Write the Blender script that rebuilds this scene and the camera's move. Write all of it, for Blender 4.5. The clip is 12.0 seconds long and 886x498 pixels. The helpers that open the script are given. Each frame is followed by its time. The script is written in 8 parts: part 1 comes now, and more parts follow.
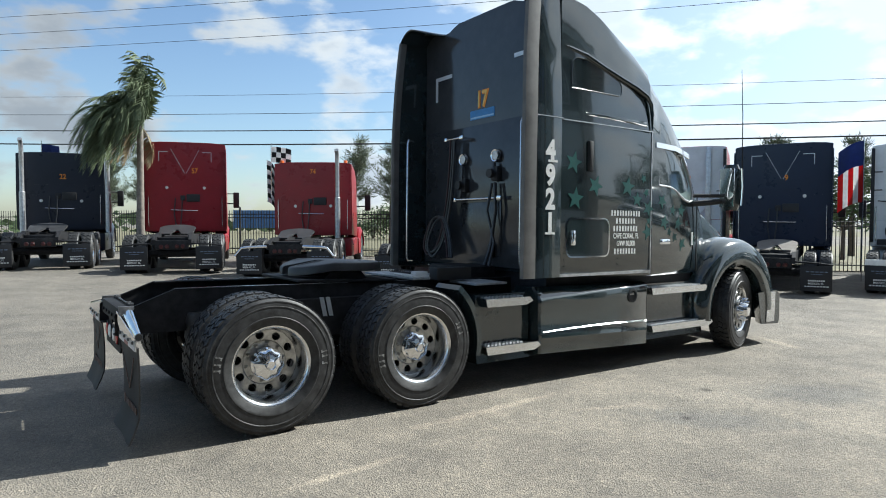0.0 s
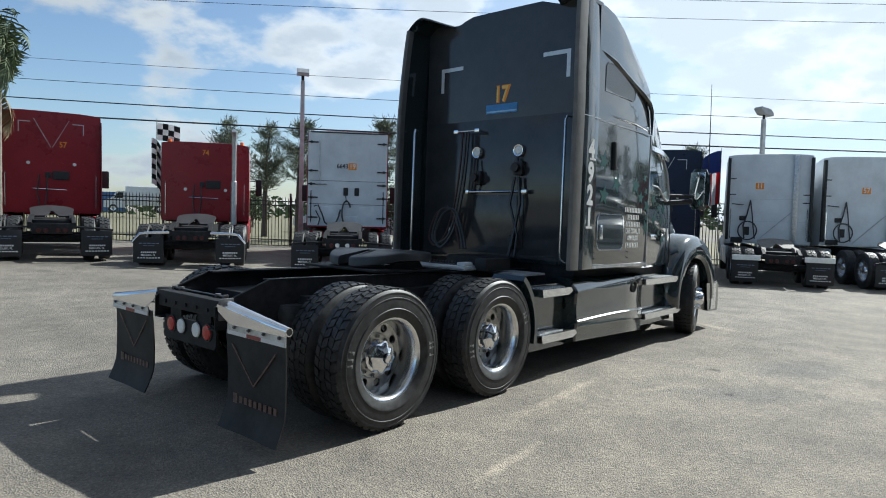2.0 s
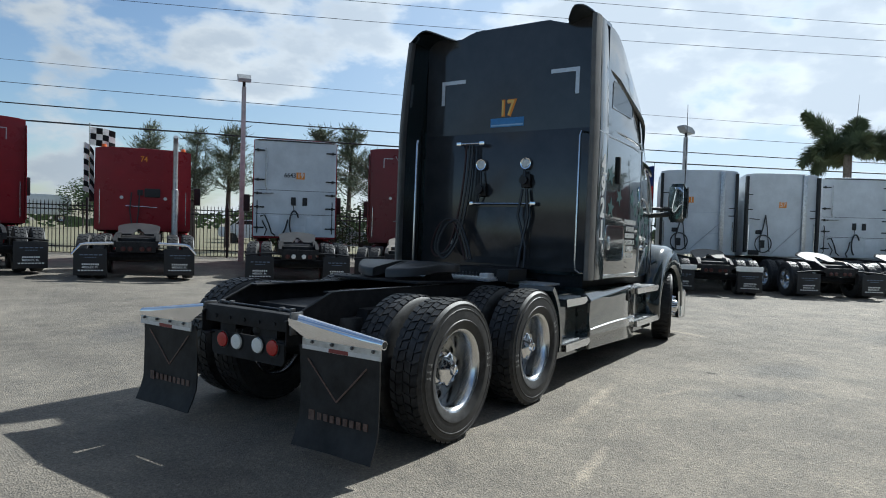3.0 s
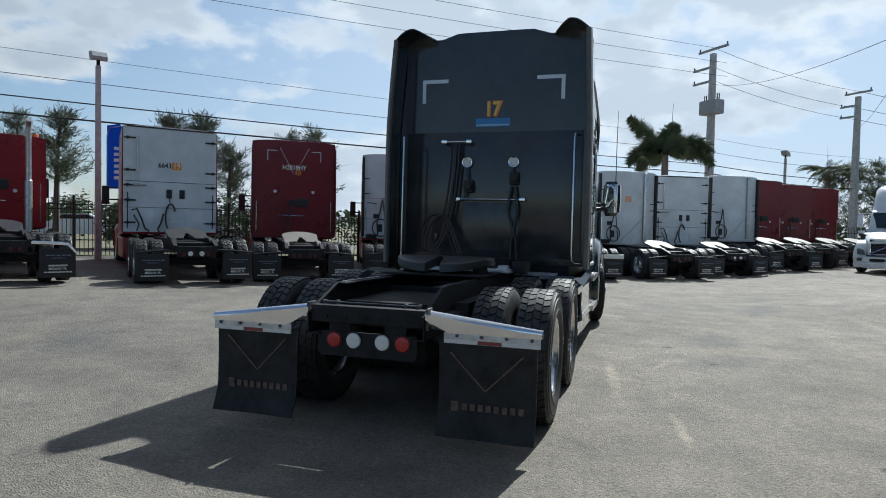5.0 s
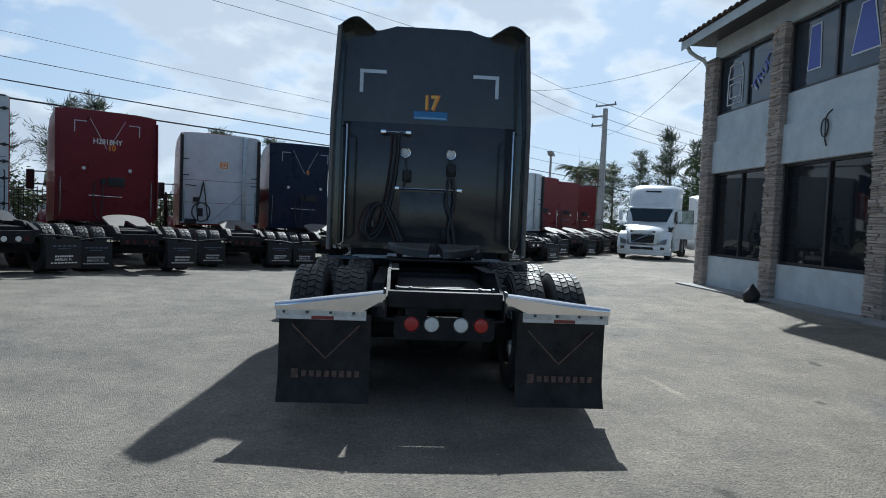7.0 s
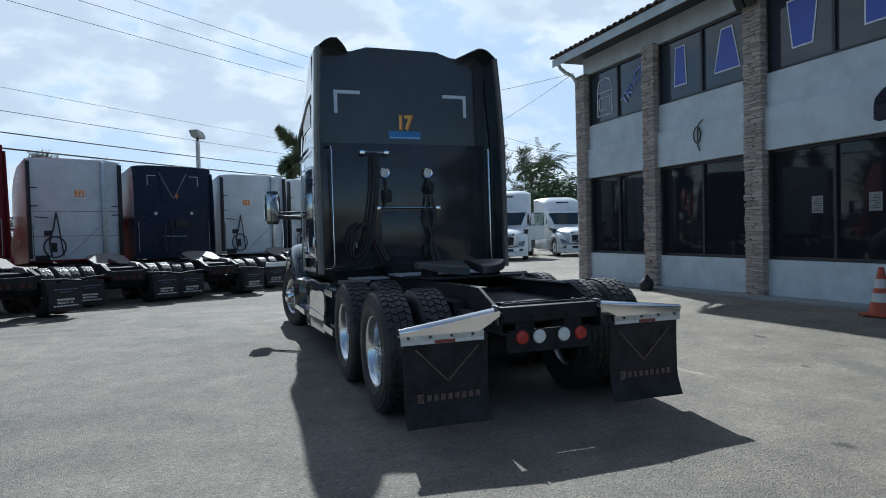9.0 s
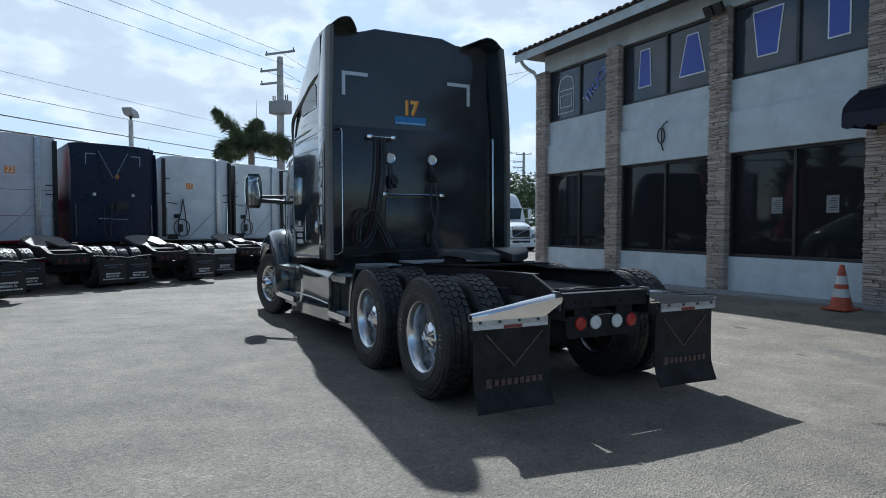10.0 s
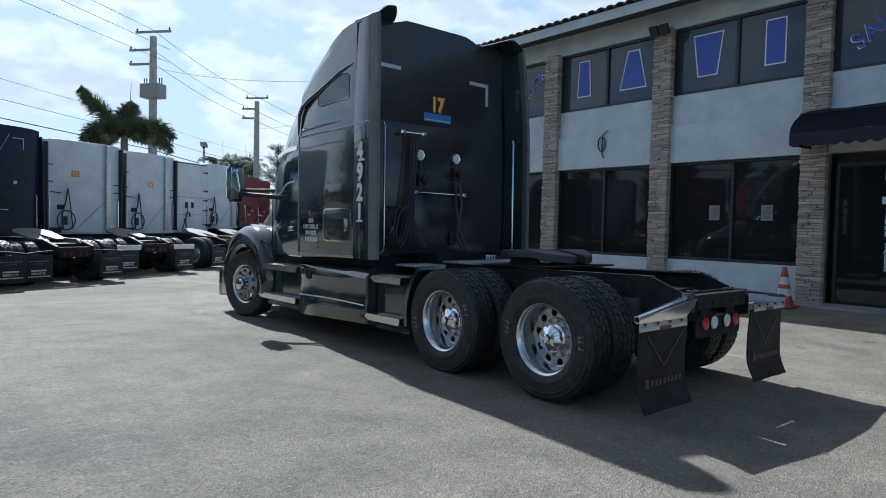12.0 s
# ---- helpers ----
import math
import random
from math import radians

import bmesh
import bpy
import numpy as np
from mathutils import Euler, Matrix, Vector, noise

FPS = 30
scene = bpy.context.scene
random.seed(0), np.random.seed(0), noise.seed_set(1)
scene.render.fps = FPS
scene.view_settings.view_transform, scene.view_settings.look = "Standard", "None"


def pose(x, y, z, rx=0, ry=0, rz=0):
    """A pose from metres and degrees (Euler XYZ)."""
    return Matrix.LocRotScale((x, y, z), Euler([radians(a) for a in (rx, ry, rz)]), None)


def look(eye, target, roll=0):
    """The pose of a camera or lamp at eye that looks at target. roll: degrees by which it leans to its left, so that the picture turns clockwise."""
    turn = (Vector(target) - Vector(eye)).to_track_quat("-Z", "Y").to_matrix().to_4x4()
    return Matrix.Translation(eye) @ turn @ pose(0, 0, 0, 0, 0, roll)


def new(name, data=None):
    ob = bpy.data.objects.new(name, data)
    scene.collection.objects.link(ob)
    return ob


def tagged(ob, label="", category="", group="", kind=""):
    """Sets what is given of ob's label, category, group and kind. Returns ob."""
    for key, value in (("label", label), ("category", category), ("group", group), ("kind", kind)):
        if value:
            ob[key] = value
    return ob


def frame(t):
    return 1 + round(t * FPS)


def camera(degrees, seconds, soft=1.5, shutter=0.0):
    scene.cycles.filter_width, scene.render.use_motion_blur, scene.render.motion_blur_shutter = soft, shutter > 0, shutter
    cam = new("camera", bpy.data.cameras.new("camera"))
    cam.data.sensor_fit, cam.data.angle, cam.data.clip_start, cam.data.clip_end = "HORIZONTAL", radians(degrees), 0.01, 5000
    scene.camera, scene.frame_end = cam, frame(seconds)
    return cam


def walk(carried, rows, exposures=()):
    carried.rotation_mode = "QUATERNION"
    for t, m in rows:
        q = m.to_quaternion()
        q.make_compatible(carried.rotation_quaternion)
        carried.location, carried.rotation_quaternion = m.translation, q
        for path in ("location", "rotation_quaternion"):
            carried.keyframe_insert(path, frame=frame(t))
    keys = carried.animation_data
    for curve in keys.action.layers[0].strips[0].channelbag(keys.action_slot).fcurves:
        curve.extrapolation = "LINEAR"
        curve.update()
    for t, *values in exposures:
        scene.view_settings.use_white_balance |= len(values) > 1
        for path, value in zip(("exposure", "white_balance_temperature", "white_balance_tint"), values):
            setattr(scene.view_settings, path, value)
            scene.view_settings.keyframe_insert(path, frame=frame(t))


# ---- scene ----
cam = camera(69.4, 12.0, soft=1.0)

PATH = [
    (0, (-0.273, -0.185, 1.551), (0.859, 1.462, 1.472), -0.1),
    (0.5, (-0.686, 0.083, 1.564), (0.497, 1.695, 1.511), 0.5),
    (1, (-1.082, 0.405, 1.558), (0.225, 1.918, 1.514), 0.9),
    (1.5, (-1.427, 0.772, 1.537), (-0.043, 2.214, 1.471), 2.2),
    (2, (-1.841, 1.155, 1.538), (-0.331, 2.462, 1.434), 1.5),
    (2.5, (-2.172, 1.571, 1.522), (-0.553, 2.741, 1.419), 0.9),
    (3, (-2.521, 1.993, 1.517), (-0.849, 3.089, 1.453), 1.7),
    (3.5, (-2.853, 2.454, 1.516), (-1.064, 3.341, 1.397), 2.3),
    (3.7, (-2.981, 2.67, 1.503), (-1.148, 3.462, 1.392), 1.9),
    (5.3, (-3.725, 4.045, 1.5), (-1.782, 4.515, 1.435), 0.5),
    (5.5, (-3.79, 4.282, 1.498), (-1.822, 4.631, 1.433), -0.1),
    (6, (-3.93, 4.788, 1.483), (-1.946, 5.036, 1.421), 0.3),
    (6.5, (-4.061, 5.332, 1.465), (-2.061, 5.348, 1.432), 0.1),
    (7, (-4.198, 5.882, 1.454), (-2.205, 5.75, 1.361), 2.4),
    (7.2, (-4.218, 6.131, 1.462), (-2.229, 5.938, 1.375), 3.9),
    (8.8, (-4.024, 7.737, 1.494), (-2.118, 7.133, 1.432), -0.9),
    (9, (-3.955, 7.954, 1.505), (-2.07, 7.288, 1.451), -1.5),
    (9.5, (-3.731, 8.427, 1.464), (-1.883, 7.664, 1.391), -0.7),
    (10, (-3.499, 8.931, 1.447), (-1.71, 8.039, 1.37), 0.1),
    (10.5, (-3.185, 9.375, 1.422), (-1.498, 8.307, 1.31), 0.0),
    (11, (-2.855, 9.853, 1.429), (-1.194, 8.742, 1.359), 0.6),
    (11.5, (-2.527, 10.3, 1.421), (-0.956, 9.064, 1.356), 2.8),
    (12, (-2.18, 10.727, 1.434), (-0.642, 9.451, 1.359), 1.3),
]
walk(cam, [(t, look(eye, target, roll)) for t, eye, target, roll in PATH],
     [(0, 1.10, 5950, 4), (1.5, 0.92, 5900, 4), (2.5, 0.74, 5850, 4), (3.7, 0.52, 5800, 4), (5.5, 0.42, 5750, 4), (7.2, 0.42, 5600, 4), (9, 0.48, 5500, 4), (12, 0.64, 5550, 4)])

# ---- light ----
SUN = Vector((1.10, -0.185, 0.975)).normalized()
SUN_ELEV = math.asin(SUN.z)
world = bpy.data.worlds.new("sky")
scene.world = world
world.use_nodes = True
wn, wl = world.node_tree.nodes, world.node_tree.links
wn.clear()
w_out = wn.new("ShaderNodeOutputWorld")
w_bg = wn.new("ShaderNodeBackground")
w_bg.inputs["Strength"].default_value = 0.074
w_sky = wn.new("ShaderNodeTexSky")
w_sky.sky_type = "NISHITA"
w_sky.sun_disc = False
w_sky.sun_elevation = SUN_ELEV
w_sky.sun_rotation = radians(99.3)
w_sky.air_density, w_sky.dust_density, w_sky.ozone_density = 1.0, 1.0, 1.6
# broken cumulus with soft grey undersides, denser and brighter towards the sun
w_tc = wn.new("ShaderNodeTexCoord")
w_sep = wn.new("ShaderNodeSeparateXYZ")
wl.new(w_tc.outputs["Generated"], w_sep.inputs[0])


def w_math(op, a, b, c=None):
    m = wn.new("ShaderNodeMath")
    m.operation = op
    for k, v in enumerate((a, b, c)):
        if v is None:
            continue
        if isinstance(v, (int, float)):
            m.inputs[k].default_value = v
        else:
            wl.new(v, m.inputs[k])
    return m.outputs[0]


def w_range(src, a, b, c, d):
    m = wn.new("ShaderNodeMapRange")
    m.interpolation_type = "SMOOTHSTEP"
    for k, v in enumerate((a, b, c, d)):
        m.inputs[k + 1].default_value = v
    wl.new(src, m.inputs[0])
    return m.outputs[0]


def w_noise(scale, detail, rough, stretch, shift):
    m = wn.new("ShaderNodeMapping")
    m.inputs["Scale"].default_value = (1.0, 1.0, stretch)
    m.inputs["Location"].default_value = shift
    wl.new(w_tc.outputs["Generated"], m.inputs["Vector"])
    t = wn.new("ShaderNodeTexNoise")
    t.inputs["Scale"].default_value, t.inputs["Detail"].default_value, t.inputs["Roughness"].default_value = scale, detail, rough
    wl.new(m.outputs[0], t.inputs["Vector"])
    return t.outputs["Fac"]


w_dot = wn.new("ShaderNodeVectorMath")
w_dot.operation = "DOT_PRODUCT"
w_dot.inputs[1].default_value = (0.97, -0.20, 0.1)
wl.new(w_tc.outputs["Generated"], w_dot.inputs[0])
toward = w_dot.outputs["Value"]
body = w_noise(3.4, 7, 0.52, 2.1, (0.35, 1.1, 0.0))
puff = w_noise(13.0, 6, 0.55, 1.9, (2.3, 0.4, 0.7))
dens = w_math("MULTIPLY_ADD", puff, 0.24, body)
dens = w_math("MULTIPLY_ADD", toward, 0.085, dens)
dens = w_math("MULTIPLY_ADD", w_sep.outputs["Z"], 0.10, dens)
cover = w_range(dens, 0.662, 0.765, 0.0, 0.95)
thick = w_range(w_math("MULTIPLY_ADD", w_noise(6.0, 5, 0.5, 2.1, (1.3, 0.2, 0.3)), 0.30, dens), 0.84, 0.97, 0.0, 1.0)
glow = w_range(toward, -0.3, 0.95, 3.3, 9.2)


def w_tint(col, scale):
    m = wn.new("ShaderNodeVectorMath")
    m.operation = "SCALE"
    if isinstance(col, tuple):
        m.inputs[0].default_value = col
    else:
        wl.new(col, m.inputs[0])
    wl.new(scale, m.inputs["Scale"])
    return m.outputs[0]


def w_blend(fac, a, b):
    m = wn.new("ShaderNodeMixRGB")
    wl.new(fac, m.inputs[0])
    for k, v in ((1, a), (2, b)):
        if isinstance(v, tuple):
            m.inputs[k].default_value = (*v, 1)
        else:
            wl.new(v, m.inputs[k])
    return m.outputs[0]


# pale haze between the clouds on the sun's side, then the clouds themselves
hazy = w_blend(w_range(toward, 0.25, 1.0, 0.0, 0.8), w_sky.outputs[0], w_tint((0.64, 0.74, 0.87), glow))
lit = w_tint(w_blend(thick, (1.0, 1.0, 1.0), (0.70, 0.74, 0.80)), glow)
wl.new(w_blend(cover, hazy, lit), w_bg.inputs[0])
wl.new(w_bg.outputs[0], w_out.inputs[0])
sun = new("sun", bpy.data.lights.new("sun", "SUN"))
sun.data.energy = 4.6
sun.data.angle = radians(0.6)
sun.data.color = (1.0, 0.95, 0.87)
sun.matrix_world = look(SUN * 80, (0, 0, 0))


# ---- materials ----
def mat(name, col, rough=0.5, metal=0.0, vary=0.12, scale=6.0, bump=0.0, bscale=60.0, col2=None, coat=0.0, spread=0.0, spec=0.5):
    m = bpy.data.materials.new(name)
    m.use_nodes = True
    n, l = m.node_tree.nodes, m.node_tree.links
    p = n["Principled BSDF"]
    p.inputs["Metallic"].default_value = metal
    p.inputs["Roughness"].default_value = rough
    p.inputs["Coat Weight"].default_value = coat
    p.inputs["Specular IOR Level"].default_value = spec
    tc = n.new("ShaderNodeTexCoord")
    if vary or col2:
        a = n.new("ShaderNodeTexNoise")
        a.inputs["Scale"].default_value = scale
        a.inputs["Detail"].default_value = 8
        a.inputs["Roughness"].default_value = 0.65
        l.new(tc.outputs["Object"], a.inputs["Vector"])
        r = n.new("ShaderNodeValToRGB")
        c2 = col2 or tuple(c * (1 - 2 * vary) for c in col)
        c1 = col if col2 else tuple(min(1, c * (1 + vary)) for c in col)
        r.color_ramp.elements[0].position, r.color_ramp.elements[1].position = 0.32, 0.68
        r.color_ramp.elements[0].color = (*c2, 1)
        r.color_ramp.elements[1].color = (*c1, 1)
        l.new(a.outputs["Fac"], r.inputs[0])
        src = r.outputs[0]
        if spread:
            oi = n.new("ShaderNodeObjectInfo")
            h = n.new("ShaderNodeHueSaturation")
            mr = n.new("ShaderNodeMapRange")
            mr.inputs[3].default_value, mr.inputs[4].default_value = 1 - spread, 1 + spread
            l.new(oi.outputs["Random"], mr.inputs[0])
            l.new(mr.outputs[0], h.inputs["Value"])
            l.new(src, h.inputs["Color"])
            src = h.outputs[0]
        l.new(src, p.inputs["Base Color"])
        rr = n.new("ShaderNodeMapRange")
        rr.inputs[3].default_value = max(0.02, rough * 0.8)
        rr.inputs[4].default_value = min(1, rough * 1.25)
        l.new(a.outputs["Fac"], rr.inputs[0])
        l.new(rr.outputs[0], p.inputs["Roughness"])
    else:
        p.inputs["Base Color"].default_value = (*col, 1)
    if bump:
        b = n.new("ShaderNodeTexNoise")
        b.inputs["Scale"].default_value = bscale
        b.inputs["Detail"].default_value = 5
        l.new(tc.outputs["Object"], b.inputs["Vector"])
        bb = n.new("ShaderNodeBump")
        bb.inputs["Strength"].default_value = bump
        bb.inputs["Distance"].default_value = 0.01
        l.new(b.outputs["Fac"], bb.inputs["Height"])
        l.new(bb.outputs[0], p.inputs["Normal"])
    return m


# paint, panel, chassis and tyre blacks are lifted in colour to imitate veiling glare
M_BLACK = mat("black_metallic_paint", (0.022, 0.034, 0.037), 0.12, 0.0, 0.2, 3.0, coat=1.0)
M_BACK = mat("lifted_black_panel", (0.046, 0.048, 0.052), 0.11, 0.0, 0.3, 3.0, 0.012, 9, col2=(0.030, 0.031, 0.034))
M_FRAME = mat("black_chassis_paint", (0.022, 0.022, 0.024), 0.62, 0.0, 0.3, 9.0, 0.08, 80, spec=0.2)
M_RUBBER = mat("tyre_rubber", (0.036, 0.036, 0.037), 0.52, 0.0, 0.35, 14.0, 0.1, 150, spec=0.4)
M_TRIM = mat("black_rubber_trim", (0.02, 0.02, 0.021), 0.6, 0.0, 0.2, 10.0)
M_FLAP = mat("mud_flap_rubber", (0.026, 0.025, 0.025), 0.6, 0.0, 0.35, 7.0, 0.06, 40, spec=0.3)
M_CHROME = mat("chrome", (0.82, 0.83, 0.85), 0.08, 1.0, 0.05, 5.0)
M_ALU = mat("polished_aluminium", (0.74, 0.75, 0.76), 0.22, 1.0, 0.08, 12.0, 0.03, 90)
M_ALUDISC = mat("satin_aluminium", (0.50, 0.50, 0.49), 0.30, 1.0, 0.2, 16.0, 0.05, 60)
M_EDGE = mat("grey_rubber_edge", (0.15, 0.146, 0.138), 0.55, 0.0, 0.15, 6.0)
M_COUPLE = mat("greasy_black_steel", (0.045, 0.045, 0.047), 0.42, 0.0, 0.35, 4.0, 0.06, 50, col2=(0.02, 0.02, 0.021))
M_ALUD = mat("dull_aluminium", (0.55, 0.56, 0.57), 0.42, 0.9, 0.15, 14.0, 0.1, 70)
M_STEEL = mat("greased_steel", (0.14, 0.14, 0.145), 0.4, 0.3, 0.3, 3.0, 0.06, 60, col2=(0.04, 0.04, 0.042))
M_STEELL = mat("bare_steel_plate", (0.19, 0.18, 0.165), 0.62, 0.1, 0.3, 5.0, 0.1, 40, col2=(0.12, 0.10, 0.085))
# near-black colour that paints the shade inside openings onto solid pieces
M_DARK = mat("opening_shade", (0.006, 0.006, 0.006), 0.8, 0.0, 0)
M_GLASS = mat("tinted_glass", (0.02, 0.028, 0.03), 0.04, 0.0, 0, spec=0.8)
# opaque glass; its pale colour stands in for daylight seen through it
M_DOORGLASS = mat("bright_view_glass", (0.24, 0.31, 0.30), 0.04, 0.0, 0.3, 3.0, spec=0.8)
M_DULLRED = mat("dull_red_lens", (0.05, 0.006, 0.006), 0.35, 0.0, 0.1, 30.0)
M_RED = mat("red_lens", (0.42, 0.02, 0.018), 0.25, 0.0, 0.1, 30.0)
# reflector red is darkened in colour for the shade it hangs in
M_REFL = mat("shaded_red_reflector", (0.22, 0.035, 0.035), 0.35, 0.0, 0.1, 30.0)
M_WHITEL = mat("clear_lens", (0.75, 0.75, 0.72), 0.25, 0.0, 0.05, 30.0)
M_WHITE = mat("white_decal", (0.78, 0.78, 0.76), 0.45, 0.0, 0.06, 20.0)
M_TAPE = mat("silver_reflective_tape", (0.62, 0.63, 0.65), 0.3, 0.3, 0.06, 20.0)
M_ORANGE = mat("orange_sticker", (0.85, 0.28, 0.02), 0.5, 0.0, 0.05, 20.0)
M_YELL = mat("pale_yellow_digit", (0.85, 0.55, 0.14), 0.5, 0.0, 0.05, 20.0)
M_BLUE = mat("blue_sticker", (0.05, 0.22, 0.5), 0.45, 0.0, 0.1, 20.0)
M_LBLUE = mat("light_blue_stripe", (0.35, 0.55, 0.75), 0.45, 0.0, 0.05, 20.0)
M_TEAL = mat("teal_star_decal", (0.022, 0.095, 0.085), 0.3, 0.0, 0.15, 8.0)
M_BRONZE = mat("worn_bronze_print", (0.15, 0.09, 0.07), 0.6, 0.0, 0.3, 30.0)
M_HOSE = mat("black_hose", (0.032, 0.033, 0.036), 0.36, 0.0, 0.1, 20.0)
M_REDHOSE = mat("dark_red_hose", (0.035, 0.010, 0.010), 0.5, 0.0, 0.1, 20.0)
M_TREAD = mat("diamond_plate", (0.52, 0.53, 0.55), 0.5, 0.35, 0.2, 20.0, 0.6, 160)


# ---- mesh helpers ----
def part(name, bm, material, parent=None, label="", smooth=True, at=None):
    me = bpy.data.meshes.new(name)
    bmesh.ops.recalc_face_normals(bm, faces=bm.faces[:])
    bm.to_mesh(me)
    bm.free()
    me.materials.append(material)
    if smooth:
        me.shade_smooth()
        me.set_sharp_from_angle(angle=radians(32))
    ob = new(name, me)
    if parent:
        ob.parent = parent
    if at is not None:
        ob.matrix_basis = at
    if label:
        ob["label"] = label
    return ob


def shared(name, ob, parent, m=None):
    o = new(name, ob.data)
    o.parent = parent
    if m is not None:
        o.matrix_basis = m
    return o


def thing(name, label, category, m=None, group="", kind=""):
    e = new(name)
    e.empty_display_size = 0.2
    if m is not None:
        e.matrix_basis = m
    return tagged(e, label, category, group, kind)


def box(bm, x0, x1, y0, y1, z0, z1, bev=0.0, m=None):
    r = bmesh.ops.create_cube(bm, size=1)
    vs = r["verts"]
    for v in vs:
        v.co = Vector((x0 + (v.co.x + 0.5) * (x1 - x0), y0 + (v.co.y + 0.5) * (y1 - y0), z0 + (v.co.z + 0.5) * (z1 - z0)))
    if bev:
        es = list({e for v in vs for e in v.link_edges})
        out = bmesh.ops.bevel(bm, geom=es, offset=bev, segments=2, affect="EDGES", profile=0.6)
        vs = list({v for f in out["faces"] for v in f.verts} | {v for v in vs if v.is_valid})
    if m is not None:
        for v in vs:
            v.co = m @ v.co
    return bm


def nb():
    return bmesh.new()


def ring_frame(d):
    d = d.normalized()
    a = Vector((0, 0, 1)) if abs(d.z) < 0.9 else Vector((1, 0, 0))
    u = d.cross(a).normalized()
    return u, d.cross(u).normalized()


def tube(bm, pts, r, seg=8, cap=True):
    """A round bar along points; r may be a list."""
    pts = [Vector(p) for p in pts]
    rs = r if isinstance(r, (list, tuple)) else [r] * len(pts)
    rings, u = [], None
    for i, p in enumerate(pts):
        d = (pts[min(i + 1, len(pts) - 1)] - pts[max(i - 1, 0)]).normalized()
        if u is None:
            u, w = ring_frame(d)
        else:
            u = (u - d * u.dot(d)).normalized()
            w = d.cross(u)
        rings.append([bm.verts.new(p + rs[i] * (math.cos(2 * math.pi * k / seg) * u + math.sin(2 * math.pi * k / seg) * w)) for k in range(seg)])
    for a, b in zip(rings, rings[1:]):
        for k in range(seg):
            bm.faces.new((a[k], a[(k + 1) % seg], b[(k + 1) % seg], b[k]))
    if cap:
        bm.faces.new(rings[0][::-1])
        bm.faces.new(rings[-1])
    return bm


def lathe(bm, prof, seg=32, axis="y"):
    """Turns (radius, along) round an axis."""
    rings = []
    for r, h in prof:
        ring = []
        for k in range(seg):
            c, s = math.cos(2 * math.pi * k / seg), math.sin(2 * math.pi * k / seg)
            ring.append(bm.verts.new((r * c, h, r * s) if axis == "y" else (r * c, r * s, h) if axis == "z" else (h, r * c, r * s)))
        rings.append(ring)
    for a, b in zip(rings, rings[1:]):
        for k in range(seg):
            bm.faces.new((a[k], a[(k + 1) % seg], b[(k + 1) % seg], b[k]))
    return bm


def prism(bm, poly, a, b, axis="y"):
    """A flat outline drawn out from a to b along an axis."""
    def put(p, q, h):
        return {"y": (p, h, q), "x": (h, p, q), "z": (p, q, h)}[axis]
    A = [bm.verts.new(put(p, q, a)) for p, q in poly]
    B = [bm.verts.new(put(p, q, b)) for p, q in poly]
    n = len(poly)
    bm.faces.new(A)
    bm.faces.new(B[::-1])
    for i in range(n):
        bm.faces.new((A[i], B[i], B[(i + 1) % n], A[(i + 1) % n]))
    return bm


def loft(bm, secs, close=False, cap=True):
    rows = [[bm.verts.new(p) for p in s] for s in secs]
    n = len(rows[0])
    for a, b in zip(rows, rows[1:]):
        for k in range(n if close else n - 1):
            bm.faces.new((a[k], a[(k + 1) % n], b[(k + 1) % n], b[k]))
    if cap and close:
        bm.faces.new(rows[0][::-1])
        bm.faces.new(rows[-1])
    return rows


def bevel_all(bm, w, seg=2, ang=30):
    es = [e for e in bm.edges if len(e.link_faces) == 2 and e.calc_face_angle(0) > radians(ang)]
    bmesh.ops.bevel(bm, geom=es, offset=w, segments=seg, affect="EDGES", profile=0.6)
    return bm


def text_mesh(body, size, depth=0.003, align="CENTER", space=1.0, shear=0.0, bold=0.012):
    c = bpy.data.curves.new("lettering", "FONT")
    c.body, c.size, c.extrude, c.align_x, c.align_y = body, size, depth, align, "CENTER"
    c.space_character, c.shear = space, shear
    c.offset = size * bold
    o = bpy.data.objects.new("lettering", c)
    scene.collection.objects.link(o)
    dg = bpy.context.evaluated_depsgraph_get()
    me = bpy.data.meshes.new_from_object(o.evaluated_get(dg))
    bpy.data.objects.remove(o)
    bpy.data.curves.remove(c)
    return me


def lettering(name, body, size, material, parent, m, sx=1.0, **kw):
    me = text_mesh(body, size, **kw)
    me.transform(Matrix.Diagonal((sx, 1, 1, 1)))
    me.materials.clear()
    me.materials.append(material)
    ob = new(name, me)
    ob.parent = parent
    ob.matrix_basis = m
    return ob


def ground_z(x, y):
    """The yard falls gently ahead of the truck and rises towards the fence and the shopfront."""
    zx = -0.0115 * min(max(x - 1.96, 0.0), 12.0)
    d = max(0.0, y - 6.0)
    d = min(d, 13.0)
    e = min(max(0.6 - y, 0.0), 2.2) / 2.2
    return zx + 0.0020 * d * d + 0.17 * e * e * (3 - 2 * e)


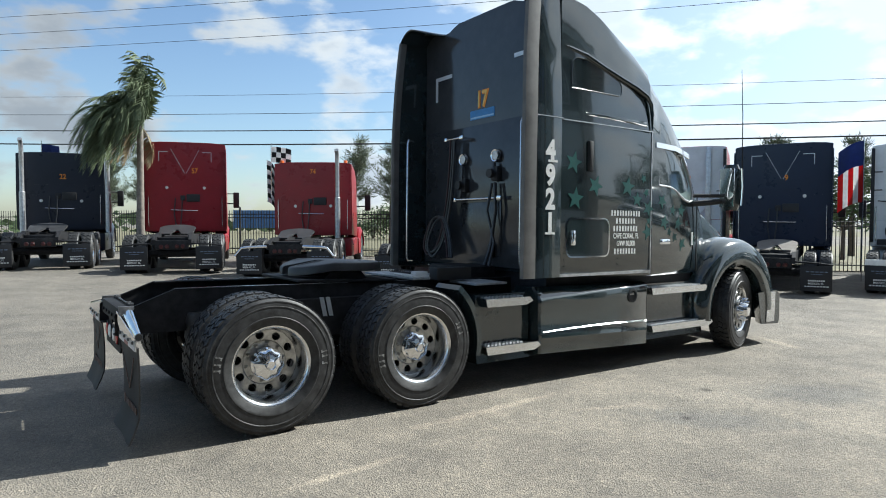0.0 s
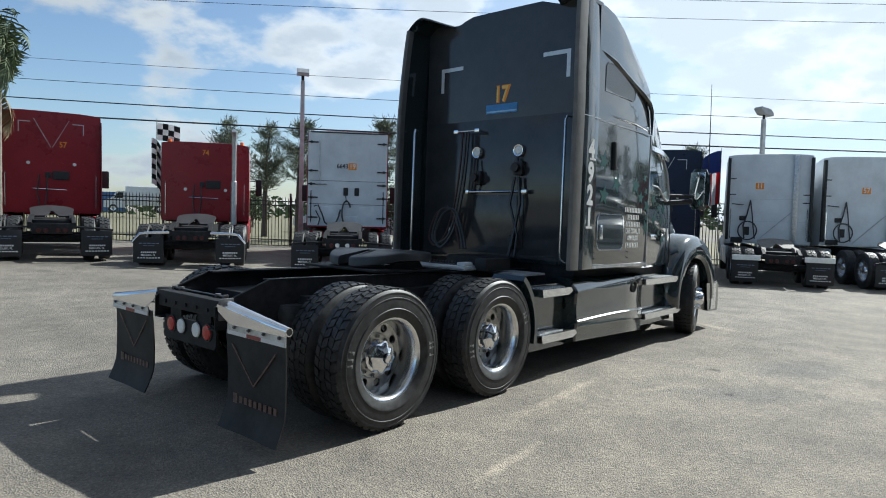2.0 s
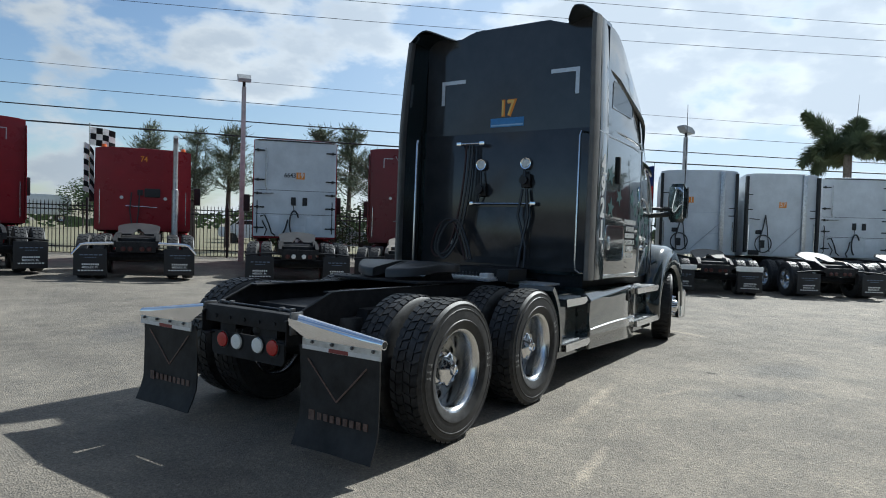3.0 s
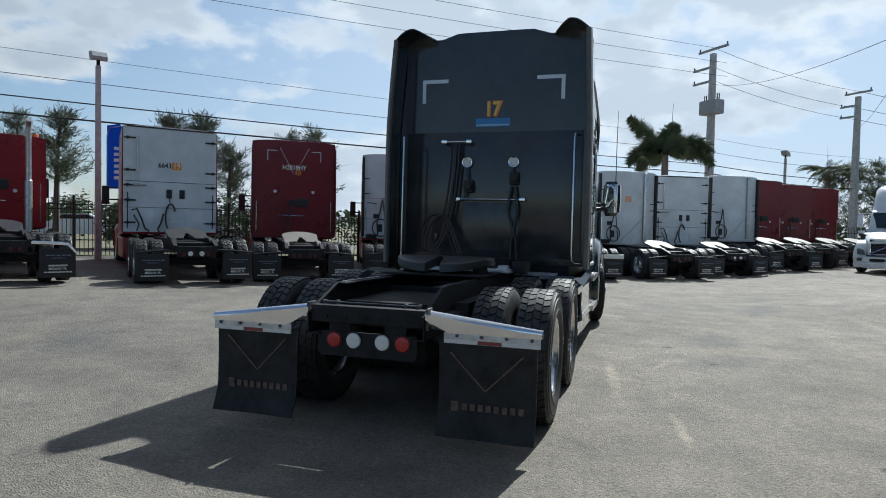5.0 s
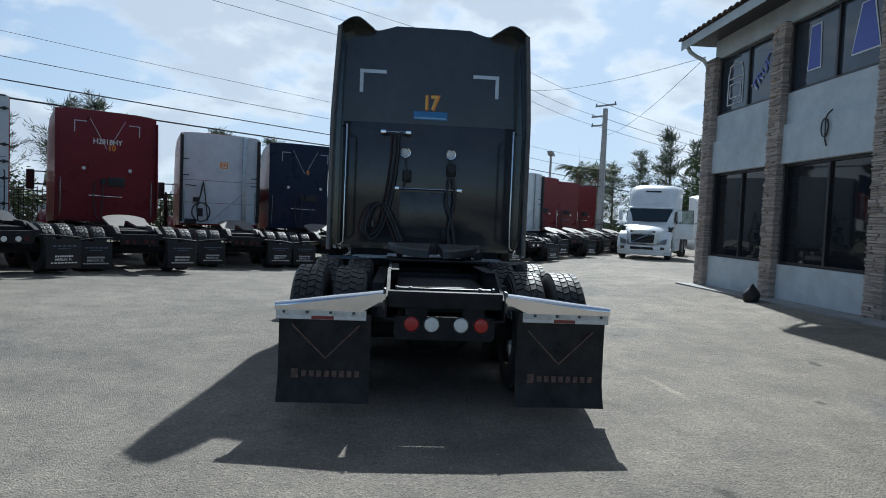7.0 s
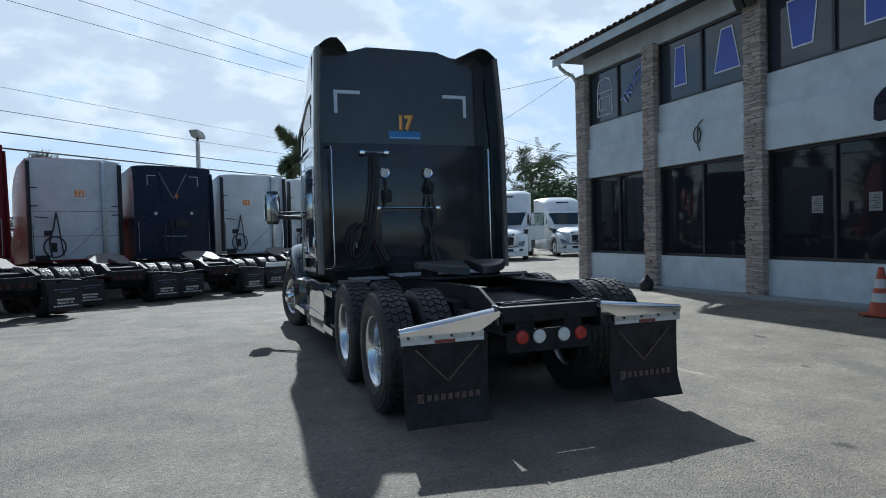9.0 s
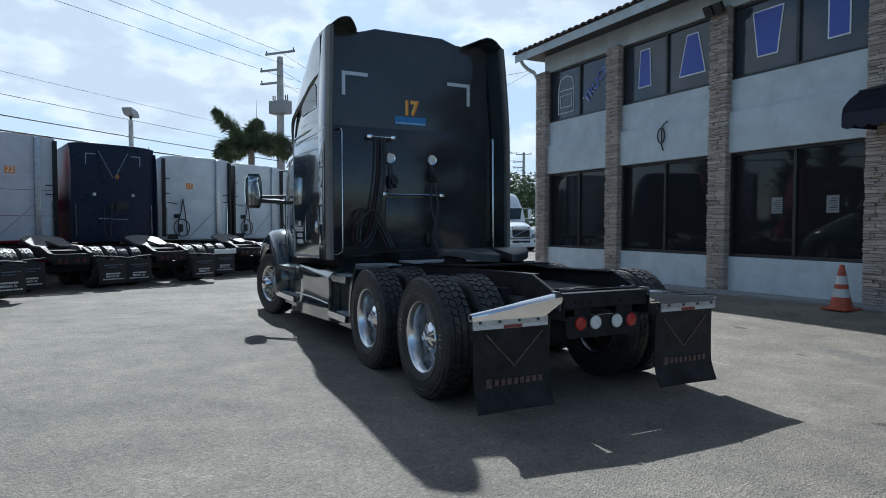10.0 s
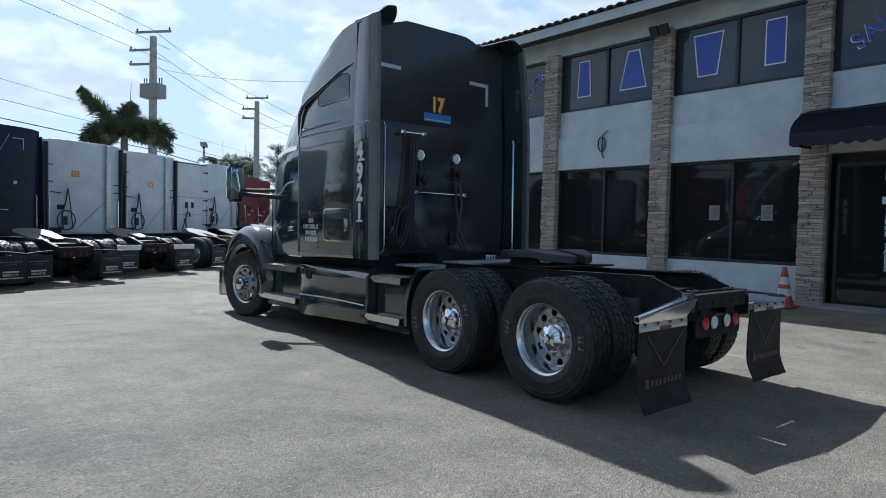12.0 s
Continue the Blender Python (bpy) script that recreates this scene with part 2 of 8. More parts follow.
# ---- wheels ----
def tyre_bm(R=0.512, W=0.27, lugs=True, seg=56, n=44, body=True):
    """A truck tyre round the y axis, its outer wall at +y: the carcass, or the tread blocks alone."""
    bm = nb()
    h = W / 2
    prof = [(0.292, -h * 0.82), (0.31, -h * 0.93), (0.36, -h), (0.42, -h * 1.0), (R - 0.036, -h * 0.93), (R - 0.016, -h * 0.80), (R - 0.012, -h * 0.4), (R - 0.012, 0),
            (R - 0.012, h * 0.4), (R - 0.016, h * 0.80), (R - 0.032, h * 0.92), (R - 0.034, h * 0.955), (R - 0.042, h * 0.955), (R - 0.044, h * 0.94), (0.444, h * 0.96), (0.441, h * 1.0), (0.434, h * 1.0), (0.431, h * 0.98), (0.40, h * 1.01), (0.366, h), (0.362, h * 1.035), (0.354, h * 1.035), (0.345, h * 1.0), (0.31, h * 0.93), (0.292, h * 0.82)]
    if body:
        lathe(bm, prof, seg)
    else:
        rows = ((-0.80, -0.46, 0.0), (-0.40, -0.04, 0.5), (0.04, 0.40, 0.0), (0.46, 0.80, 0.5))
        for j, (a, b, off) in enumerate(rows):
            for k in range(n):
                t0 = 2 * math.pi * (k + off + 0.08) / n
                t1 = 2 * math.pi * (k + off + 0.84) / n
                sh = 0.25 * 2 * math.pi / n * (1 if j % 2 else -1)
                q = []
                for r in (R - 0.02, R):
                    for t, y in ((t0, a), (t1, a), (t1 + sh, b), (t0 + sh, b)):
                        rr = r - (0.004 if abs(y) > 0.7 else 0)
                        q.append(bm.verts.new((rr * math.cos(t), y * h, rr * math.sin(t))))
                bm.faces.new(q[4:])
                for i in range(4):
                    bm.faces.new((q[i], q[(i + 1) % 4], q[4 + (i + 1) % 4], q[4 + i]))
    return bm


def rim_bm(deep=True):
    """The polished barrel and lip of a disc wheel round the y axis, open side at +y."""
    bm = nb()
    yd = -0.07 if deep else 0.10
    lathe(bm, [(0.300, -0.11), (0.292, -0.105), (0.278, -0.09), (0.262, -0.05), (0.258, 0.0), (0.262, 0.05), (0.272, 0.085), (0.286, 0.098), (0.299, 0.104), (0.304, 0.110), (0.298, 0.117), (0.286, 0.112), (0.276, 0.098), (0.262, 0.062), (0.255, 0.01), (0.252, yd + 0.012)], 56)
    return bm


def disc_bm(deep=True):
    """The pressed disc of the wheel with ten hand holes."""
    bm = nb()
    yd = -0.07 if deep else 0.10
    N = 10
    for i in range(N):
        a0 = 2 * math.pi * i / N
        outer, hole = [], []
        for k in range(16):
            u = 2 * math.pi * k / 16
            cu, su = math.cos(u), math.sin(u)
            s = 1 / max(abs(cu), abs(su))
            ang = a0 + su * s * math.pi / N
            rad = 0.1985 + cu * s * 0.0525
            outer.append(bm.verts.new((rad * math.cos(ang), yd + 0.012 * (rad - 0.146) / 0.105, rad * math.sin(ang))))
            ha = a0 + su * 0.0325 / 0.206
            hr = 0.206 + cu * 0.0305
            hole.append(bm.verts.new((hr * math.cos(ha), yd + 0.004, hr * math.sin(ha))))
        back = [bm.verts.new((v.co.x, v.co.y - 0.022, v.co.z)) for v in hole]
        for k in range(16):
            k2 = (k + 1) % 16
            bm.faces.new((outer[k], outer[k2], hole[k2], hole[k]))
            bm.faces.new((hole[k], hole[k2], back[k2], back[k]))
    bmesh.ops.remove_doubles(bm, verts=bm.verts[:], dist=0.0004)
    lathe(bm, [(0.146, yd), (0.168, yd + 0.006), (0.160, yd + 0.014), (0.128, yd + 0.014), (0.02, yd + 0.010), (0.001, yd + 0.010)], 40)
    return bm


def hub_bm(deep=True):
    """Chrome axle cover: a waisted drum under a scalloped crown, or a plain dome on the steered wheels."""
    bm = nb()
    y0 = -0.06 if deep else 0.11
    if not deep:
        return lathe(bm, [(0.115, y0), (0.113, y0 + 0.02), (0.098, y0 + 0.04), (0.09, y0 + 0.09), (0.075, y0 + 0.115), (0.03, y0 + 0.125), (0.001, y0 + 0.125)], 24)
    rings = []
    for rad, yy, lobe in ((0.120, 0.0, 0.0), (0.117, 0.035, 0.0), (0.098, 0.045, 0.02), (0.096, 0.075, 0.04), (0.112, 0.082, 0.05), (0.116, 0.094, 0.05), (0.106, 0.104, 0.048), (0.060, 0.120, 0.03), (0.040, 0.128, 0.0), (0.036, 0.150, 0.0), (0.030, 0.155, 0.0), (0.026, 0.146, 0.0), (0.001, 0.146, 0.0)):
        rings.append([bm.verts.new((rad * (1 + lobe * math.cos(8 * a)) * math.cos(a), y0 + yy, rad * (1 + lobe * math.cos(8 * a)) * math.sin(a))) for a in [2 * math.pi * k / 64 for k in range(64)]])
    for p, q in zip(rings, rings[1:]):
        for k in range(64):
            bm.faces.new((p[k], p[(k + 1) % 64], q[(k + 1) % 64], q[k]))
    return bm


def nut_bm(deep=True):
    bm = nb()
    ln = 0.045 if deep else 0.10
    tube(bm, [(0, 0, 0), (0, 0.006, 0), (0, 0.010, 0), (0, ln * 0.6, 0), (0, ln * 0.62, 0), (0, ln, 0)], [0.023, 0.023, 0.0175, 0.0165, 0.011 if deep else 0.016, 0.010 if deep else 0.007], 6 if deep else 8)
    return bm


def nut_places(deep=True):
    y0 = -0.07 if deep else 0.10
    return [pose(0.1425 * math.cos(2 * math.pi * (k + 0.5) / 10), y0, 0.1425 * math.sin(2 * math.pi * (k + 0.5) / 10)) for k in range(10)]


def drum_bm():
    bm = nb()
    lathe(bm, [(0.001, -0.3), (0.21, -0.3), (0.21, -0.115), (0.001, -0.115)], 24)
    return bm


# ---- the black sleeper tractor ----
truck = thing("semi_truck", "glossy black sleeper tractor with chrome trim, parked on worn asphalt", "truck", pose(1.96, 5.548, 0, 0, 0.66, 0.3))

WHEELS = {}
TYRE_MARKS = (-7, -1, 6, 161, 166, 174)
M_MARK = mat("worn_raised_rubber", (0.20, 0.20, 0.195), 0.5, 0.0, 0.5, 30.0)


def wheel(parent, m, steer=False, outer=True):
    """A rim as the part, with tyre, tread, hub cover, nut covers and drum under it."""
    W = WHEELS
    key = "steer" if steer else "drive"
    if key not in W:
        r = W[key] = part("wheel", rim_bm(not steer), M_ALU, parent, "polished aluminium wheel with spiked nut covers" if steer else "polished aluminium wheel with hand holes", at=m)
        W[key + "disc"] = part("disc", disc_bm(not steer), M_ALUDISC, r, "satin aluminium disc with round hand holes")
        W[key + "hub"] = part("hub", hub_bm(not steer), M_CHROME, r, "chrome hub cover")
        W[key + "nut"] = part("nut_cover", nut_bm(not steer), M_CHROME if steer else M_ALUDISC, r, at=nut_places(not steer)[0])
        for q in nut_places(not steer)[1:]:
            shared("nut_cover", W[key + "nut"], r, q)
    else:
        r = shared("wheel", W[key], parent, m)
        shared("disc", W[key + "disc"], r)
        if outer:
            shared("hub", W[key + "hub"], r)
            for q in nut_places(not steer):
                shared("nut_cover", W[key + "nut"], r, q)
    if "tyre" not in W:
        W["tyre"] = part("tyre", tyre_bm(), M_RUBBER, r, "black tyre with deep drive tread")
        W["tread"] = tagged(part("tread", tyre_bm(body=False), M_RUBBER, r, smooth=False), kind="stuff")
        W["drum"] = part("brake_drum", drum_bm(), M_FRAME, r)
        for a in TYRE_MARKS:
            q = Matrix.Rotation(-radians(a), 4, "Y") @ Matrix.Translation((0.405, 0.1325, 0)) @ Matrix.Rotation(radians(90), 4, "Y")
            if "mark" not in W:
                bm = nb()
                box(bm, -0.010, 0.001, 0.0, 0.0045, -0.024, 0.024)
                box(bm, 0.001, 0.013, 0.0, 0.0045, -0.024, -0.013)
                W["mark"] = part("raised_mark", bm, M_MARK, W["tyre"], "dull raised sidewall mark", smooth=False, at=q)
            else:
                shared("raised_mark", W["mark"], W["tyre"], q)
    else:
        ty = shared("tyre", W["tyre"], r)
        if outer and not steer:
            for a in TYRE_MARKS:
                shared("raised_mark", W["mark"], ty, Matrix.Rotation(-radians(a), 4, "Y") @ Matrix.Translation((0.405, 0.1325, 0)) @ Matrix.Rotation(radians(90), 4, "Y"))
        tagged(shared("tread", W["tread"], r), kind="stuff")
        if outer:
            shared("brake_drum", W["drum"], r)
    return r


for ax in (-0.64, 0.665):
    for s in (1, -1):
        turn = 0 if s > 0 else 180
        wheel(truck, pose(ax, s * 1.072, 0.503, 0, 13 * ax, turn))
        wheel(truck, pose(ax, s * 0.742, 0.503, 0, 5, turn + 180), outer=False)
for s in (1, -1):
    wheel(truck, pose(5.54, s * 1.045, 0.508, 0, 20, 14 if s > 0 else 194), True)

for ax in (-0.64, 0.665):
    bm = nb()
    tube(bm, [(ax, -0.95, 0.503), (ax, -0.3, 0.503), (ax, -0.2, 0.503), (ax, 0.2, 0.503), (ax, 0.3, 0.503), (ax, 0.95, 0.485)], [0.09, 0.09, 0.19, 0.19, 0.09, 0.09], 14)
    part("axle", bm, M_FRAME, truck)
bm = nb()
tube(bm, [(5.5, -0.95, 0.47), (5.5, 0.95, 0.47)], 0.07, 10)
part("axle", bm, M_FRAME, truck)
bm = nb()
tube(bm, [(-0.5, 0, 0.5), (3.4, 0, 0.72)], 0.06, 10)
part("drive_shaft", bm, M_FRAME, truck)
for s in (1, -1):
    for ax in (-0.95, 0.30):
        bm = nb()
        lathe(bm, [(0.001, 0.60), (0.11, 0.60), (0.13, 0.64), (0.12, 0.72), (0.13, 0.78), (0.11, 0.84), (0.001, 0.84)], 18, "z")
        part("air_spring", bm, M_RUBBER, truck, at=pose(ax, s * 0.42, 0))

# frame rails with sloped tails
for s in (1, -1):
    bm = nb()
    prism(bm, [(-1.575, 0.70), (-1.575, 0.86), (-1.15, 1.03), (4.6, 0.97), (4.6, 0.70), (-1.2, 0.70)], s * 0.43 - 0.004, s * 0.43 + 0.004)
    prism(bm, [(-1.15, 1.022), (-1.15, 1.032), (4.6, 0.972), (4.6, 0.962)], s * 0.43, s * 0.43 + s * -0.085)
    prism(bm, [(-1.575, 0.852), (-1.575, 0.862), (-1.15, 1.032), (-1.15, 1.022)], s * 0.43, s * 0.43 + s * -0.022)
    prism(bm, [(-1.575, 0.70), (-1.575, 0.71), (4.6, 0.71), (4.6, 0.70)], s * 0.43, s * 0.43 + s * -0.085)
    part("frame_rail", bm, M_FRAME, truck, smooth=False)
    # worn strip where trailers slide on
    bm = nb()
    prism(bm, [(-1.05, 1.0335), (-1.05, 1.037), (0.35, 1.0225), (0.35, 1.019)], s * 0.43 - s * 0.022, s * 0.43 - s * 0.001)
    part("slide_strip", bm, M_ALU, truck, "worn bright steel strip")
bm = nb()
for x0 in (0.005, 0.062):
    prism(bm, [(x0, 0.915), (x0 + 0.04, 0.912), (x0 + 0.075, 0.745), (x0 + 0.035, 0.748)], -0.5635, -0.560)
part("rail_decal", bm, M_TAPE, truck, "pale twin stripe decal", smooth=False)
bm = nb()
box(bm, -1.60, -1.50, -0.42, 0.42, 0.785, 0.905, 0.01)
for k in range(5):
    tube(bm, [(-1.61, -0.3 + 0.15 * k, 0.83), (-1.595, -0.3 + 0.15 * k, 0.83)], 0.014, 8)
part("rear_crossmember", bm, M_FRAME, truck, at=pose(0.045, 0, 0))
bm = nb()
for s in (1, -1):
    tube(bm, [(-1.5, s * 0.26, 0.918), (-1.5, s * 0.36, 0.918)], 0.009, 8)
    box(bm, -1.52, -1.48, s * 0.26 - 0.012, s * 0.26 + 0.012, 0.905, 0.933, 0.004)
    box(bm, -1.52, -1.48, s * 0.36 - 0.012, s * 0.36 + 0.012, 0.905, 0.933, 0.004)
tube(bm, [(-1.5, -0.36, 0.918), (-1.5, 0.36, 0.918)], 0.006, 8)
part("tow_pin_bar", bm, M_STEEL, truck, "worn bright steel pin bar", at=pose(0.045, 0, 0))
bm = nb()
box(bm, -1.13, 1.15, -0.36, 0.36, 0.70, 0.90, 0.02)
part("torque_box", bm, M_FRAME, truck)
# added plates block sun between the rails, narrowing the lit slot in the shadow
for s in (1, -1):
    bm = nb()
    prism(bm, [(-1.52, s * 0.42), (-1.52, s * 0.17), (-1.26, s * 0.15), (-1.10, s * 0.15), (-1.10, s * 0.42)], 0.80, 0.812, "z")
    part("slot_block_plate", bm, M_FRAME, truck, smooth=False)
for s in (1, -1):
    bm = nb()
    prism(bm, [(-0.98, 0.66), (-0.90, 0.90), (1.25, 0.90), (1.25, 0.60), (-0.9, 0.55)], s * 0.46, s * 0.56)
    part("spring_hanger", bm, M_FRAME, truck, smooth=False)
for x in (-0.05, 1.2, 2.0):
    bm = nb()
    box(bm, x - 0.06, x + 0.06, -0.42, 0.42, 0.74, 0.94, 0.01)
    part("crossmember", bm, M_FRAME, truck)
# lamp panel
bm = nb()
prism(bm, [(-0.35, 0.57), (-0.37, 0.60), (-0.37, 0.742), (0.37, 0.742), (0.37, 0.60), (0.35, 0.57)], -1.575, -1.56, "x")
for yy in (-0.29, 0.13):
    box(bm, -1.568, -1.558, yy, yy + 0.16, 0.735, 0.83)
panel = part("lamp_panel", bm, M_FRAME, truck, smooth=False, at=pose(0.045, 0, -0.02))
for y, mm in ((0.243, M_RED), (0.095, M_WHITEL), (-0.12, M_WHITEL), (-0.268, M_RED)):
    bm = nb()
    lathe(bm, [(0.001, -0.022), (0.03, -0.022), (0.05, -0.017), (0.0555, -0.006), (0.0555, 0.0)], 24, "x")
    part("tail_light", bm, mm, panel, "red round tail lamp" if mm is M_RED else "clear round reversing lamp", at=pose(-1.575, y, 0.685))
    bm = nb()
    lathe(bm, [(0.056, 0.001), (0.056, -0.010), (0.063, -0.010), (0.064, 0.001)], 24, "x")
    part("grommet", bm, M_TRIM, panel, at=pose(-1.575, y, 0.685))
# flap hangers and flaps
for s in (1, -1):
    bm = nb()
    secs = []
    for i in range(9):
        f = i / 8
        y = s * (0.435 + f * 0.785)
        zt = 0.908 - f * (0.108 if s > 0 else 0.080)
        hh = 0.115 - 0.035 * f
        xb = -1.56 - 0.02 * f
        rr_ = 0.068 - 0.040 * f
        secs.append([(xb - 0.035 + rr_ + rr_ * 0.9 * math.cos(2 * math.pi * k / 20), y, zt - rr_ + rr_ * math.sin(2 * math.pi * k / 20)) for k in range(20)])
    loft(bm, secs, close=True)
    hanger = part("flap_hanger", bm, M_CHROME, truck, "polished chrome mud flap hanger", at=pose(0.045, 0, 0))
    low = -0.038 if s > 0 else -0.014
    bm = nb()
    prism(bm, [(s * 0.437, 0.885), (s * 0.437, 0.845), (s * 0.60, 0.785 + low), (s * 1.214, 0.785 + low), (s * 1.214, 0.808 + low)], -1.611, -1.605, "x")
    part("face_plate", bm, M_CHROME, hanger, "mirror polished face plate", smooth=False)
    # solid disc paints the shaded bore at the tube's end
    bm = nb()
    ye = s * 1.2215
    ze = 0.772 if s > 0 else 0.80
    tube(bm, [(-1.587, ye - s * 0.004, ze), (-1.587, ye, ze)], 0.021, 14)
    part("end_shade", bm, M_DARK, hanger, "near-black disc painted for the shaded tube end")
    bm = nb()
    box(bm, -1.60, -1.49, min(s * 0.435, s * 0.455), max(s * 0.435, s * 0.455), 0.77, 0.92, 0.008)
    part("mount_plate", bm, M_STEEL, hanger, "dark mounting plate")
    bm = nb()
    secs = []
    for y in (0.57, 1.21):
        zc = 0.77 + low
        secs.append([(-1.608, s * y, zc + 0.02), (-1.60, s * y, zc + 0.02), (-1.60, s * y, zc - 0.05), (-1.608, s * y, zc - 0.05)])
    loft(bm, secs, close=True)
    part("backing_strip", bm, M_ALUD, hanger, "brushed aluminium strip", smooth=False)
    for k in range(4):
        bm = nb()
        lathe(bm, [(0.001, -0.012), (0.008, -0.012), (0.012, -0.004), (0.012, 0)], 10, "x")
        part("bolt", bm, M_STEEL, hanger, at=pose(-1.611, s * (0.66 + 0.165 * k), 0.772 + low))
    for k, (y0, y1, mm) in enumerate(((0.575, 0.80, M_TAPE), (0.80, 0.96, M_REFL), (0.96, 1.205, M_TAPE))):
        bm = nb()
        box(bm, -1.6115, -1.609, min(s * y0, s * y1), max(s * y0, s * y1), 0.722 + low, 0.746 + low)
        part("reflector", bm, mm, hanger)
    bm = nb()
    secs = []
    for i in range(13):
        f = i / 12
        z = 0.725 - 0.635 * f
        xo = -1.598 + 0.03 * math.sin(f * 2.2) * 0.6 - 0.10 * max(0, f - 0.72) ** 1.3 * 3.2
        row = []
        for k in range(7):
            y = s * (0.535 + 0.655 * k / 6)
            row.append((xo + 0.006 * math.sin(k * 1.3 + f * 4), y, z))
        secs.append(row + [(p[0] + 0.01, p[1], p[2]) for p in row[::-1]])
    loft(bm, secs, close=True)
    flap = part("mud_flap", bm, M_FLAP, truck, "black rubber mud flap with bronze print", at=pose(0.045, 0, 0))

    def flap_x(z):
        f = (0.725 - z) / 0.635
        return -1.598 + 0.018 * math.sin(f * 2.2) - 0.32 * max(0, f - 0.72) ** 1.3 - 0.0085
    for a, b in (((1.10, 0.645), (0.855, 0.40)), ((0.855, 0.40), (0.615, 0.645))):
        bm = nb()
        dy, dz = b[0] - a[0], b[1] - a[1]
        ln = math.hypot(dy, dz)
        ny, nz = -dz / ln * 0.005, dy / ln * 0.005
        secs = []
        for k in range(7):
            f = k / 6
            y, z = a[0] + dy * f, a[1] + dz * f
            xx = flap_x(z)
            secs.append([(xx, s * (y + ny), z + nz), (xx, s * (y - ny), z - nz), (xx + 0.004, s * (y - ny), z - nz), (xx + 0.004, s * (y + ny), z + nz)])
        loft(bm, secs, close=True)
        part("print_line", bm, M_BRONZE, flap)
    for k in range(9):
        bm = nb()
        y0 = s * 0.86 + (0.235 - 0.054 * k - (0.02 if k else 0))
        z0, z1 = (0.255, 0.32) if k == 0 else (0.265, 0.31)
        w = 0.05 if k == 0 else 0.034
        xx = flap_x(0.29)
        box(bm, xx - 0.001, xx + 0.004, y0 - w, y0, z0, z1)
        part("print_bar", bm, M_BRONZE, flap)

# fifth wheel coupling
bm = nb()
outline = [(-0.44, 0.07), (-0.14, 0.035), (-0.06, 0.025), (-0.06, -0.025), (-0.14, -0.035), (-0.44, -0.07)]
for k in range(37):
    a = radians(-166 + 332 * k / 36)
    outline.append((0.02 + 0.48 * math.cos(a), 0.475 * math.sin(a)))
secs = [[(p * 0.96, q * 0.96, 1.125) for p, q in outline], [(p, q, 1.13) for p, q in outline], [(p, q, 1.185) for p, q in outline], [(p * 0.985, q * 0.985, 1.198) for p, q in outline], [(p * 0.95, q * 0.95, 1.205) for p, q in outline]]
loft(bm, secs, close=True)
for v in bm.verts:
    if v.co.x < -0.15:
        v.co.z -= 0.22 * (-0.15 - v.co.x)
fifth = part("fifth_wheel", bm, M_COUPLE, truck, "greased dark steel coupling plate", at=pose(0.32, 0, 0.0, 0, 1.5, 0))
bm = nb()
for s in (1, -1):
    prism(bm, [(-0.25, 1.0), (-0.1, 1.165), (0.12, 1.165), (0.27, 1.0)], s * 0.34 - 0.03, s * 0.34 + 0.03)
box(bm, -0.5, 0.5, -0.47, 0.47, 1.03, 1.05, 0.006)
part("coupling_bracket", bm, M_FRAME, fifth)
# deck plate behind the sleeper
bm = nb()
box(bm, 1.00, 1.50, -0.50, 0.48, 1.018, 1.040, 0.006)
part("deck_plate", bm, M_TREAD, truck, "aluminium diamond deck plate")
for s in (-1, 1):
    bm = nb()
    box(bm, 1.46, 1.85, s * 0.68 - 0.22, s * 0.68 + 0.22, 0.975, 0.997, 0.006)
    part("deck_step", bm, M_TREAD, truck, "aluminium diamond step plate")
bm = nb()
box(bm, 1.02, 1.24, -0.47, -0.10, 1.040, 1.058, 0.006)
box(bm, 1.06, 1.20, -0.46, -0.36, 1.056, 1.095, 0.012)
part("gladhand_bracket", bm, M_WHITE, truck, "pale painted hose bracket")
bm = nb()
pts = []
for k in range(90):
    a = k * 0.85
    pts.append((1.12 + 0.018 * math.cos(a), 0.16 - k * 0.0055, 1.080 + 0.018 * math.sin(a)))
tube(bm, pts, 0.006, 5)
part("coiled_cable", bm, M_HOSE, truck)
bm = nb()
box(bm, 1.75, 2.15, -0.36, 0.36, 0.93, 1.12, 0.03)
part("battery_box", bm, M_FRAME, truck)
bm = nb()
box(bm, 1.20, 1.62, -0.62, -0.48, 1.012, 1.135, 0.012)
part("valve_cover", bm, M_TRIM, truck, "dark grey metal cover")

# sleeper and cab shell
def lobe_z(a):
    """Height of the roof's rear edge at a distance from the middle: a flat crown, a dip and a rounded shoulder."""
    if a < 0.45:
        return 3.955
    if a < 0.72:
        return 3.955 - 0.07 * math.sin((a - 0.45) / 0.27 * math.pi / 2) ** 2
    if a < 0.97:
        return 3.885 + 0.055 * math.sin((a - 0.72) / 0.25 * math.pi / 2) ** 2
    return 3.94 - 0.16 * ((a - 0.97) / 0.23) ** 2


def roof_z(x, y, w, zs, zt, back):
    f = min(abs(y) / w, 1)
    z = zs + (zt - zs) * (1 - f ** 3.8)
    return z * (1 - back) + lobe_z(abs(y)) * back


YS = (1.0, 0.975, 0.93, 0.87, 0.80, 0.72, 0.64, 0.58, 0.50, 0.40, 0.25, 0.0)


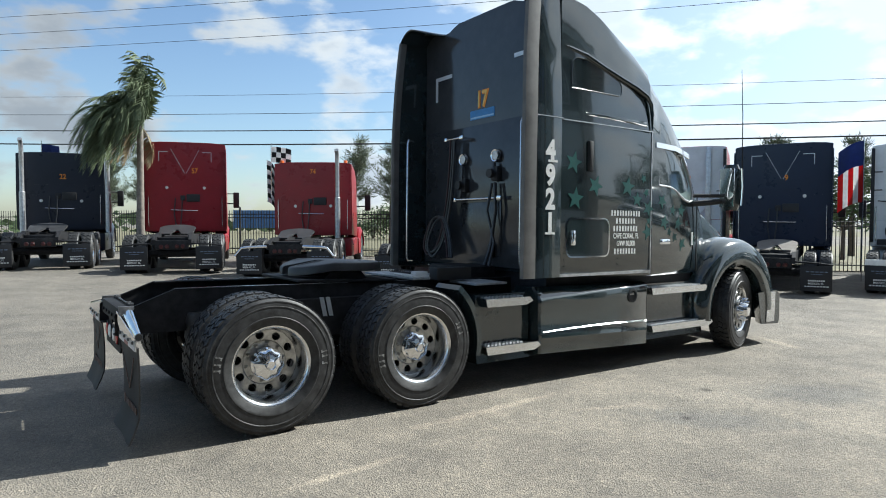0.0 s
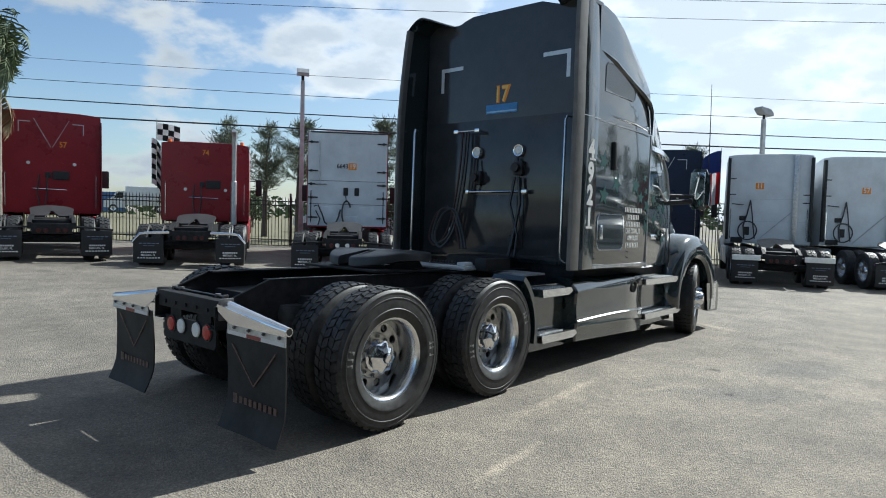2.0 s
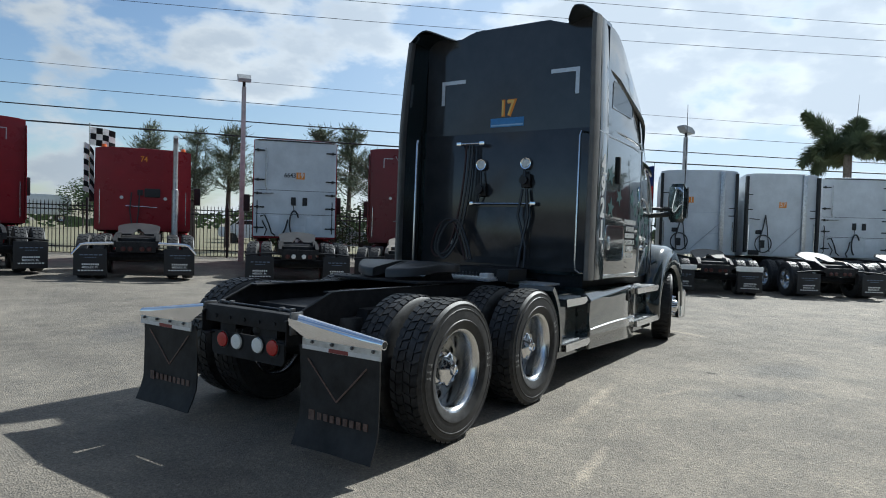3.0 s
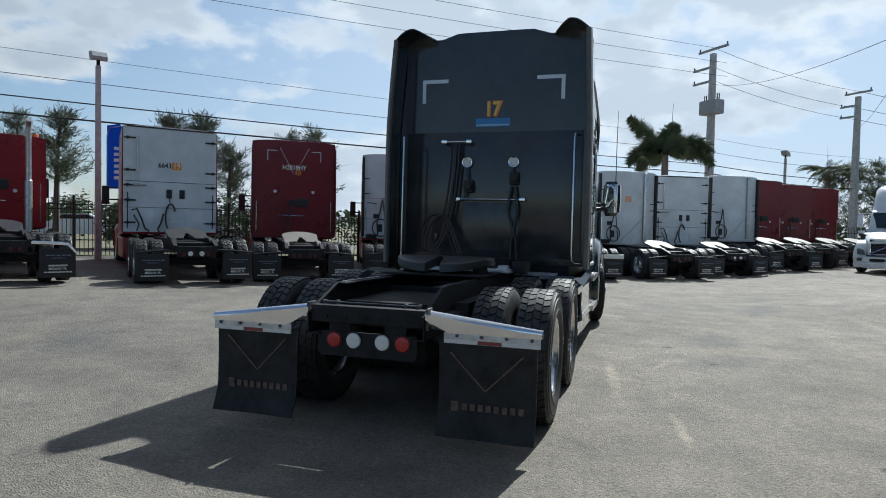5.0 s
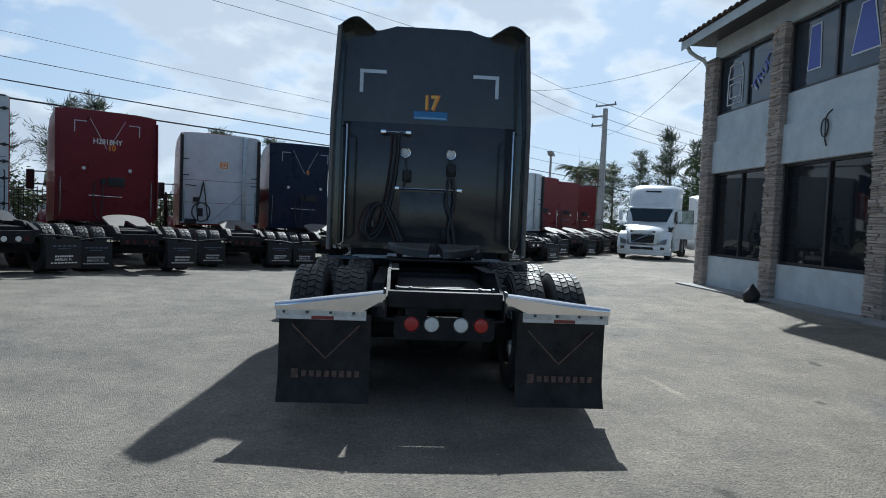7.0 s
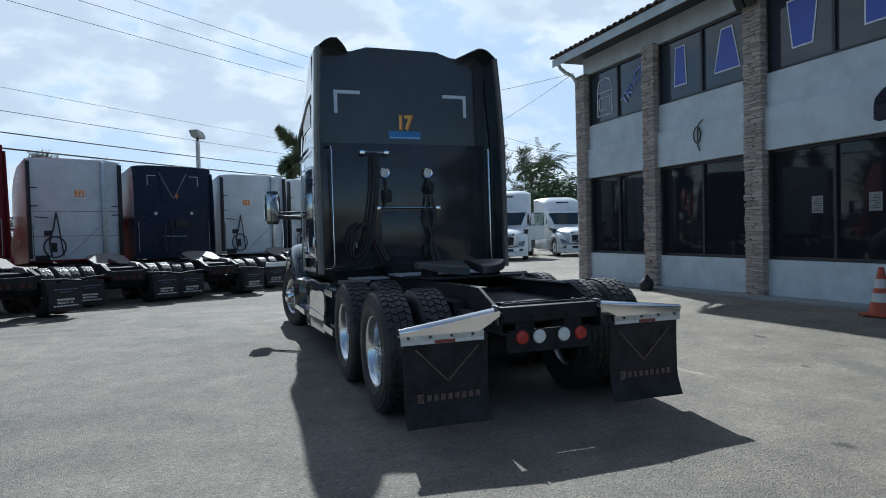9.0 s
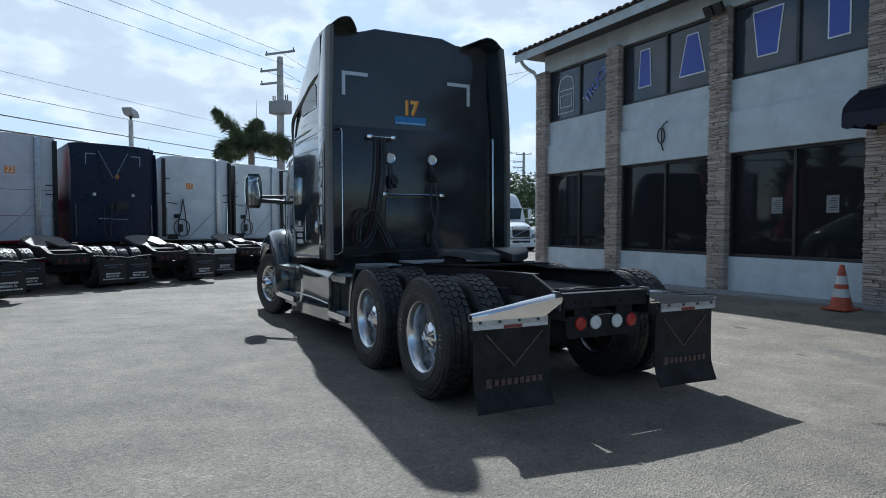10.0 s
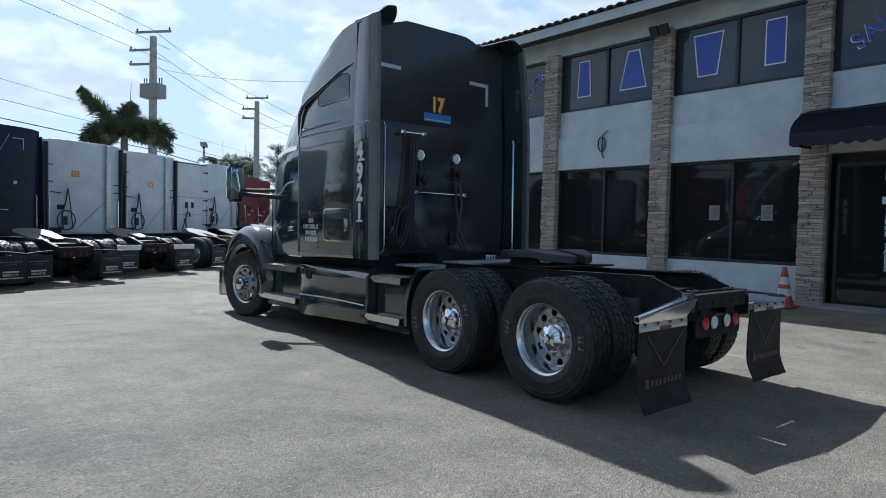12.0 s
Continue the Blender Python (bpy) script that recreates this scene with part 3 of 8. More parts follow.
def shell_sec(x, w, zb, zs, zt, back=0.0, tuck=0.0):
    h = [(x, w - 0.03, zb), (x, w, zb + 0.06), (x, w + 0.012, zb + 0.35 * (zs - zb)), (x, w + 0.008, zb + 0.7 * (zs - zb)), (x, w - tuck * 0.4, zs - 0.12)]
    for f in YS:
        y = (w - tuck) * f
        h.append((x, y, roof_z(x, y, w - tuck, zs, zt, back)))
    return [(a, b, c) for a, b, c in h] + [(a, -b, c) for a, b, c in h[-2::-1]]


STATIONS = [(2.255, 1.195, 1.06, 3.80, 3.95, 1.0, 0.0), (2.42, 1.195, 1.06, 3.78, 3.97, 0.8, 0.01), (2.62, 1.195, 1.05, 3.74, 3.97, 0.45, 0.02), (2.85, 1.193, 1.04, 3.66, 3.95, 0.18, 0.03),
            (3.15, 1.19, 1.03, 3.53, 3.90, 0.0, 0.04), (3.45, 1.18, 1.02, 3.38, 3.80, 0.0, 0.05), (3.69, 1.17, 1.01, 3.24, 3.68, 0.0, 0.06), (3.72, 1.14, 1.0, 3.22, 3.66, 0.0, 0.06), (3.95, 1.12, 1.0, 3.06, 3.51, 0.0, 0.08),
            (4.2, 1.10, 1.0, 2.87, 3.29, 0.0, 0.10), (4.42, 1.075, 1.0, 2.66, 3.03, 0.0, 0.12), (4.62, 1.05, 1.0, 2.43, 2.72, 0.0, 0.14), (4.84, 1.01, 1.0, 2.05, 2.34, 0.0, 0.12), (5.04, 0.94, 1.0, 1.80, 1.97, 0.0, 0.06)]
bm = nb()
rows = loft(bm, [shell_sec(*s) for s in STATIONS])
bm.faces.new(rows[0][::-1])
bm.faces.new(rows[-1])
shell = part("cab_shell", bm, M_BLACK, truck, "glossy black cab and sleeper shell")
# back wall, a flat panel with a seam and a flush lower half
bm = nb()
back_poly = [(-1.15, 1.08), (1.15, 1.08), (1.15, 3.78)]
for k in range(25):
    y = 1.13 - 2.26 * k / 24
    back_poly.append((y, lobe_z(abs(y)) - 0.035))
back_poly.append((-1.15, 3.78))
prism(bm, back_poly, 2.19, 2.235, "x")
backw = part("back_wall", bm, M_BACK, truck, "glossy dark back panel", smooth=False, at=pose(0.035, 0, 0.02))
bm = nb()
box(bm, 2.187, 2.192, -1.12, 1.12, 1.12, 2.68, 0.002)
part("lower_panel", bm, M_BACK, backw)
# added plate marks where the glossy wall reflects the ground; no separate part
bm = nb()
box(bm, 2.178, 2.1865, -0.36, 0.36, 1.20, 1.80, 0.002)
part("reflection_plate", bm, mat("reflection_black_gloss", (0.048, 0.048, 0.05), 0.16, 0.0, 0.3, 3.0, 0.02, 9), backw, "glossy black plate added for the ground's reflection")
for y, lab in ((0.305, ""), (-0.285, "")):
    bm = nb()
    lathe(bm, [(0.001, -0.030), (0.04, -0.032), (0.052, -0.025), (0.054, -0.01)], 24, "x")
    part("work_lamp", bm, M_WHITEL, backw, "clear round work lamp", at=pose(2.172, y, 2.30))
    bm = nb()
    lathe(bm, [(0.053, -0.002), (0.053, -0.03), (0.066, -0.034), (0.071, -0.02), (0.071, 0.002)], 24, "x")
    part("lamp_bezel", bm, M_CHROME, backw, "chrome ring", at=pose(2.172, y, 2.30))
for (y0, y1, z) in ((0.62, 0.26, 2.555), (0.43, -0.43, 1.835)):
    bm = nb()
    tube(bm, [(2.11, y0, z), (2.11, y1, z)], 0.011, 10)
    for y in (y0 - 0.02, y1 + 0.02):
        tube(bm, [(2.11, y, z), (2.175, y, z)], 0.012, 8)
        box(bm, 2.095, 2.125, y - 0.035, y + 0.035, z - 0.022, z + 0.022, 0.008)
    part("hose_bar", bm, M_CHROME, backw, "chrome hose bar")
for s, y0 in ((1, 0.93), (-1, -0.88)):
    bm = nb()
    prism(bm, [(y0 + s * 0.0, 3.355), (y0 - s * 0.34, 3.355), (y0 - s * 0.34, 3.31), (y0 - s * 0.045, 3.31), (y0 - s * 0.045, 3.06), (y0, 3.06)], 2.1855, 2.1895, "x")
    part("corner_mark", bm, M_TAPE, backw, "silver reflective corner tape", smooth=False)
lettering("lot_number", "17", 0.255, M_ORANGE, backw, pose(2.188, 0.0, 2.955, 90, 0, -90), sx=0.85, depth=0.002, bold=0.05)
lettering("lot_digit", "17", 0.25, M_YELL, backw, pose(2.1855, 0.012, 2.957, 90, 0, -90), sx=0.8, depth=0.002, bold=0.01)
bm = nb()
box(bm, 2.1855, 2.1895, -0.22, 0.22, 2.745, 2.85)
stick = part("sticker", bm, M_BLUE, backw, "blue dealer sticker")
bm = nb()
box(bm, 2.1835, 2.1865, -0.21, 0.21, 2.757, 2.775)
part("stripe", bm, M_LBLUE, stick)
# hoses and clutter hanging on the back wall
for y, dz, mm, r in ((0.40, 0.0, M_HOSE, 0.016), (0.44, 0.05, M_HOSE, 0.013), (0.49, 0.02, M_REDHOSE, 0.012)):
    bm = nb()
    pts = [(2.10, y, 2.54), (2.09, y + 0.01, 2.2), (2.08, y + 0.06, 1.75 + dz), (2.05, y + 0.16, 1.35), (2.0, y + 0.30, 1.16 + dz), (1.98, y + 0.38, 1.30), (2.02, y + 0.30, 1.55 + dz), (2.06, y + 0.15, 1.62), (2.05, y + 0.02, 1.4), (2.0, y - 0.1, 1.12)]
    sm = []
    P = [Vector(p) for p in pts]
    for i in range(len(P) - 1):
        p0, p1, p2, p3 = P[max(i - 1, 0)], P[i], P[i + 1], P[min(i + 2, len(P) - 1)]
        for k in range(5):
            t = k / 5
            sm.append(0.5 * ((2 * p1) + (p2 - p0) * t + (2 * p0 - 5 * p1 + 4 * p2 - p3) * t * t + (3 * p1 - p0 - 3 * p2 + p3) * t ** 3))
    tube(bm, sm, r, 7)
    part("air_hose", bm, mm, backw, "hanging air hose")
for y0, y1, z0, z1, lab in ((-0.36, -0.24, 2.02, 2.18, "black trailer socket"), (0.22, 0.34, 1.92, 2.08, "black trailer socket"), (-0.27, -0.19, 1.18, 1.34, "black strap box")):
    bm = nb()
    box(bm, 2.12, 2.186, y0, y1, z0, z1, 0.02)
    if z0 > 1.5:
        tube(bm, [(2.05, (y0 + y1) / 2, (z0 + z1) / 2), (2.09, (y0 + y1) / 2, (z0 + z1) / 2)], 0.05, 12)
    part("socket", bm, M_TRIM, backw, lab)
for pts, r in (([(2.12, -0.32, 2.0), (2.1, -0.36, 1.7), (2.1, -0.28, 1.3), (2.0, -0.30, 1.1)], 0.02), ([(2.12, -0.27, 2.0), (2.08, -0.24, 1.7), (2.1, -0.34, 1.35), (2.0, -0.38, 1.1)], 0.016), ([(2.14, 0.30, 2.22), (2.12, 0.28, 2.0), (2.13, 0.33, 1.84)], 0.012), ([(2.14, -0.28, 2.22), (2.12, -0.30, 2.1)], 0.02)):
    bm = nb()
    tube(bm, pts, r, 7)
    part("strap", bm, M_HOSE, backw)
bm = nb()
tube(bm, [(2.165, 0.70, 1.33), (2.165, 0.70, 1.40)], 0.016, 8)
part("port", bm, M_ALUD, backw, "small aluminium port")

def flank(x, z):
    """Half width of the shell's side at a place along the truck."""
    for a, b in zip(STATIONS, STATIONS[1:]):
        if a[0] <= x <= b[0]:
            f = (x - a[0]) / (b[0] - a[0])
            w = a[1] + (b[1] - a[1]) * f
            return w + 0.012 * min(1.0, max(0.0, (z - 1.08) / 0.75))
    return 1.2


# side extenders behind the sleeper
def tail_x(f):
    """The extender's trailing edge, drawn forward towards its top."""
    return 1.745 + 0.085 * f ** 4


for s in (1, -1):
    bm = nb()
    secs, trim = [], []
    for i in range(19):
        f = i / 18
        z = 1.05 + f * 2.75
        yo = 1.232 - 0.045 * max(0, f - 0.6) / 0.4
        x0 = tail_x(f)
        secs.append([(2.0, s * (yo - 0.045), z), (x0 + 0.10, s * (yo - 0.040), z), (x0 + 0.14, s * (yo - 0.004), z), (x0 + 0.18, s * (yo + 0.010), z), (2.08, s * (yo + 0.012), z), (2.245, s * (yo - 0.006), z), (2.262, s * (yo - 0.02), z), (2.262, s * (yo - 0.04), z)])
        trim.append([(x0, s * (yo - 0.030), z), (x0 + 0.012, s * (yo + 0.004), z), (x0 + 0.08, s * (yo + 0.016), z), (x0 + 0.155, s * (yo + 0.014), z), (x0 + 0.155, s * (yo - 0.03), z), (x0 + 0.02, s * (yo - 0.046), z)])
    loft(bm, secs, close=True)
    ext = part("side_extender", bm, M_BLACK, truck, "glossy black side extender")
    bm = nb()
    loft(bm, trim, close=True)
    part("edge_trim", bm, M_EDGE, ext, "grey rubber edge strip")
    # rounded roof shoulder reaching back over the extender
    bm = nb()
    secs = []
    for k in range(15):
        a = 0.74 + 0.455 * k / 14
        zz = lobe_z(a) if a < 1.13 else lobe_z(1.13) - (a - 1.13) * 0.9
        xb = 2.20 - 0.36 * min(1, (k / 14) * 2.4) ** 0.7
        secs.append([(2.30, s * a, zz + 0.004), (xb + 0.05, s * a, zz - 0.008), (xb + 0.01, s * a, zz - 0.016), (xb, s * a, zz - 0.028), (xb + 0.012, s * a, zz - 0.036), (2.30, s * a, zz - 0.034)])
    loft(bm, secs, close=True)
    part("roof_shoulder", bm, M_BLACK, truck, "rounded glossy roof shoulder")
    bm = nb()
    tube(bm, [(2.0, s * 1.10, 2.60), (1.90, s * 1.05, 2.60), (1.885, s * 1.045, 2.56), (1.88, s * 1.045, 1.20), (1.885, s * 1.05, 1.15), (1.92, s * 1.08, 1.12), (2.0, s * 1.12, 1.12)], 0.014, 10)
    part("grab_rail", bm, M_ALU, truck, "tall polished grab rail")
    bm = nb()
    box(bm, 1.91, 2.25, s * 1.244 - 0.001, s * 1.244 + 0.001, 2.60, 2.607)
    part("seam", bm, M_TAPE, ext)
    for k, ch in enumerate("4921"):
        lettering("fleet_digit", ch, 0.27, M_WHITE, ext, pose(2.085, s * 1.2455, 2.265 - 0.232 * k, 90, 0, 0 if s < 0 else 180), sx=0.88, depth=0.002, bold=0.045)
        if ch in "41":
            bm = nb()
            zf = 2.265 - 0.232 * k - 0.088
            xf = 2.085 + (0.03 * -s if ch == "4" else 0.0)
            box(bm, xf - 0.062, xf + 0.062, s * 1.2455 - 0.002, s * 1.2455 + 0.002, zf - 0.011, zf + 0.011)
            part("digit_foot", bm, M_WHITE, ext, smooth=False)
    # sleeper side details
    bm = nb()
    def rr(x0, x1, z0, z1, r, n=5):
        out = []
        for cx, cz, a0 in ((x1 - r, z1 - r, 0), (x0 + r, z1 - r, 90), (x0 + r, z0 + r, 180), (x1 - r, z0 + r, 270)):
            for k in range(n + 1):
                a = radians(a0 + 90 * k / n)
                out.append((cx + r * math.cos(a), cz + r * math.sin(a)))
        return out
    o, i_ = rr(2.345, 2.985, 1.235, 1.64, 0.08), rr(2.36, 2.97, 1.25, 1.625, 0.07)
    y0, y1 = s * 1.19, s * 1.209
    loft(bm, [[(p, y0, q) for p, q in o], [(p, y1, q) for p, q in o], [(p, y1, q) for p, q in i_], [(p, y0, q) for p, q in i_]], close=True, cap=False)
    part("hatch_frame", bm, M_CHROME, truck, "thin chrome hatch frame")
    bm = nb()
    prism(bm, i_, s * 1.185, s * 1.2055)
    door_h = part("hatch", bm, M_BLACK, truck, "black luggage hatch with rounded corners")
    bm = nb()
    box(bm, 2.41, 2.475, min(s * 1.20, s * 1.214), max(s * 1.20, s * 1.214), 1.36, 1.51, 0.006)
    box(bm, 2.425, 2.46, min(s * 1.205, s * 1.221), max(s * 1.205, s * 1.221), 1.38, 1.49, 0.004)
    part("latch", bm, M_CHROME, door_h, "chrome latch")
    # roof window recess
    bm = nb()
    wp = [(2.40, 2.925), (2.41, 3.19), (2.46, 3.23), (2.60, 3.235), (2.85, 3.165), (3.11, 3.07), (3.14, 3.03), (3.14, 2.95), (3.10, 2.925)]
    prism(bm, wp, s * 1.170, s * 1.203)
    part("sleeper_window", bm, M_GLASS, truck, "dark tinted sleeper window", smooth=False)
    bm = nb()
    tube(bm, [(p, s * 1.202, q) for p, q in wp + wp[:1]], 0.006, 6)
    part("window_trim", bm, M_BLACK, truck)
    bm = nb()
    ridge = [(2.30, 3.33), (2.40, 3.31), (2.62, 3.275), (2.85, 3.20), (3.15, 3.115), (3.40, 3.05), (3.58, 2.98), (3.655, 2.90), (3.675, 2.78), (3.68, 2.62)]
    tube(bm, [(p, s * 1.192, q) for p, q in ridge], [0.006, 0.02, 0.026, 0.028, 0.028, 0.028, 0.027, 0.024, 0.018, 0.008], 10)
    part("roof_ridge", bm, M_BLACK, truck)
    bm = nb()
    secs = []
    for k in range(9):
        f = k / 8
        x = 2.45 + f * 1.15
        z = 2.695 - 0.02 * f
        d = 0.028 * math.sin(math.pi * min(1, f * 1.0 + 0.001)) + 0.004
        secs.append([(x, s * 1.18, z - 0.03), (x, s * (1.19 + d), z - 0.008), (x, s * (1.19 + d), z + 0.008), (x, s * 1.18, z + 0.03)])
    loft(bm, secs, close=True)
    part("body_crease", bm, M_BLACK, truck)
    bm = nb()
    box(bm, 2.29, 3.69, s * 1.207 - 0.003, s * 1.207 + 0.003, 2.597, 2.607)
    box(bm, 3.686, 3.70, s * 1.180 - 0.006, s * 1.180 + 0.006, 1.02, 2.62)
    box(bm, 2.29, 3.69, s * 1.178 - 0.012, s * 1.178 + 0.012, 1.045, 1.075)
    part("seam", bm, M_ALUD, truck, "thin bright panel seam")
    bm = nb()
    for k in range(22):
        z = 1.15 + 0.064 * k
        for x in (2.33, 3.14):
            tube(bm, [(x, s * 1.194, z), (x, s * 1.204, z)], 0.006, 6)
    tagged(part("rivet_row", bm, M_BLACK, truck), kind="stuff")
    if s < 0:
        bm = nb()
        box(bm, 2.64, 2.70, s * 1.235, s * 1.19, 2.11, 2.42, 0.016)
        part("side_handle", bm, M_TRIM, truck, "black grab handle")
    # windscreen visor, door glass, mirrors
    bm = nb()
    wp = [(3.89, 2.03), (3.89, 2.41), (4.42, 2.40), (4.52, 2.22), (4.62, 1.98), (4.61, 1.88), (4.55, 1.86), (4.42, 1.89), (4.25, 1.985), (4.12, 2.02)]
    rows_a, rows_b = [], []
    for p, q in wp:
        yy = 1.135 - (p - 3.72) * 0.085 - max(0, q - 2.2) * 0.15
        rows_a.append((p, s * (yy + 0.012), q))
        rows_b.append((p, s * (yy - 0.05), q))
    loft(bm, [rows_a, rows_b], close=True)
    part("door_window", bm, M_DOORGLASS, truck, "door window coloured pale for the bright view through", smooth=False)
    bm = nb()
    tube(bm, [(a, b, c) for a, b, c in rows_a + rows_a[:1]], 0.012, 6)
    part("window_frame", bm, M_TAPE, truck, "bright window frame")
    bm = nb()
    secs = []
    for k in range(8):
        f = k / 7
        x, z = 3.82 + 0.70 * f, 2.50 - 0.02 * f - 0.15 * max(0, f - 0.6)
        yy = 1.135 - (x - 3.72) * 0.085 - 0.05
        secs.append([(x, s * yy, z + 0.04), (x, s * (yy + 0.07), z + 0.01), (x, s * (yy + 0.075), z - 0.05), (x, s * (yy + 0.05), z - 0.05)])
    loft(bm, secs, close=True)
    part("window_visor", bm, M_CHROME, truck, "bright chrome window visor")
    bm = nb()
    box(bm, 3.93, 4.13, min(s * 1.10, s * 1.138), max(s * 1.10, s * 1.138), 1.35, 1.42, 0.025)
    part("door_handle", bm, M_CHROME, truck, "chrome door handle")
    for x, z0, z1 in ((4.74, 1.02, 1.95), (3.76, 1.02, 1.95)):
        yy = 1.135 - (x - 3.72) * 0.085
        bm = nb()
        box(bm, x - 0.004, x + 0.004, s * (yy + 0.01) - 0.006, s * (yy + 0.01) + 0.006, z0, z1)
        part("door_seam", bm, M_TRIM, truck)
    bm = nb()
    box(bm, 4.62, 4.65, s * 1.068 - 0.004, s * 1.068 + 0.004, 1.34, 1.50)
    part("inspection_decal", bm, M_WHITE, truck)
    my = 1.48 if s > 0 else 1.34
    mx = 5.10 if s > 0 else 4.99
    bm = nb()
    tube(bm, [(4.66, s * 1.0, 1.84), (4.85, s * 1.17, 1.86), (mx - 0.02, s * (my - 0.06), 1.88)], 0.035, 8)
    tube(bm, [(4.60, s * 1.0, 1.94), (4.83, s * 1.17, 1.94), (mx - 0.02, s * (my - 0.06), 1.94)], 0.022, 8)
    arm = part("mirror_arm", bm, M_TRIM, truck)
    bm = nb()
    secs = []
    for k in range(9):
        f = k / 8
        z = 1.76 + 0.55 * f
        e = 1 - abs(2 * f - 1) ** 4 * 0.35
        hw, hd = 0.13 * e, 0.085 * e
        secs.append([(mx + hd * math.cos(a) * (1.3 if math.cos(a) > 0 else 0.7), s * my + hw * math.sin(a), z) for a in [2 * math.pi * j / 14 for j in range(14)]])
    loft(bm, secs, close=True)
    mirror = part("mirror", bm, M_BLACK, truck, "large black door mirror")
    bm = nb()
    box(bm, -0.006, 0.006, -0.10, 0.10, -0.23, 0.23, 0.004)
    part("mirror_glass", bm, M_CHROME, mirror, "mirror glass", at=pose(mx - 0.075, s * my, 2.035, 0, 0, s * 8))
    bm = nb()
    tube(bm, [(mx + 0.02, s * (my + 0.125), 1.82), (mx + 0.03, s * (my + 0.132), 2.04), (mx + 0.02, s * (my + 0.125), 2.26)], 0.014, 8)
    part("mirror_trim", bm, M_CHROME, mirror, "chrome edge strip")
    # chassis fairing, steps
    bm = nb()
    secs = []
    for x in (2.04, 2.06, 2.6, 3.2, 3.66, 3.70):
        inn = 0.02 if x in (2.04, 3.70) else 0.0
        drop = 0.05 * (x - 2.04) / 1.66
        slope = 0.085 * max(0.0, (3.5 - x) / 1.46) ** 0.8
        secs.append([(x, s * 0.80, 0.945), (x, s * (1.085 - inn - slope * 0.6), 0.95), (x, s * (1.10 - inn - slope * 0.5), 0.946), (x, s * (1.165 - inn), 0.915 - slope), (x, s * (1.172 - inn), 0.90 - slope), (x, s * (1.165 - inn), 0.78), (x, s * (1.16 - inn), 0.62), (x, s * (1.172 - inn), 0.50 - drop), (x, s * (1.18 - inn), 0.455 - drop), (x, s * (1.168 - inn), 0.43 - drop), (x, s * (1.166 - inn), 0.30 - drop), (x, s * 1.05, 0.27 - drop), (x, s * 0.80, 0.27 - drop)])
    loft(bm, secs, close=True)
    fair = part("chassis_fairing", bm, M_BLACK, truck, "glossy black side fairing")
    # the highlight on the fairing's crease is put in as a thin satin strip
    bm = nb()
    secs = []
    for k in range(9):
        x = 2.08 + 1.58 * k / 8
        zz = 0.512 + 0.012 * math.sin(k / 8 * math.pi)
        secs.append([(x, s * 1.162, zz - 0.014), (x, s * 1.182, zz - 0.004), (x, s * 1.162, zz + 0.012)])
    loft(bm, secs, close=True)
    part("crease_strip", bm, M_ALUDISC, fair, "satin strip for the fairing's crease highlight")
    bm = nb()
    lathe(bm, [(0.075, 0), (0.075, 0.012), (0.055, 0.016), (0.05, 0.004), (0.001, 0.004)], 22, "y")
    if s < 0:
        for v in bm.verts:
            v.co.y = -v.co.y
    part("fuel_cap_port", bm, M_TRIM, fair, at=pose(3.42, s * 1.163, 0.80))
    for (x0, x1, bays) in ((3.74, 4.90, ((0.79, 0.0), (0.365, 0.0))), (1.36, 2.02, ((0.80, 0.0), (0.36, 0.0)))):
        bm = nb()
        secs = []
        for x in (x0, x1):
            secs.append([(x, s * 0.80, 0.90), (x, s * 1.02, 0.90), (x, s * 1.03, 0.40), (x, s * 1.05, 0.26), (x, s * 0.80, 0.26)])
        loft(bm, secs, close=True)
        part("step_box", bm, M_BLACK, truck, "black step housing", smooth=False)
        for z, _ in bays:
            bm = nb()
            a = 0.02 if z > 0.6 else 0.05
            prism(bm, [(x0 + 0.02, z), (x0 + 0.0, z + 0.075), (x1 - 0.02 - (0.1 if z > 0.6 else 0), z + 0.075), (x1 - (0.1 if z > 0.6 else 0) + 0.02, z + 0.035), (x1 - 0.06 - (0.1 if z > 0.6 else 0), z)], s * 0.98, s * (1.175 + a * 0.3))
            bevel_all(bm, 0.012)
            st = part("step", bm, M_ALU, truck, "polished aluminium step")
            bm = nb()
            for k in range(int((x1 - x0 - 0.2) / 0.045)):
                for j in range(3):
                    x, y = x0 + 0.06 + 0.045 * k, s * (1.02 + 0.05 * j)
                    box(bm, x, x + 0.028, y - 0.012, y + 0.012, z + 0.075, z + 0.083)
            tagged(part("step_grip", bm, M_ALUD, st, smooth=False), kind="stuff")
    bm = nb()
    secs = []
    for k in range(11):
        a = radians(62 * k / 10 - 12)
        cx, cz = 0.66 + 0.62 * math.cos(a), 0.50 + 0.62 * math.sin(a)
        secs.append([(cx, s * 0.80, cz), (cx, s * 1.16, cz), (cx + 0.05 * math.cos(a), s * 1.16, cz + 0.05 * math.sin(a)), (cx + 0.05 * math.cos(a), s * 0.80, cz + 0.05 * math.sin(a))])
    loft(bm, secs, close=True)
    part("quarter_fender", bm, M_BLACK, truck)
    # front fender with wheel arch
    bm = nb()
    secs = []
    for k in range(43):
        a = radians(186 - 188 * k / 42)
        ri = 0.60
        grow = 0.20 + 0.12 * math.sin(math.pi * k / 42) + 0.10 * max(0, math.cos(a)) 
        ci, si = math.cos(a), math.sin(a)
        zi = 0.485
        pi_ = (5.50 + ri * ci, zi + ri * si)
        po = (5.50 + (ri + 0.05) * ci, zi + (ri + 0.05) * si)
        pt = (5.50 + (ri + grow) * ci * 1.02, zi + (ri + grow) * si)
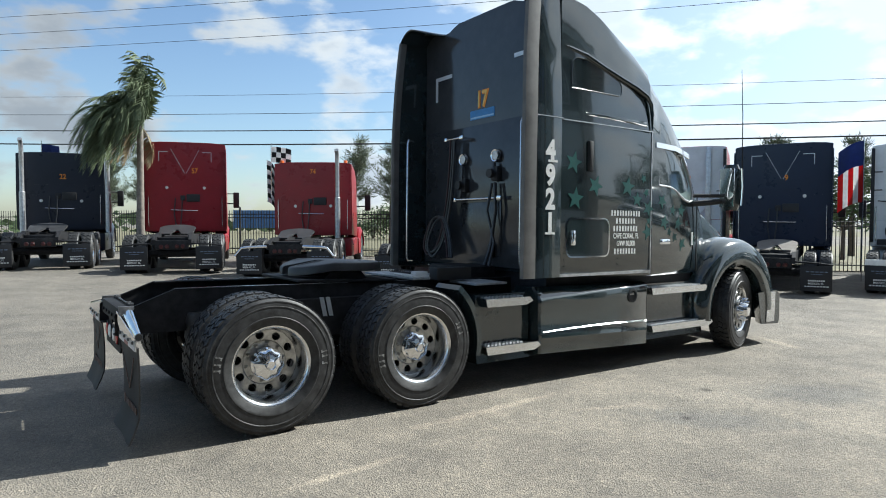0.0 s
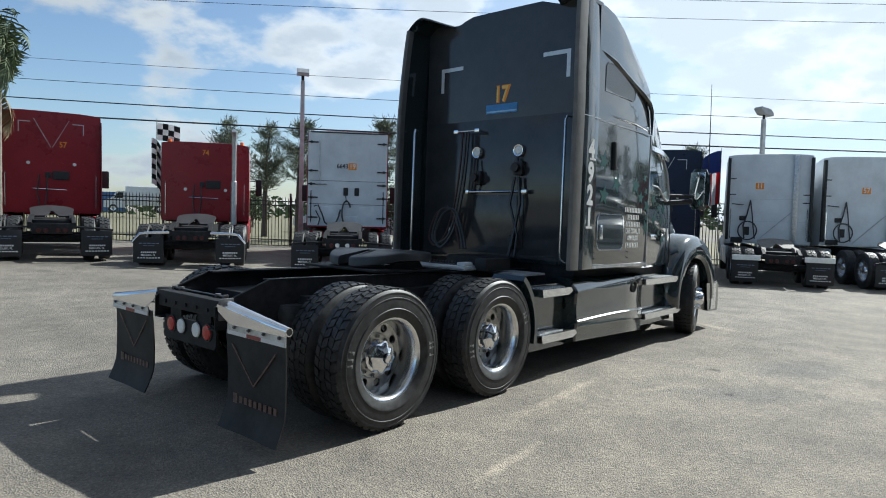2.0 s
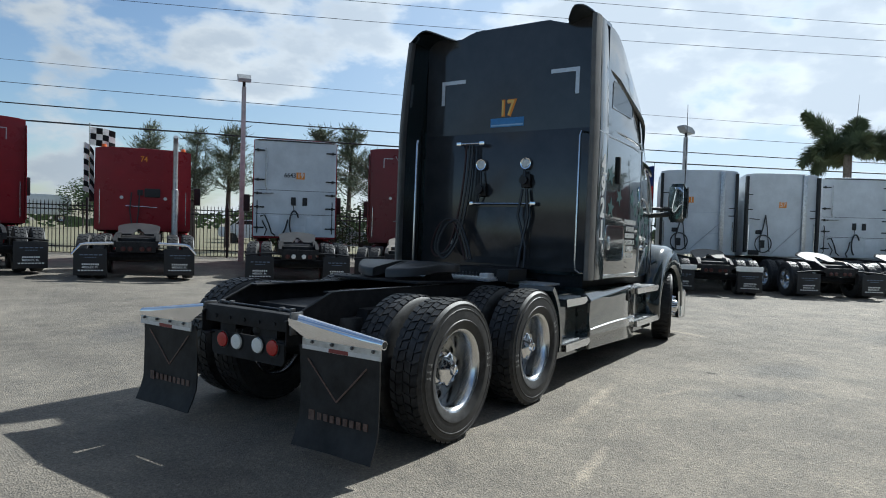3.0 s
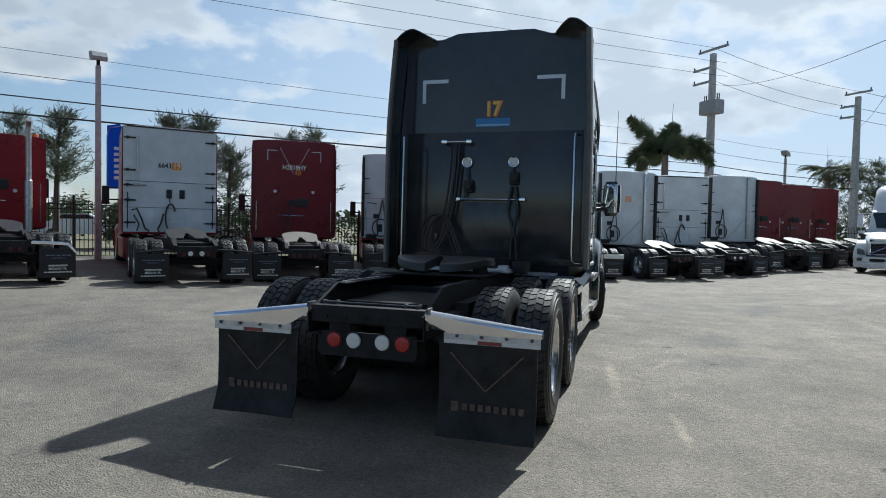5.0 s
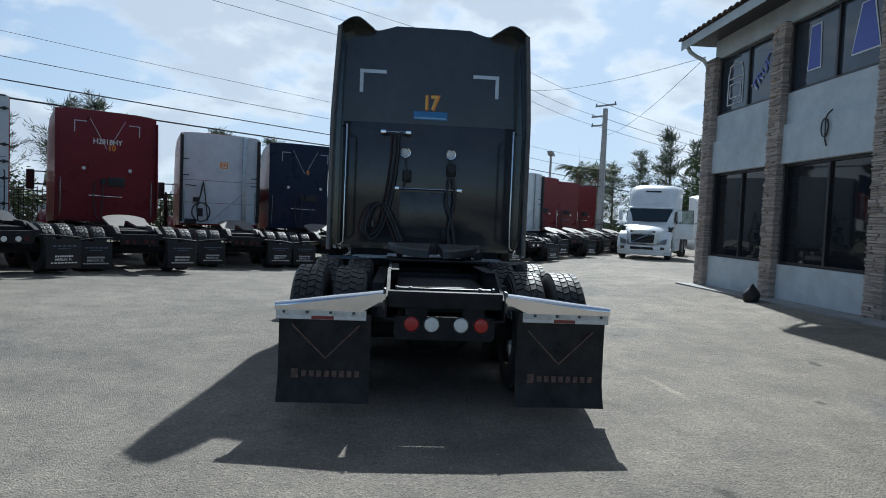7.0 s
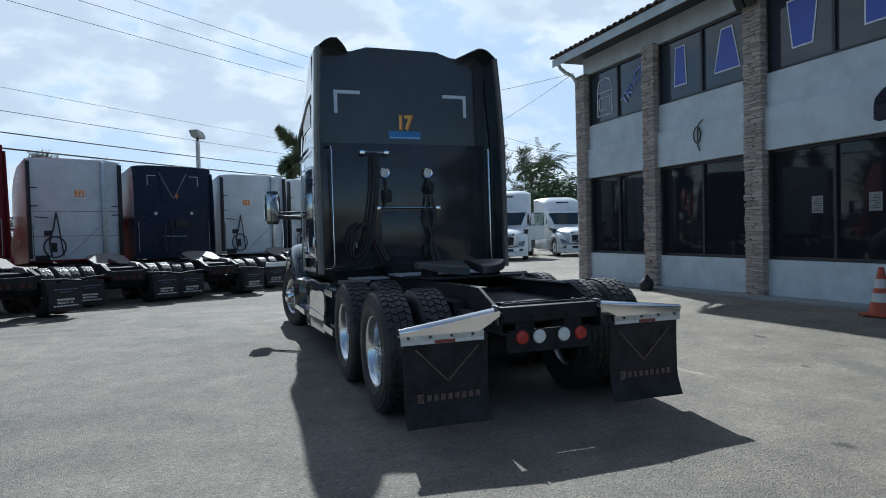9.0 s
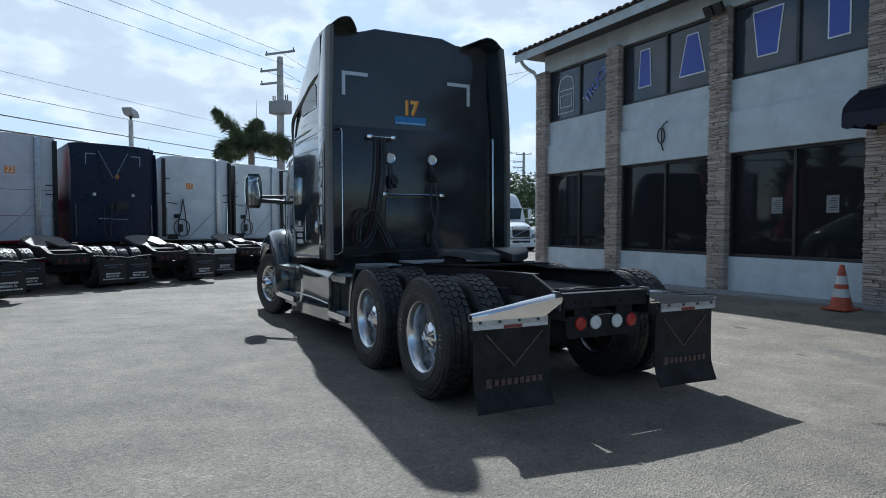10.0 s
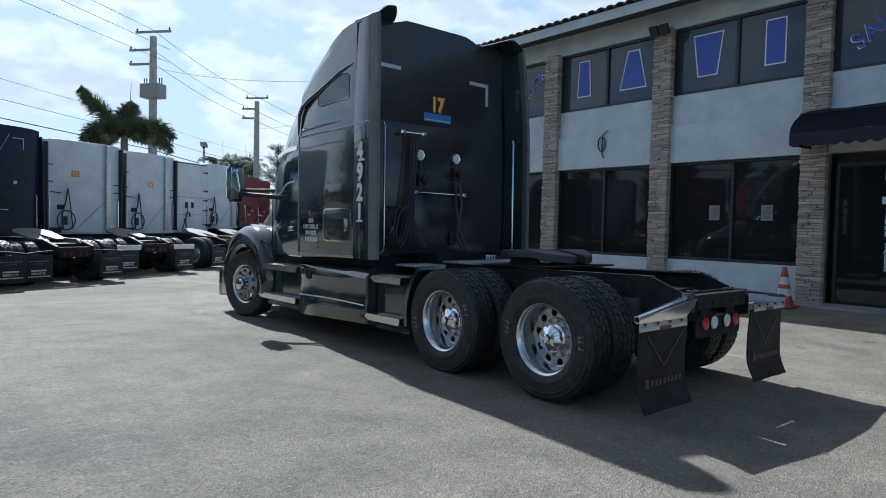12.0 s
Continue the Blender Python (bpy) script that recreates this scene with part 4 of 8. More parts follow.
        secs.append([(pi_[0], s * 0.80, pi_[1]), (pi_[0], s * 1.17, pi_[1]), (po[0], s * 1.205, po[1]), (po[0] * 0.75 + pt[0] * 0.25, s * 1.208, po[1] * 0.75 + pt[1] * 0.25), (po[0] * 0.5 + pt[0] * 0.5, s * 1.195, po[1] * 0.5 + pt[1] * 0.5 + 0.008), (po[0] * 0.22 + pt[0] * 0.78, s * 1.155, po[1] * 0.22 + pt[1] * 0.78 + 0.010), (pt[0], s * 1.08, pt[1]), (pt[0], s * 0.96, pt[1] + 0.02), (pt[0], s * 0.80, pt[1] + 0.03)])
    loft(bm, secs, close=True)
    part("front_fender", bm, M_BLACK, truck, "swept glossy black front fender")
    bm = nb()
    secs = []
    for k in range(7):
        a = radians(-70 + 140 * k / 6)
        secs.append([(6.02 + 0.10 * math.cos(a), s * (0.98 + 0.14 * math.sin(a) * 0.6), 1.02), (6.06 + 0.12 * math.cos(a), s * (1.0 + 0.15 * math.sin(a) * 0.6), 1.12), (5.98 + 0.11 * math.cos(a), s * (0.96 + 0.14 * math.sin(a) * 0.6), 1.25)])
    loft(bm, secs)
    part("headlamp", bm, M_WHITEL, truck, "clear wraparound headlamp")
    bm = nb()
    secs = []
    for y in (0.0, 0.5, 0.85, 1.05, 1.17, 1.19):
        xx = 6.80 - 0.34 * (y / 1.19) ** 3
        secs.append([(xx, s * y, 0.26), (xx + 0.03, s * y, 0.34), (xx + 0.02, s * y, 0.66), (xx - 0.06, s * y, 0.72), (xx - 0.40 * (y > 1.0) - 0.12, s * y, 0.70), (xx - 0.30 * (y > 1.0) - 0.12, s * y, 0.28)])
    loft(bm, secs, close=True)
    part("bumper", bm, M_BLACK, truck, "black front bumper")
    bm = nb()
    prism(bm, [(6.14, 0.30), (6.16, 0.70), (6.36, 0.70), (6.34, 0.30)], s * 1.192, s * 1.20)
    part("bumper_end", bm, M_ALU, truck, "bright bumper end")

bm = nb()
box(bm, 2.30, 4.92, -0.98, 0.98, 0.84, 1.07, 0.02)
part("underbody", bm, M_FRAME, truck)
# hood
bm = nb()
secs = []
for x, w, zt, ws in ((4.98, 0.93, 1.96, 0.62), (5.3, 0.87, 1.84, 0.58), (5.7, 0.80, 1.68, 0.54), (6.1, 0.72, 1.50, 0.50), (6.45, 0.64, 1.34, 0.44), (6.68, 0.55, 1.14, 0.38)):
    h = [(x, w, 0.75), (x, w, zt - 0.36), (x, w - 0.05, zt - 0.18), (x, ws + 0.05, zt - 0.05), (x, ws - 0.1, zt - 0.005), (x, ws * 0.4, zt), (x, 0, zt + 0.004)]
    secs.append(h + [(a, -b, c) for a, b, c in h[-2::-1]])
rows = loft(bm, secs)
bm.faces.new(rows[0][::-1])
bm.faces.new(rows[-1])
part("hood", bm, M_BLACK, truck, "sloping glossy black hood")
bm = nb()
box(bm, 6.64, 6.74, -0.36, 0.36, 0.72, 1.12, 0.05)
part("grille", bm, M_CHROME, truck, "chrome front grille")
bm = nb()
secs = []
for y in (-0.82, -0.5, 0, 0.5, 0.82):
    d = 0.16 * (y / 0.82) ** 2
    secs.append([(4.62 - d, y, 2.47 - d * 0.3), (4.66 - d, y, 2.48 - d * 0.3), (4.92 - d, y, 2.33 - d * 0.3), (4.90 - d, y, 2.31 - d * 0.3)])
loft(bm, secs, close=True)
part("sun_visor", bm, M_BLACK, truck, "black roof visor above the windscreen")
bm = nb()
wsx = []
for y in (-0.80, -0.4, 0.0, 0.4, 0.80):
    d = 0.14 * (y / 0.8) ** 2
    wsx.append([(4.70 - d, y, 2.46), (4.93 - d, y, 2.22), (5.10 - d, y, 1.98), (5.07 - d, y, 1.95), (4.9 - d, y, 2.19), (4.67 - d, y, 2.43)])
loft(bm, wsx, close=True)
part("windscreen", bm, M_GLASS, truck, "tinted windscreen")
for s in (1, -1):
    bm = nb()
    tube(bm, [(4.9, s * 0.9, 1.4), (4.9, s * 0.9, 1.41)], 0.01, 6)
    part("antenna_mount", bm, M_TRIM, truck)
bm = nb()
tube(bm, [(5.13, -1.40, 2.2), (5.12, -1.40, 2.9), (5.06, -1.41, 3.45)], [0.007, 0.006, 0.003], 6)
part("antenna", bm, M_TRIM, truck, "thin whip antenna")
# company lettering on both doors: readable lines as type, private ones as bars
for s in (1, -1):
    tm = lambda x, z: pose(x, s * (flank(x, z) + 0.0025), z, 90, 0, 1.7 if s < 0 else 178.3)
    xc = 3.265 if s < 0 else 3.33
    for k, wdt in (((0, 0.50), (1, 0.34), (2, 0.42), (5, 0.38)) if s < 0 else ((2, 0.14), (5, 0.36))):
        z = 1.695 - 0.081 * k - (0.04 if s > 0 else 0)
        n = max(5, int(wdt / 0.045))
        for j in range(n):
            bm = nb()
            x0 = xc - wdt / 2 + wdt * j / n
            yy = s * (flank(x0, z) + 0.001)
            box(bm, x0, x0 + wdt / n * 0.5, yy - 0.0015, yy + 0.0015, z - 0.029, z + 0.029)
            part("letter_bar", bm, M_WHITE, shell, smooth=False)
    lettering("door_line", "CAPE CORAL, FL", 0.080, M_WHITE, shell, tm(xc, 1.695 - 0.081 * 3 - (0.04 if s > 0 else 0)), sx=0.72, depth=0.0015)
    lettering("door_line", "GVW 80,000", 0.080, M_WHITE, shell, tm(xc, 1.695 - 0.081 * 4 - (0.04 if s > 0 else 0)), sx=0.72, depth=0.0015)
# faint teal stars along the right flank
srng = random.Random(4)
for k, (x, z, r) in enumerate(((2.44, 2.19, .11), (2.47, 1.83, .11), (2.76, 1.97, .105), (3.275, 1.98, .105), (3.44, 1.85, .08), (3.64, 1.76, .09), (3.64, 1.50, .09), (3.55, 2.08, .05), (3.60, 1.93, .05), (3.66, 1.62, .05), (3.95, 1.85, .08), (4.01, 1.61, .085), (4.18, 1.75, .06),
                               (4.37, 1.75, .07), (4.30, 1.59, .085), (4.23, 1.44, .06), (4.40, 1.36, .08), (4.64, 1.40, .075), (4.50, 1.60, .05), (4.12, 1.50, .05))):
    bm = nb()
    r *= 1.1
    yo = -flank(x - r * 0.5, z) + 0.004
    y2 = -flank(x - r * 0.5, z) - 0.002
    ang = srng.uniform(0, 1)
    prism(bm, [(x + (r if j % 2 == 0 else r * 0.42) * math.sin(ang + j * math.pi / 5), z + (r if j % 2 == 0 else r * 0.42) * math.cos(ang + j * math.pi / 5)) for j in range(10)], y2, yo)
    part("star", bm, M_TEAL, shell, "faint teal star decal", smooth=False)


# ---- ground ----
def ground_material():
    m = bpy.data.materials.new("worn_dusty_asphalt")
    m.use_nodes = True
    n, l = m.node_tree.nodes, m.node_tree.links
    p = n["Principled BSDF"]
    tc = n.new("ShaderNodeTexCoord")

    def noise(scale, detail=8, rough=0.6, vec=None):
        t = n.new("ShaderNodeTexNoise")
        t.inputs["Scale"].default_value, t.inputs["Detail"].default_value, t.inputs["Roughness"].default_value = scale, detail, rough
        l.new(vec or tc.outputs["Object"], t.inputs["Vector"])
        return t.outputs["Fac"]

    def ramp(src, a, ca, b, cb):
        r = n.new("ShaderNodeValToRGB")
        r.color_ramp.elements[0].position, r.color_ramp.elements[1].position = a, b
        r.color_ramp.elements[0].color, r.color_ramp.elements[1].color = (*ca, 1), (*cb, 1)
        l.new(src, r.inputs[0])
        return r.outputs[0]

    def mix(kind, fac, a, b):
        x = n.new("ShaderNodeMixRGB")
        x.blend_type = kind
        if isinstance(fac, float):
            x.inputs[0].default_value = fac
        else:
            l.new(fac, x.inputs[0])
        l.new(a, x.inputs[1])
        l.new(b, x.inputs[2])
        return x.outputs[0]

    big = ramp(noise(0.22, 6), 0.35, (0.150, 0.134, 0.114), 0.68, (0.236, 0.212, 0.180))
    mid = ramp(noise(1.6, 9, 0.7), 0.28, (0.60, 0.60, 0.61), 0.64, (1.12, 1.11, 1.08))
    grit = ramp(noise(42, 6, 0.8), 0.30, (0.62, 0.62, 0.63), 0.64, (1.20, 1.19, 1.16))
    peb = n.new("ShaderNodeTexVoronoi")
    peb.inputs["Scale"].default_value = 85
    l.new(tc.outputs["Object"], peb.inputs["Vector"])
    bw = n.new("ShaderNodeRGBToBW")
    l.new(peb.outputs["Color"], bw.inputs[0])
    pebc = ramp(bw.outputs[0], 0.20, (0.62, 0.62, 0.63), 0.84, (1.46, 1.43, 1.37))
    tar = ramp(noise(2.4, 7, 0.72), 0.60, (1, 1, 1), 0.72, (0.66, 0.68, 0.72))
    # long pale drag marks along the drive lane
    mp = n.new("ShaderNodeMapping")
    mp.inputs["Rotation"].default_value = (0, 0, radians(-12))
    mp.inputs["Scale"].default_value = (0.16, 2.6, 1)
    l.new(tc.outputs["Object"], mp.inputs["Vector"])
    drag = ramp(noise(1.0, 7, 0.6, mp.outputs[0]), 0.60, (1, 1, 1), 0.75, (1.22, 1.2, 1.16))
    spots = ramp(noise(0.9, 3, 0.4), 0.68, (1, 1, 1), 0.80, (0.62, 0.61, 0.6))
    c = mix("MULTIPLY", 1.0, big, mid)
    c = mix("MULTIPLY", 1.0, c, grit)
    c = mix("MULTIPLY", 0.42, c, pebc)
    chip = n.new("ShaderNodeTexVoronoi")
    chip.inputs["Scale"].default_value = 48
    l.new(tc.outputs["Object"], chip.inputs["Vector"])
    cb = n.new("ShaderNodeRGBToBW")
    l.new(chip.outputs["Color"], cb.inputs[0])
    c = mix("MULTIPLY", 0.45, c, ramp(cb.outputs[0], 0.70, (1, 1, 1), 0.86, (1.55, 1.52, 1.46)))
    c = mix("MULTIPLY", 0.45, c, ramp(cb.outputs[0], 0.10, (0.52, 0.52, 0.53), 0.26, (1, 1, 1)))
    c = mix("MULTIPLY", 0.8, c, tar)
    c = mix("MULTIPLY", 1.0, c, drag)
    c = mix("MULTIPLY", 0.8, c, spots)
    # paler before the shopfront; weaker light across the yard is painted darker and greyer
    sep = n.new("ShaderNodeSeparateXYZ")
    l.new(tc.outputs["Object"], sep.inputs[0])
    edge = n.new("ShaderNodeMath")
    edge.operation = "MULTIPLY_ADD"
    edge.inputs[1].default_value = 5.0
    l.new(noise(0.35, 5, 0.6), edge.inputs[0])
    l.new(sep.outputs["Y"], edge.inputs[2])
    mr = n.new("ShaderNodeMapRange")
    mr.inputs[1].default_value, mr.inputs[2].default_value = 4.5, 10.0
    l.new(edge.outputs[0], mr.inputs[0])
    c = mix("MULTIPLY", 1.0, c, ramp(mr.outputs[0], 0.0, (1.10, 1.09, 1.07), 1.0, (0.88, 0.89, 0.905)))
    # single scrapes, oil spots and patches of bare tar
    brk = noise(7, 6, 0.75)

    def blot(c, x0, y0, x1, y1, w, col, soft=0.5):
        q = n.new("ShaderNodeMapping")
        q.vector_type = "TEXTURE"
        q.inputs["Location"].default_value = ((x0 + x1) / 2, (y0 + y1) / 2, 0)
        q.inputs["Rotation"].default_value = (0, 0, math.atan2(y1 - y0, x1 - x0))
        q.inputs["Scale"].default_value = (math.hypot(x1 - x0, y1 - y0) / 2, w, 50)
        l.new(tc.outputs["Object"], q.inputs["Vector"])
        ln = n.new("ShaderNodeVectorMath")
        ln.operation = "LENGTH"
        l.new(q.outputs[0], ln.inputs[0])
        ad = n.new("ShaderNodeMath")
        ad.operation = "MULTIPLY_ADD"
        ad.inputs[1].default_value = 2.2
        l.new(brk, ad.inputs[0])
        l.new(ln.outputs["Value"], ad.inputs[2])
        f = ramp(ad.outputs[0], 0, (1, 1, 1), 1, (0, 0, 0))
        r = f.node.color_ramp
        ad2 = n.new("ShaderNodeMapRange")
        ad2.inputs[1].default_value, ad2.inputs[2].default_value = 2.0 - soft, 2.0 + soft * 0.4
        l.new(ad.outputs[0], ad2.inputs[0])
        l.new(ad2.outputs[0], f.node.inputs[0])
        x = n.new("ShaderNodeMixRGB")
        x.blend_type = "MULTIPLY"
        l.new(f, x.inputs[0])
        l.new(c, x.inputs[1])
        x.inputs[2].default_value = (*col, 1)
        return x.outputs[0]

    pale, tarry, oil = (1.5, 1.47, 1.42), (0.70, 0.73, 0.79), (0.42, 0.41, 0.40)
    for q in ((2.05, 3.87, 4.05, 4.09, 0.07, pale), (1.0, 3.36, 2.0, 3.47, 0.05, pale), (2.4, 3.80, 3.5, 3.93, 0.12, (1.22, 1.21, 1.19)), (3.65, 3.58, 4.2, 3.41, 0.06, pale), (8.6, 4.75, 8.1, 3.85, 0.10, pale),
              (5.4, 3.1, 6.6, 2.3, 0.45, tarry), (3.9, 3.3, 4.9, 2.3, 0.30, tarry), (0.2, 1.9, 1.4, 1.6, 0.25, tarry), (9.5, 1.8, 12.0, 1.0, 0.5, tarry), (-1.5, 8.6, -0.4, 9.2, 0.35, tarry), (1.5, 9.6, 3.2, 10.6, 0.5, tarry),
              (5.15, 3.35, 5.3, 3.40, 0.07, oil), (4.2, 2.9, 4.3, 2.95, 0.05, oil), (1.0, 2.2, 1.12, 2.2, 0.05, oil), (-0.9, 4.0, -0.75, 4.05, 0.06, oil), (0.6, 0.9, 0.8, 0.95, 0.07, oil), (-1.2, 7.9, -1.1, 7.95, 0.05, oil), (2.5, 1.2, 2.9, 1.1, 0.08, oil)):
        c = blot(c, *q)
    l.new(c, p.inputs["Base Color"])
    p.inputs["Roughness"].default_value = 0.85
    b1 = n.new("ShaderNodeBump")
    b1.inputs["Strength"].default_value, b1.inputs["Distance"].default_value = 0.7, 0.010
    l.new(peb.outputs["Distance"], b1.inputs["Height"])
    b2 = n.new("ShaderNodeBump")
    b2.inputs["Strength"].default_value, b2.inputs["Distance"].default_value = 0.45, 0.03
    l.new(noise(9, 6, 0.7), b2.inputs["Height"])
    l.new(b1.outputs[0], b2.inputs["Normal"])
    l.new(b2.outputs[0], p.inputs["Normal"])
    return m


M_GROUND = ground_material()
M_GRASS = mat("dry_grass_field", (0.17, 0.145, 0.085), 0.9, 0, 0.2, 0.5, 0.3, 8, col2=(0.105, 0.105, 0.055))
bm = nb()
gx = [-2500, -900, -300, -120, -50, -25, -15] + [-10 + 1.25 * k for k in range(45)] + [50, 60, 80, 140, 300, 900, 2500]
gy = [-2500, -900, -300, -120, -50, -25, -12] + [-6 + 1.25 * k for k in range(33)] + [40, 48, 60, 90, 160, 350, 900, 2500]
grid = [[bm.verts.new((x, y, ground_z(x, y))) for y in gy] for x in gx]
for i in range(len(gx) - 1):
    for j in range(len(gy) - 1):
        bm.faces.new((grid[i][j], grid[i + 1][j], grid[i + 1][j + 1], grid[i][j + 1]))
tagged(part("ground", bm, M_GROUND), "pale worn asphalt yard with dust and grit", "ground", kind="structure")

# fence line behind the parked row
FA, FD = Vector((12.9, 21.2)), Vector((-0.66, 0.751)).normalized()
FN = Vector((FD.y, -FD.x))


def along(s, off=0.0):
    p = FA + FD * s + FN * off
    return p.x, p.y


# field beyond the fence
bm = nb()
fr = []
for s in (-160, -60, -30, -15, 0, 15, 30, 60, 160):
    row = []
    for off in (0.25, 3, 8, 20, 60, 200):
        x, y = along(s, off)
        row.append(bm.verts.new((x, y, ground_z(x, y) + 0.03 + 0.05 * min(1, off / 3))))
    fr.append(row)
for a, b in zip(fr, fr[1:]):
    for k in range(5):
        bm.faces.new((a[k], b[k], b[k + 1], a[k + 1]))
tagged(part("grass_field", bm, M_GRASS), "dry green and tan grass beyond the fence", "grass", kind="structure")

# ---- parked row ----
def paint(name, c, rough=0.28, metal=0.0):
    return mat(name, c, rough, metal, 0.08, 1.6, 0.02, 14, coat=0.05, spec=0.35)


P_RED = paint("red_truck_paint", (0.25, 0.013, 0.02))
P_DRED = paint("dark_red_truck_paint", (0.16, 0.013, 0.02))
P_NAVY = paint("navy_truck_paint", (0.013, 0.021, 0.047))
P_WHITE = paint("white_truck_paint", (0.68, 0.70, 0.72), 0.35)
P_SILVER = paint("pale_grey_truck_paint", (0.56, 0.60, 0.64), 0.35)
P_DARKN = paint("black_navy_truck_paint", (0.012, 0.015, 0.028))
M_FLAPB = mat("black_flap_print", (0.012, 0.012, 0.014), 0.6, 0, 0.2, 12)
M_PRINT = mat("pale_blue_print", (0.16, 0.20, 0.29), 0.6, 0, 0.1, 12)
M_AMBER = mat("amber_lens", (0.8, 0.16, 0.02), 0.3, 0, 0.05, 12)
ROWW = {}


def row_wheel(parent, m):
    R = ROWW
    if "tyre" not in R:
        t = R["tyre"] = part("tyre", tyre_bm(0.5, 0.26, True, 28, 26), M_RUBBER, parent, "black tyre with worn tread", at=m)
        bm = nb()
        lathe(bm, [(0.298, 0.115), (0.27, 0.10), (0.255, 0.02), (0.13, 0.0), (0.12, 0.06), (0.09, 0.10), (0.001, 0.11)], 20)
        R["rim"] = part("rim", bm, M_ALU, t, "polished aluminium rim")
        R["tread"] = tagged(part("tread", tyre_bm(0.5, 0.26, True, 28, 26, body=False), M_RUBBER, t, smooth=False), kind="stuff")
        return t
    t = shared("tyre", R["tyre"], parent, m)
    shared("rim", R["rim"], t)
    tagged(shared("tread", R["tread"], t), kind="stuff")
    return t


def row_truck(x, y, th, body, back=None, roof=3.9, setb=3.85, label="", number="", code="", vees=False, clips=False, stacks=(), chrome=False, far=False, mirror=True, tarp=False, plate=True, seed=0, at=(-0.05, 1.05), amber=False, strip=False):
    """A parked sleeper tractor; its origin is at the mud flaps on the ground, it looks along +x."""
    rng = random.Random(seed)
    back = back or body
    gz = ground_z(x + math.cos(radians(th)) * 1.0, y + math.sin(radians(th)) * 1.0)
    T = thing("parked_truck", label, "truck", pose(x, y, gz, 0, 0, th), "row of parked trucks")
    W = 1.21
    for ax in (0.75, 2.07):
        for s in (1, -1):
            for yy in (1.08, 0.75):
                row_wheel(T, pose(ax, s * yy, 0.495, 0, rng.uniform(0, 360), 0 if s > 0 else 180))
    for s in (1, -1):
        row_wheel(T, pose(setb + 3.05, s * 1.04, 0.495, 0, 0, 0 if s > 0 else 180))
        bm = nb()
        prism(bm, [(0.05, 0.74), (0.05, 0.88), (0.45, 1.0), (setb + 3.6, 0.98), (setb + 3.6, 0.72), (0.4, 0.72)], s * 0.43 - 0.04, s * 0.43 + 0.04)
        part("frame_rail", bm, M_FRAME, T, smooth=False)
        bm = nb()
        if chrome:
            tube(bm, [(0.06, s * 0.45, 0.82), (0.02, s * 0.95, 0.80), (0.0, s * 1.08, 0.78), (-0.02, s * 1.24, 0.58)], [0.035, 0.035, 0.032, 0.02], 8)
        else:
            tube(bm, [(0.08, s * 0.45, 0.78), (0.02, s * 0.9, 0.76), (0.01, s * 1.22, 0.72)], 0.022, 8)
        part("flap_hanger", bm, M_CHROME if chrome else M_FRAME, T, "chrome hanger" if chrome else "")
        bm = nb()
        box(bm, -0.006, 0.006, min(s * 0.57, s * 1.21), max(s * 0.57, s * 1.21), 0.12, 0.70, 0.004)
        flap = part("mud_flap", bm, M_FLAPB, T, "black mud flap with pale print")
        for k, (w, z, hh, mm) in enumerate(((0.46, 0.565, 0.020, M_PRINT), (0.24, 0.51, 0.014, M_PRINT), (0.34, 0.36, 0.034, M_WHITE), (0.50, 0.23, 0.024, M_WHITE))):
            nn = 8 if k in (2, 3) else 5
            for j in range(nn):
                bm = nb()
                y0 = s * 0.89 - w / 2 + w * j / nn
                box(bm, -0.009, -0.005, y0, y0 + w / nn * 0.68, z - hh / 2, z + hh / 2)
                part("print_bar", bm, mm, flap, smooth=False)
        if "town" not in ROWW:
            ROWW["town"] = text_mesh("MEDLEY, FL", 0.062, depth=0.001)
            ROWW["town"].materials.clear()
            ROWW["town"].materials.append(M_WHITE)
        town = new("flap_line", ROWW["town"])
        town.parent = flap
        town.matrix_basis = pose(-0.0085, s * 0.89, 0.295, 90, 0, -90)
    bm = nb()
    box(bm, 0.06, 0.12, -0.40, 0.40, 0.62, 0.86, 0.01)
    cross = part("rear_crossmember", bm, M_FRAME, T)
    for yy in (0.26, 0.12, -0.12, -0.26):
        bm = nb()
        lathe(bm, [(0.001, -0.02), (0.045, -0.015), (0.055, 0.0)], 14, "x")
        part("tail_light", bm, M_DULLRED if abs(yy) > 0.2 or not clips else M_WHITEL, cross, at=pose(0.058, yy, 0.70))
    bm = nb()
    for ax in (0.75, 2.07):
        tube(bm, [(ax, -1.0, 0.495), (ax, 1.0, 0.495)], 0.1, 8)
    box(bm, 0.45, setb, -0.38, 0.38, 0.72, 0.93, 0.02)
    part("chassis", bm, M_FRAME, T)
    # coupling plate tipped back
    bm = nb()
    ol = [(-0.55, 0.42), (-0.53, 0.14), (-0.1, 0.03), (-0.1, -0.03), (-0.53, -0.14), (-0.55, -0.42)] + [(0.05 + 0.42 * math.cos(radians(a)), 0.48 * math.sin(radians(a))) for a in range(-75, 76, 15)]
    loft(bm, [[(p, q, -0.02) for p, q in ol], [(p, q, 0.02) for p, q in ol]], close=True)
    part("fifth_wheel", bm, M_STEELL if plate else M_COUPLE, T, "worn steel coupling plate", at=pose(1.5, 0, 1.13, 0, -14, 0))
    bm = nb()
    for s in (1, -1):
        prism(bm, [(0.35, 0.93), (0.55, 1.03), (1.2, 1.05), (1.2, 0.93)], s * 0.40 - 0.05, s * 0.40 + 0.05)
    part("ramp", bm, M_STEELL if plate else M_FRAME, T, "pale worn ramp")
    # sleeper, cab and hood as one shell
    bm = nb()
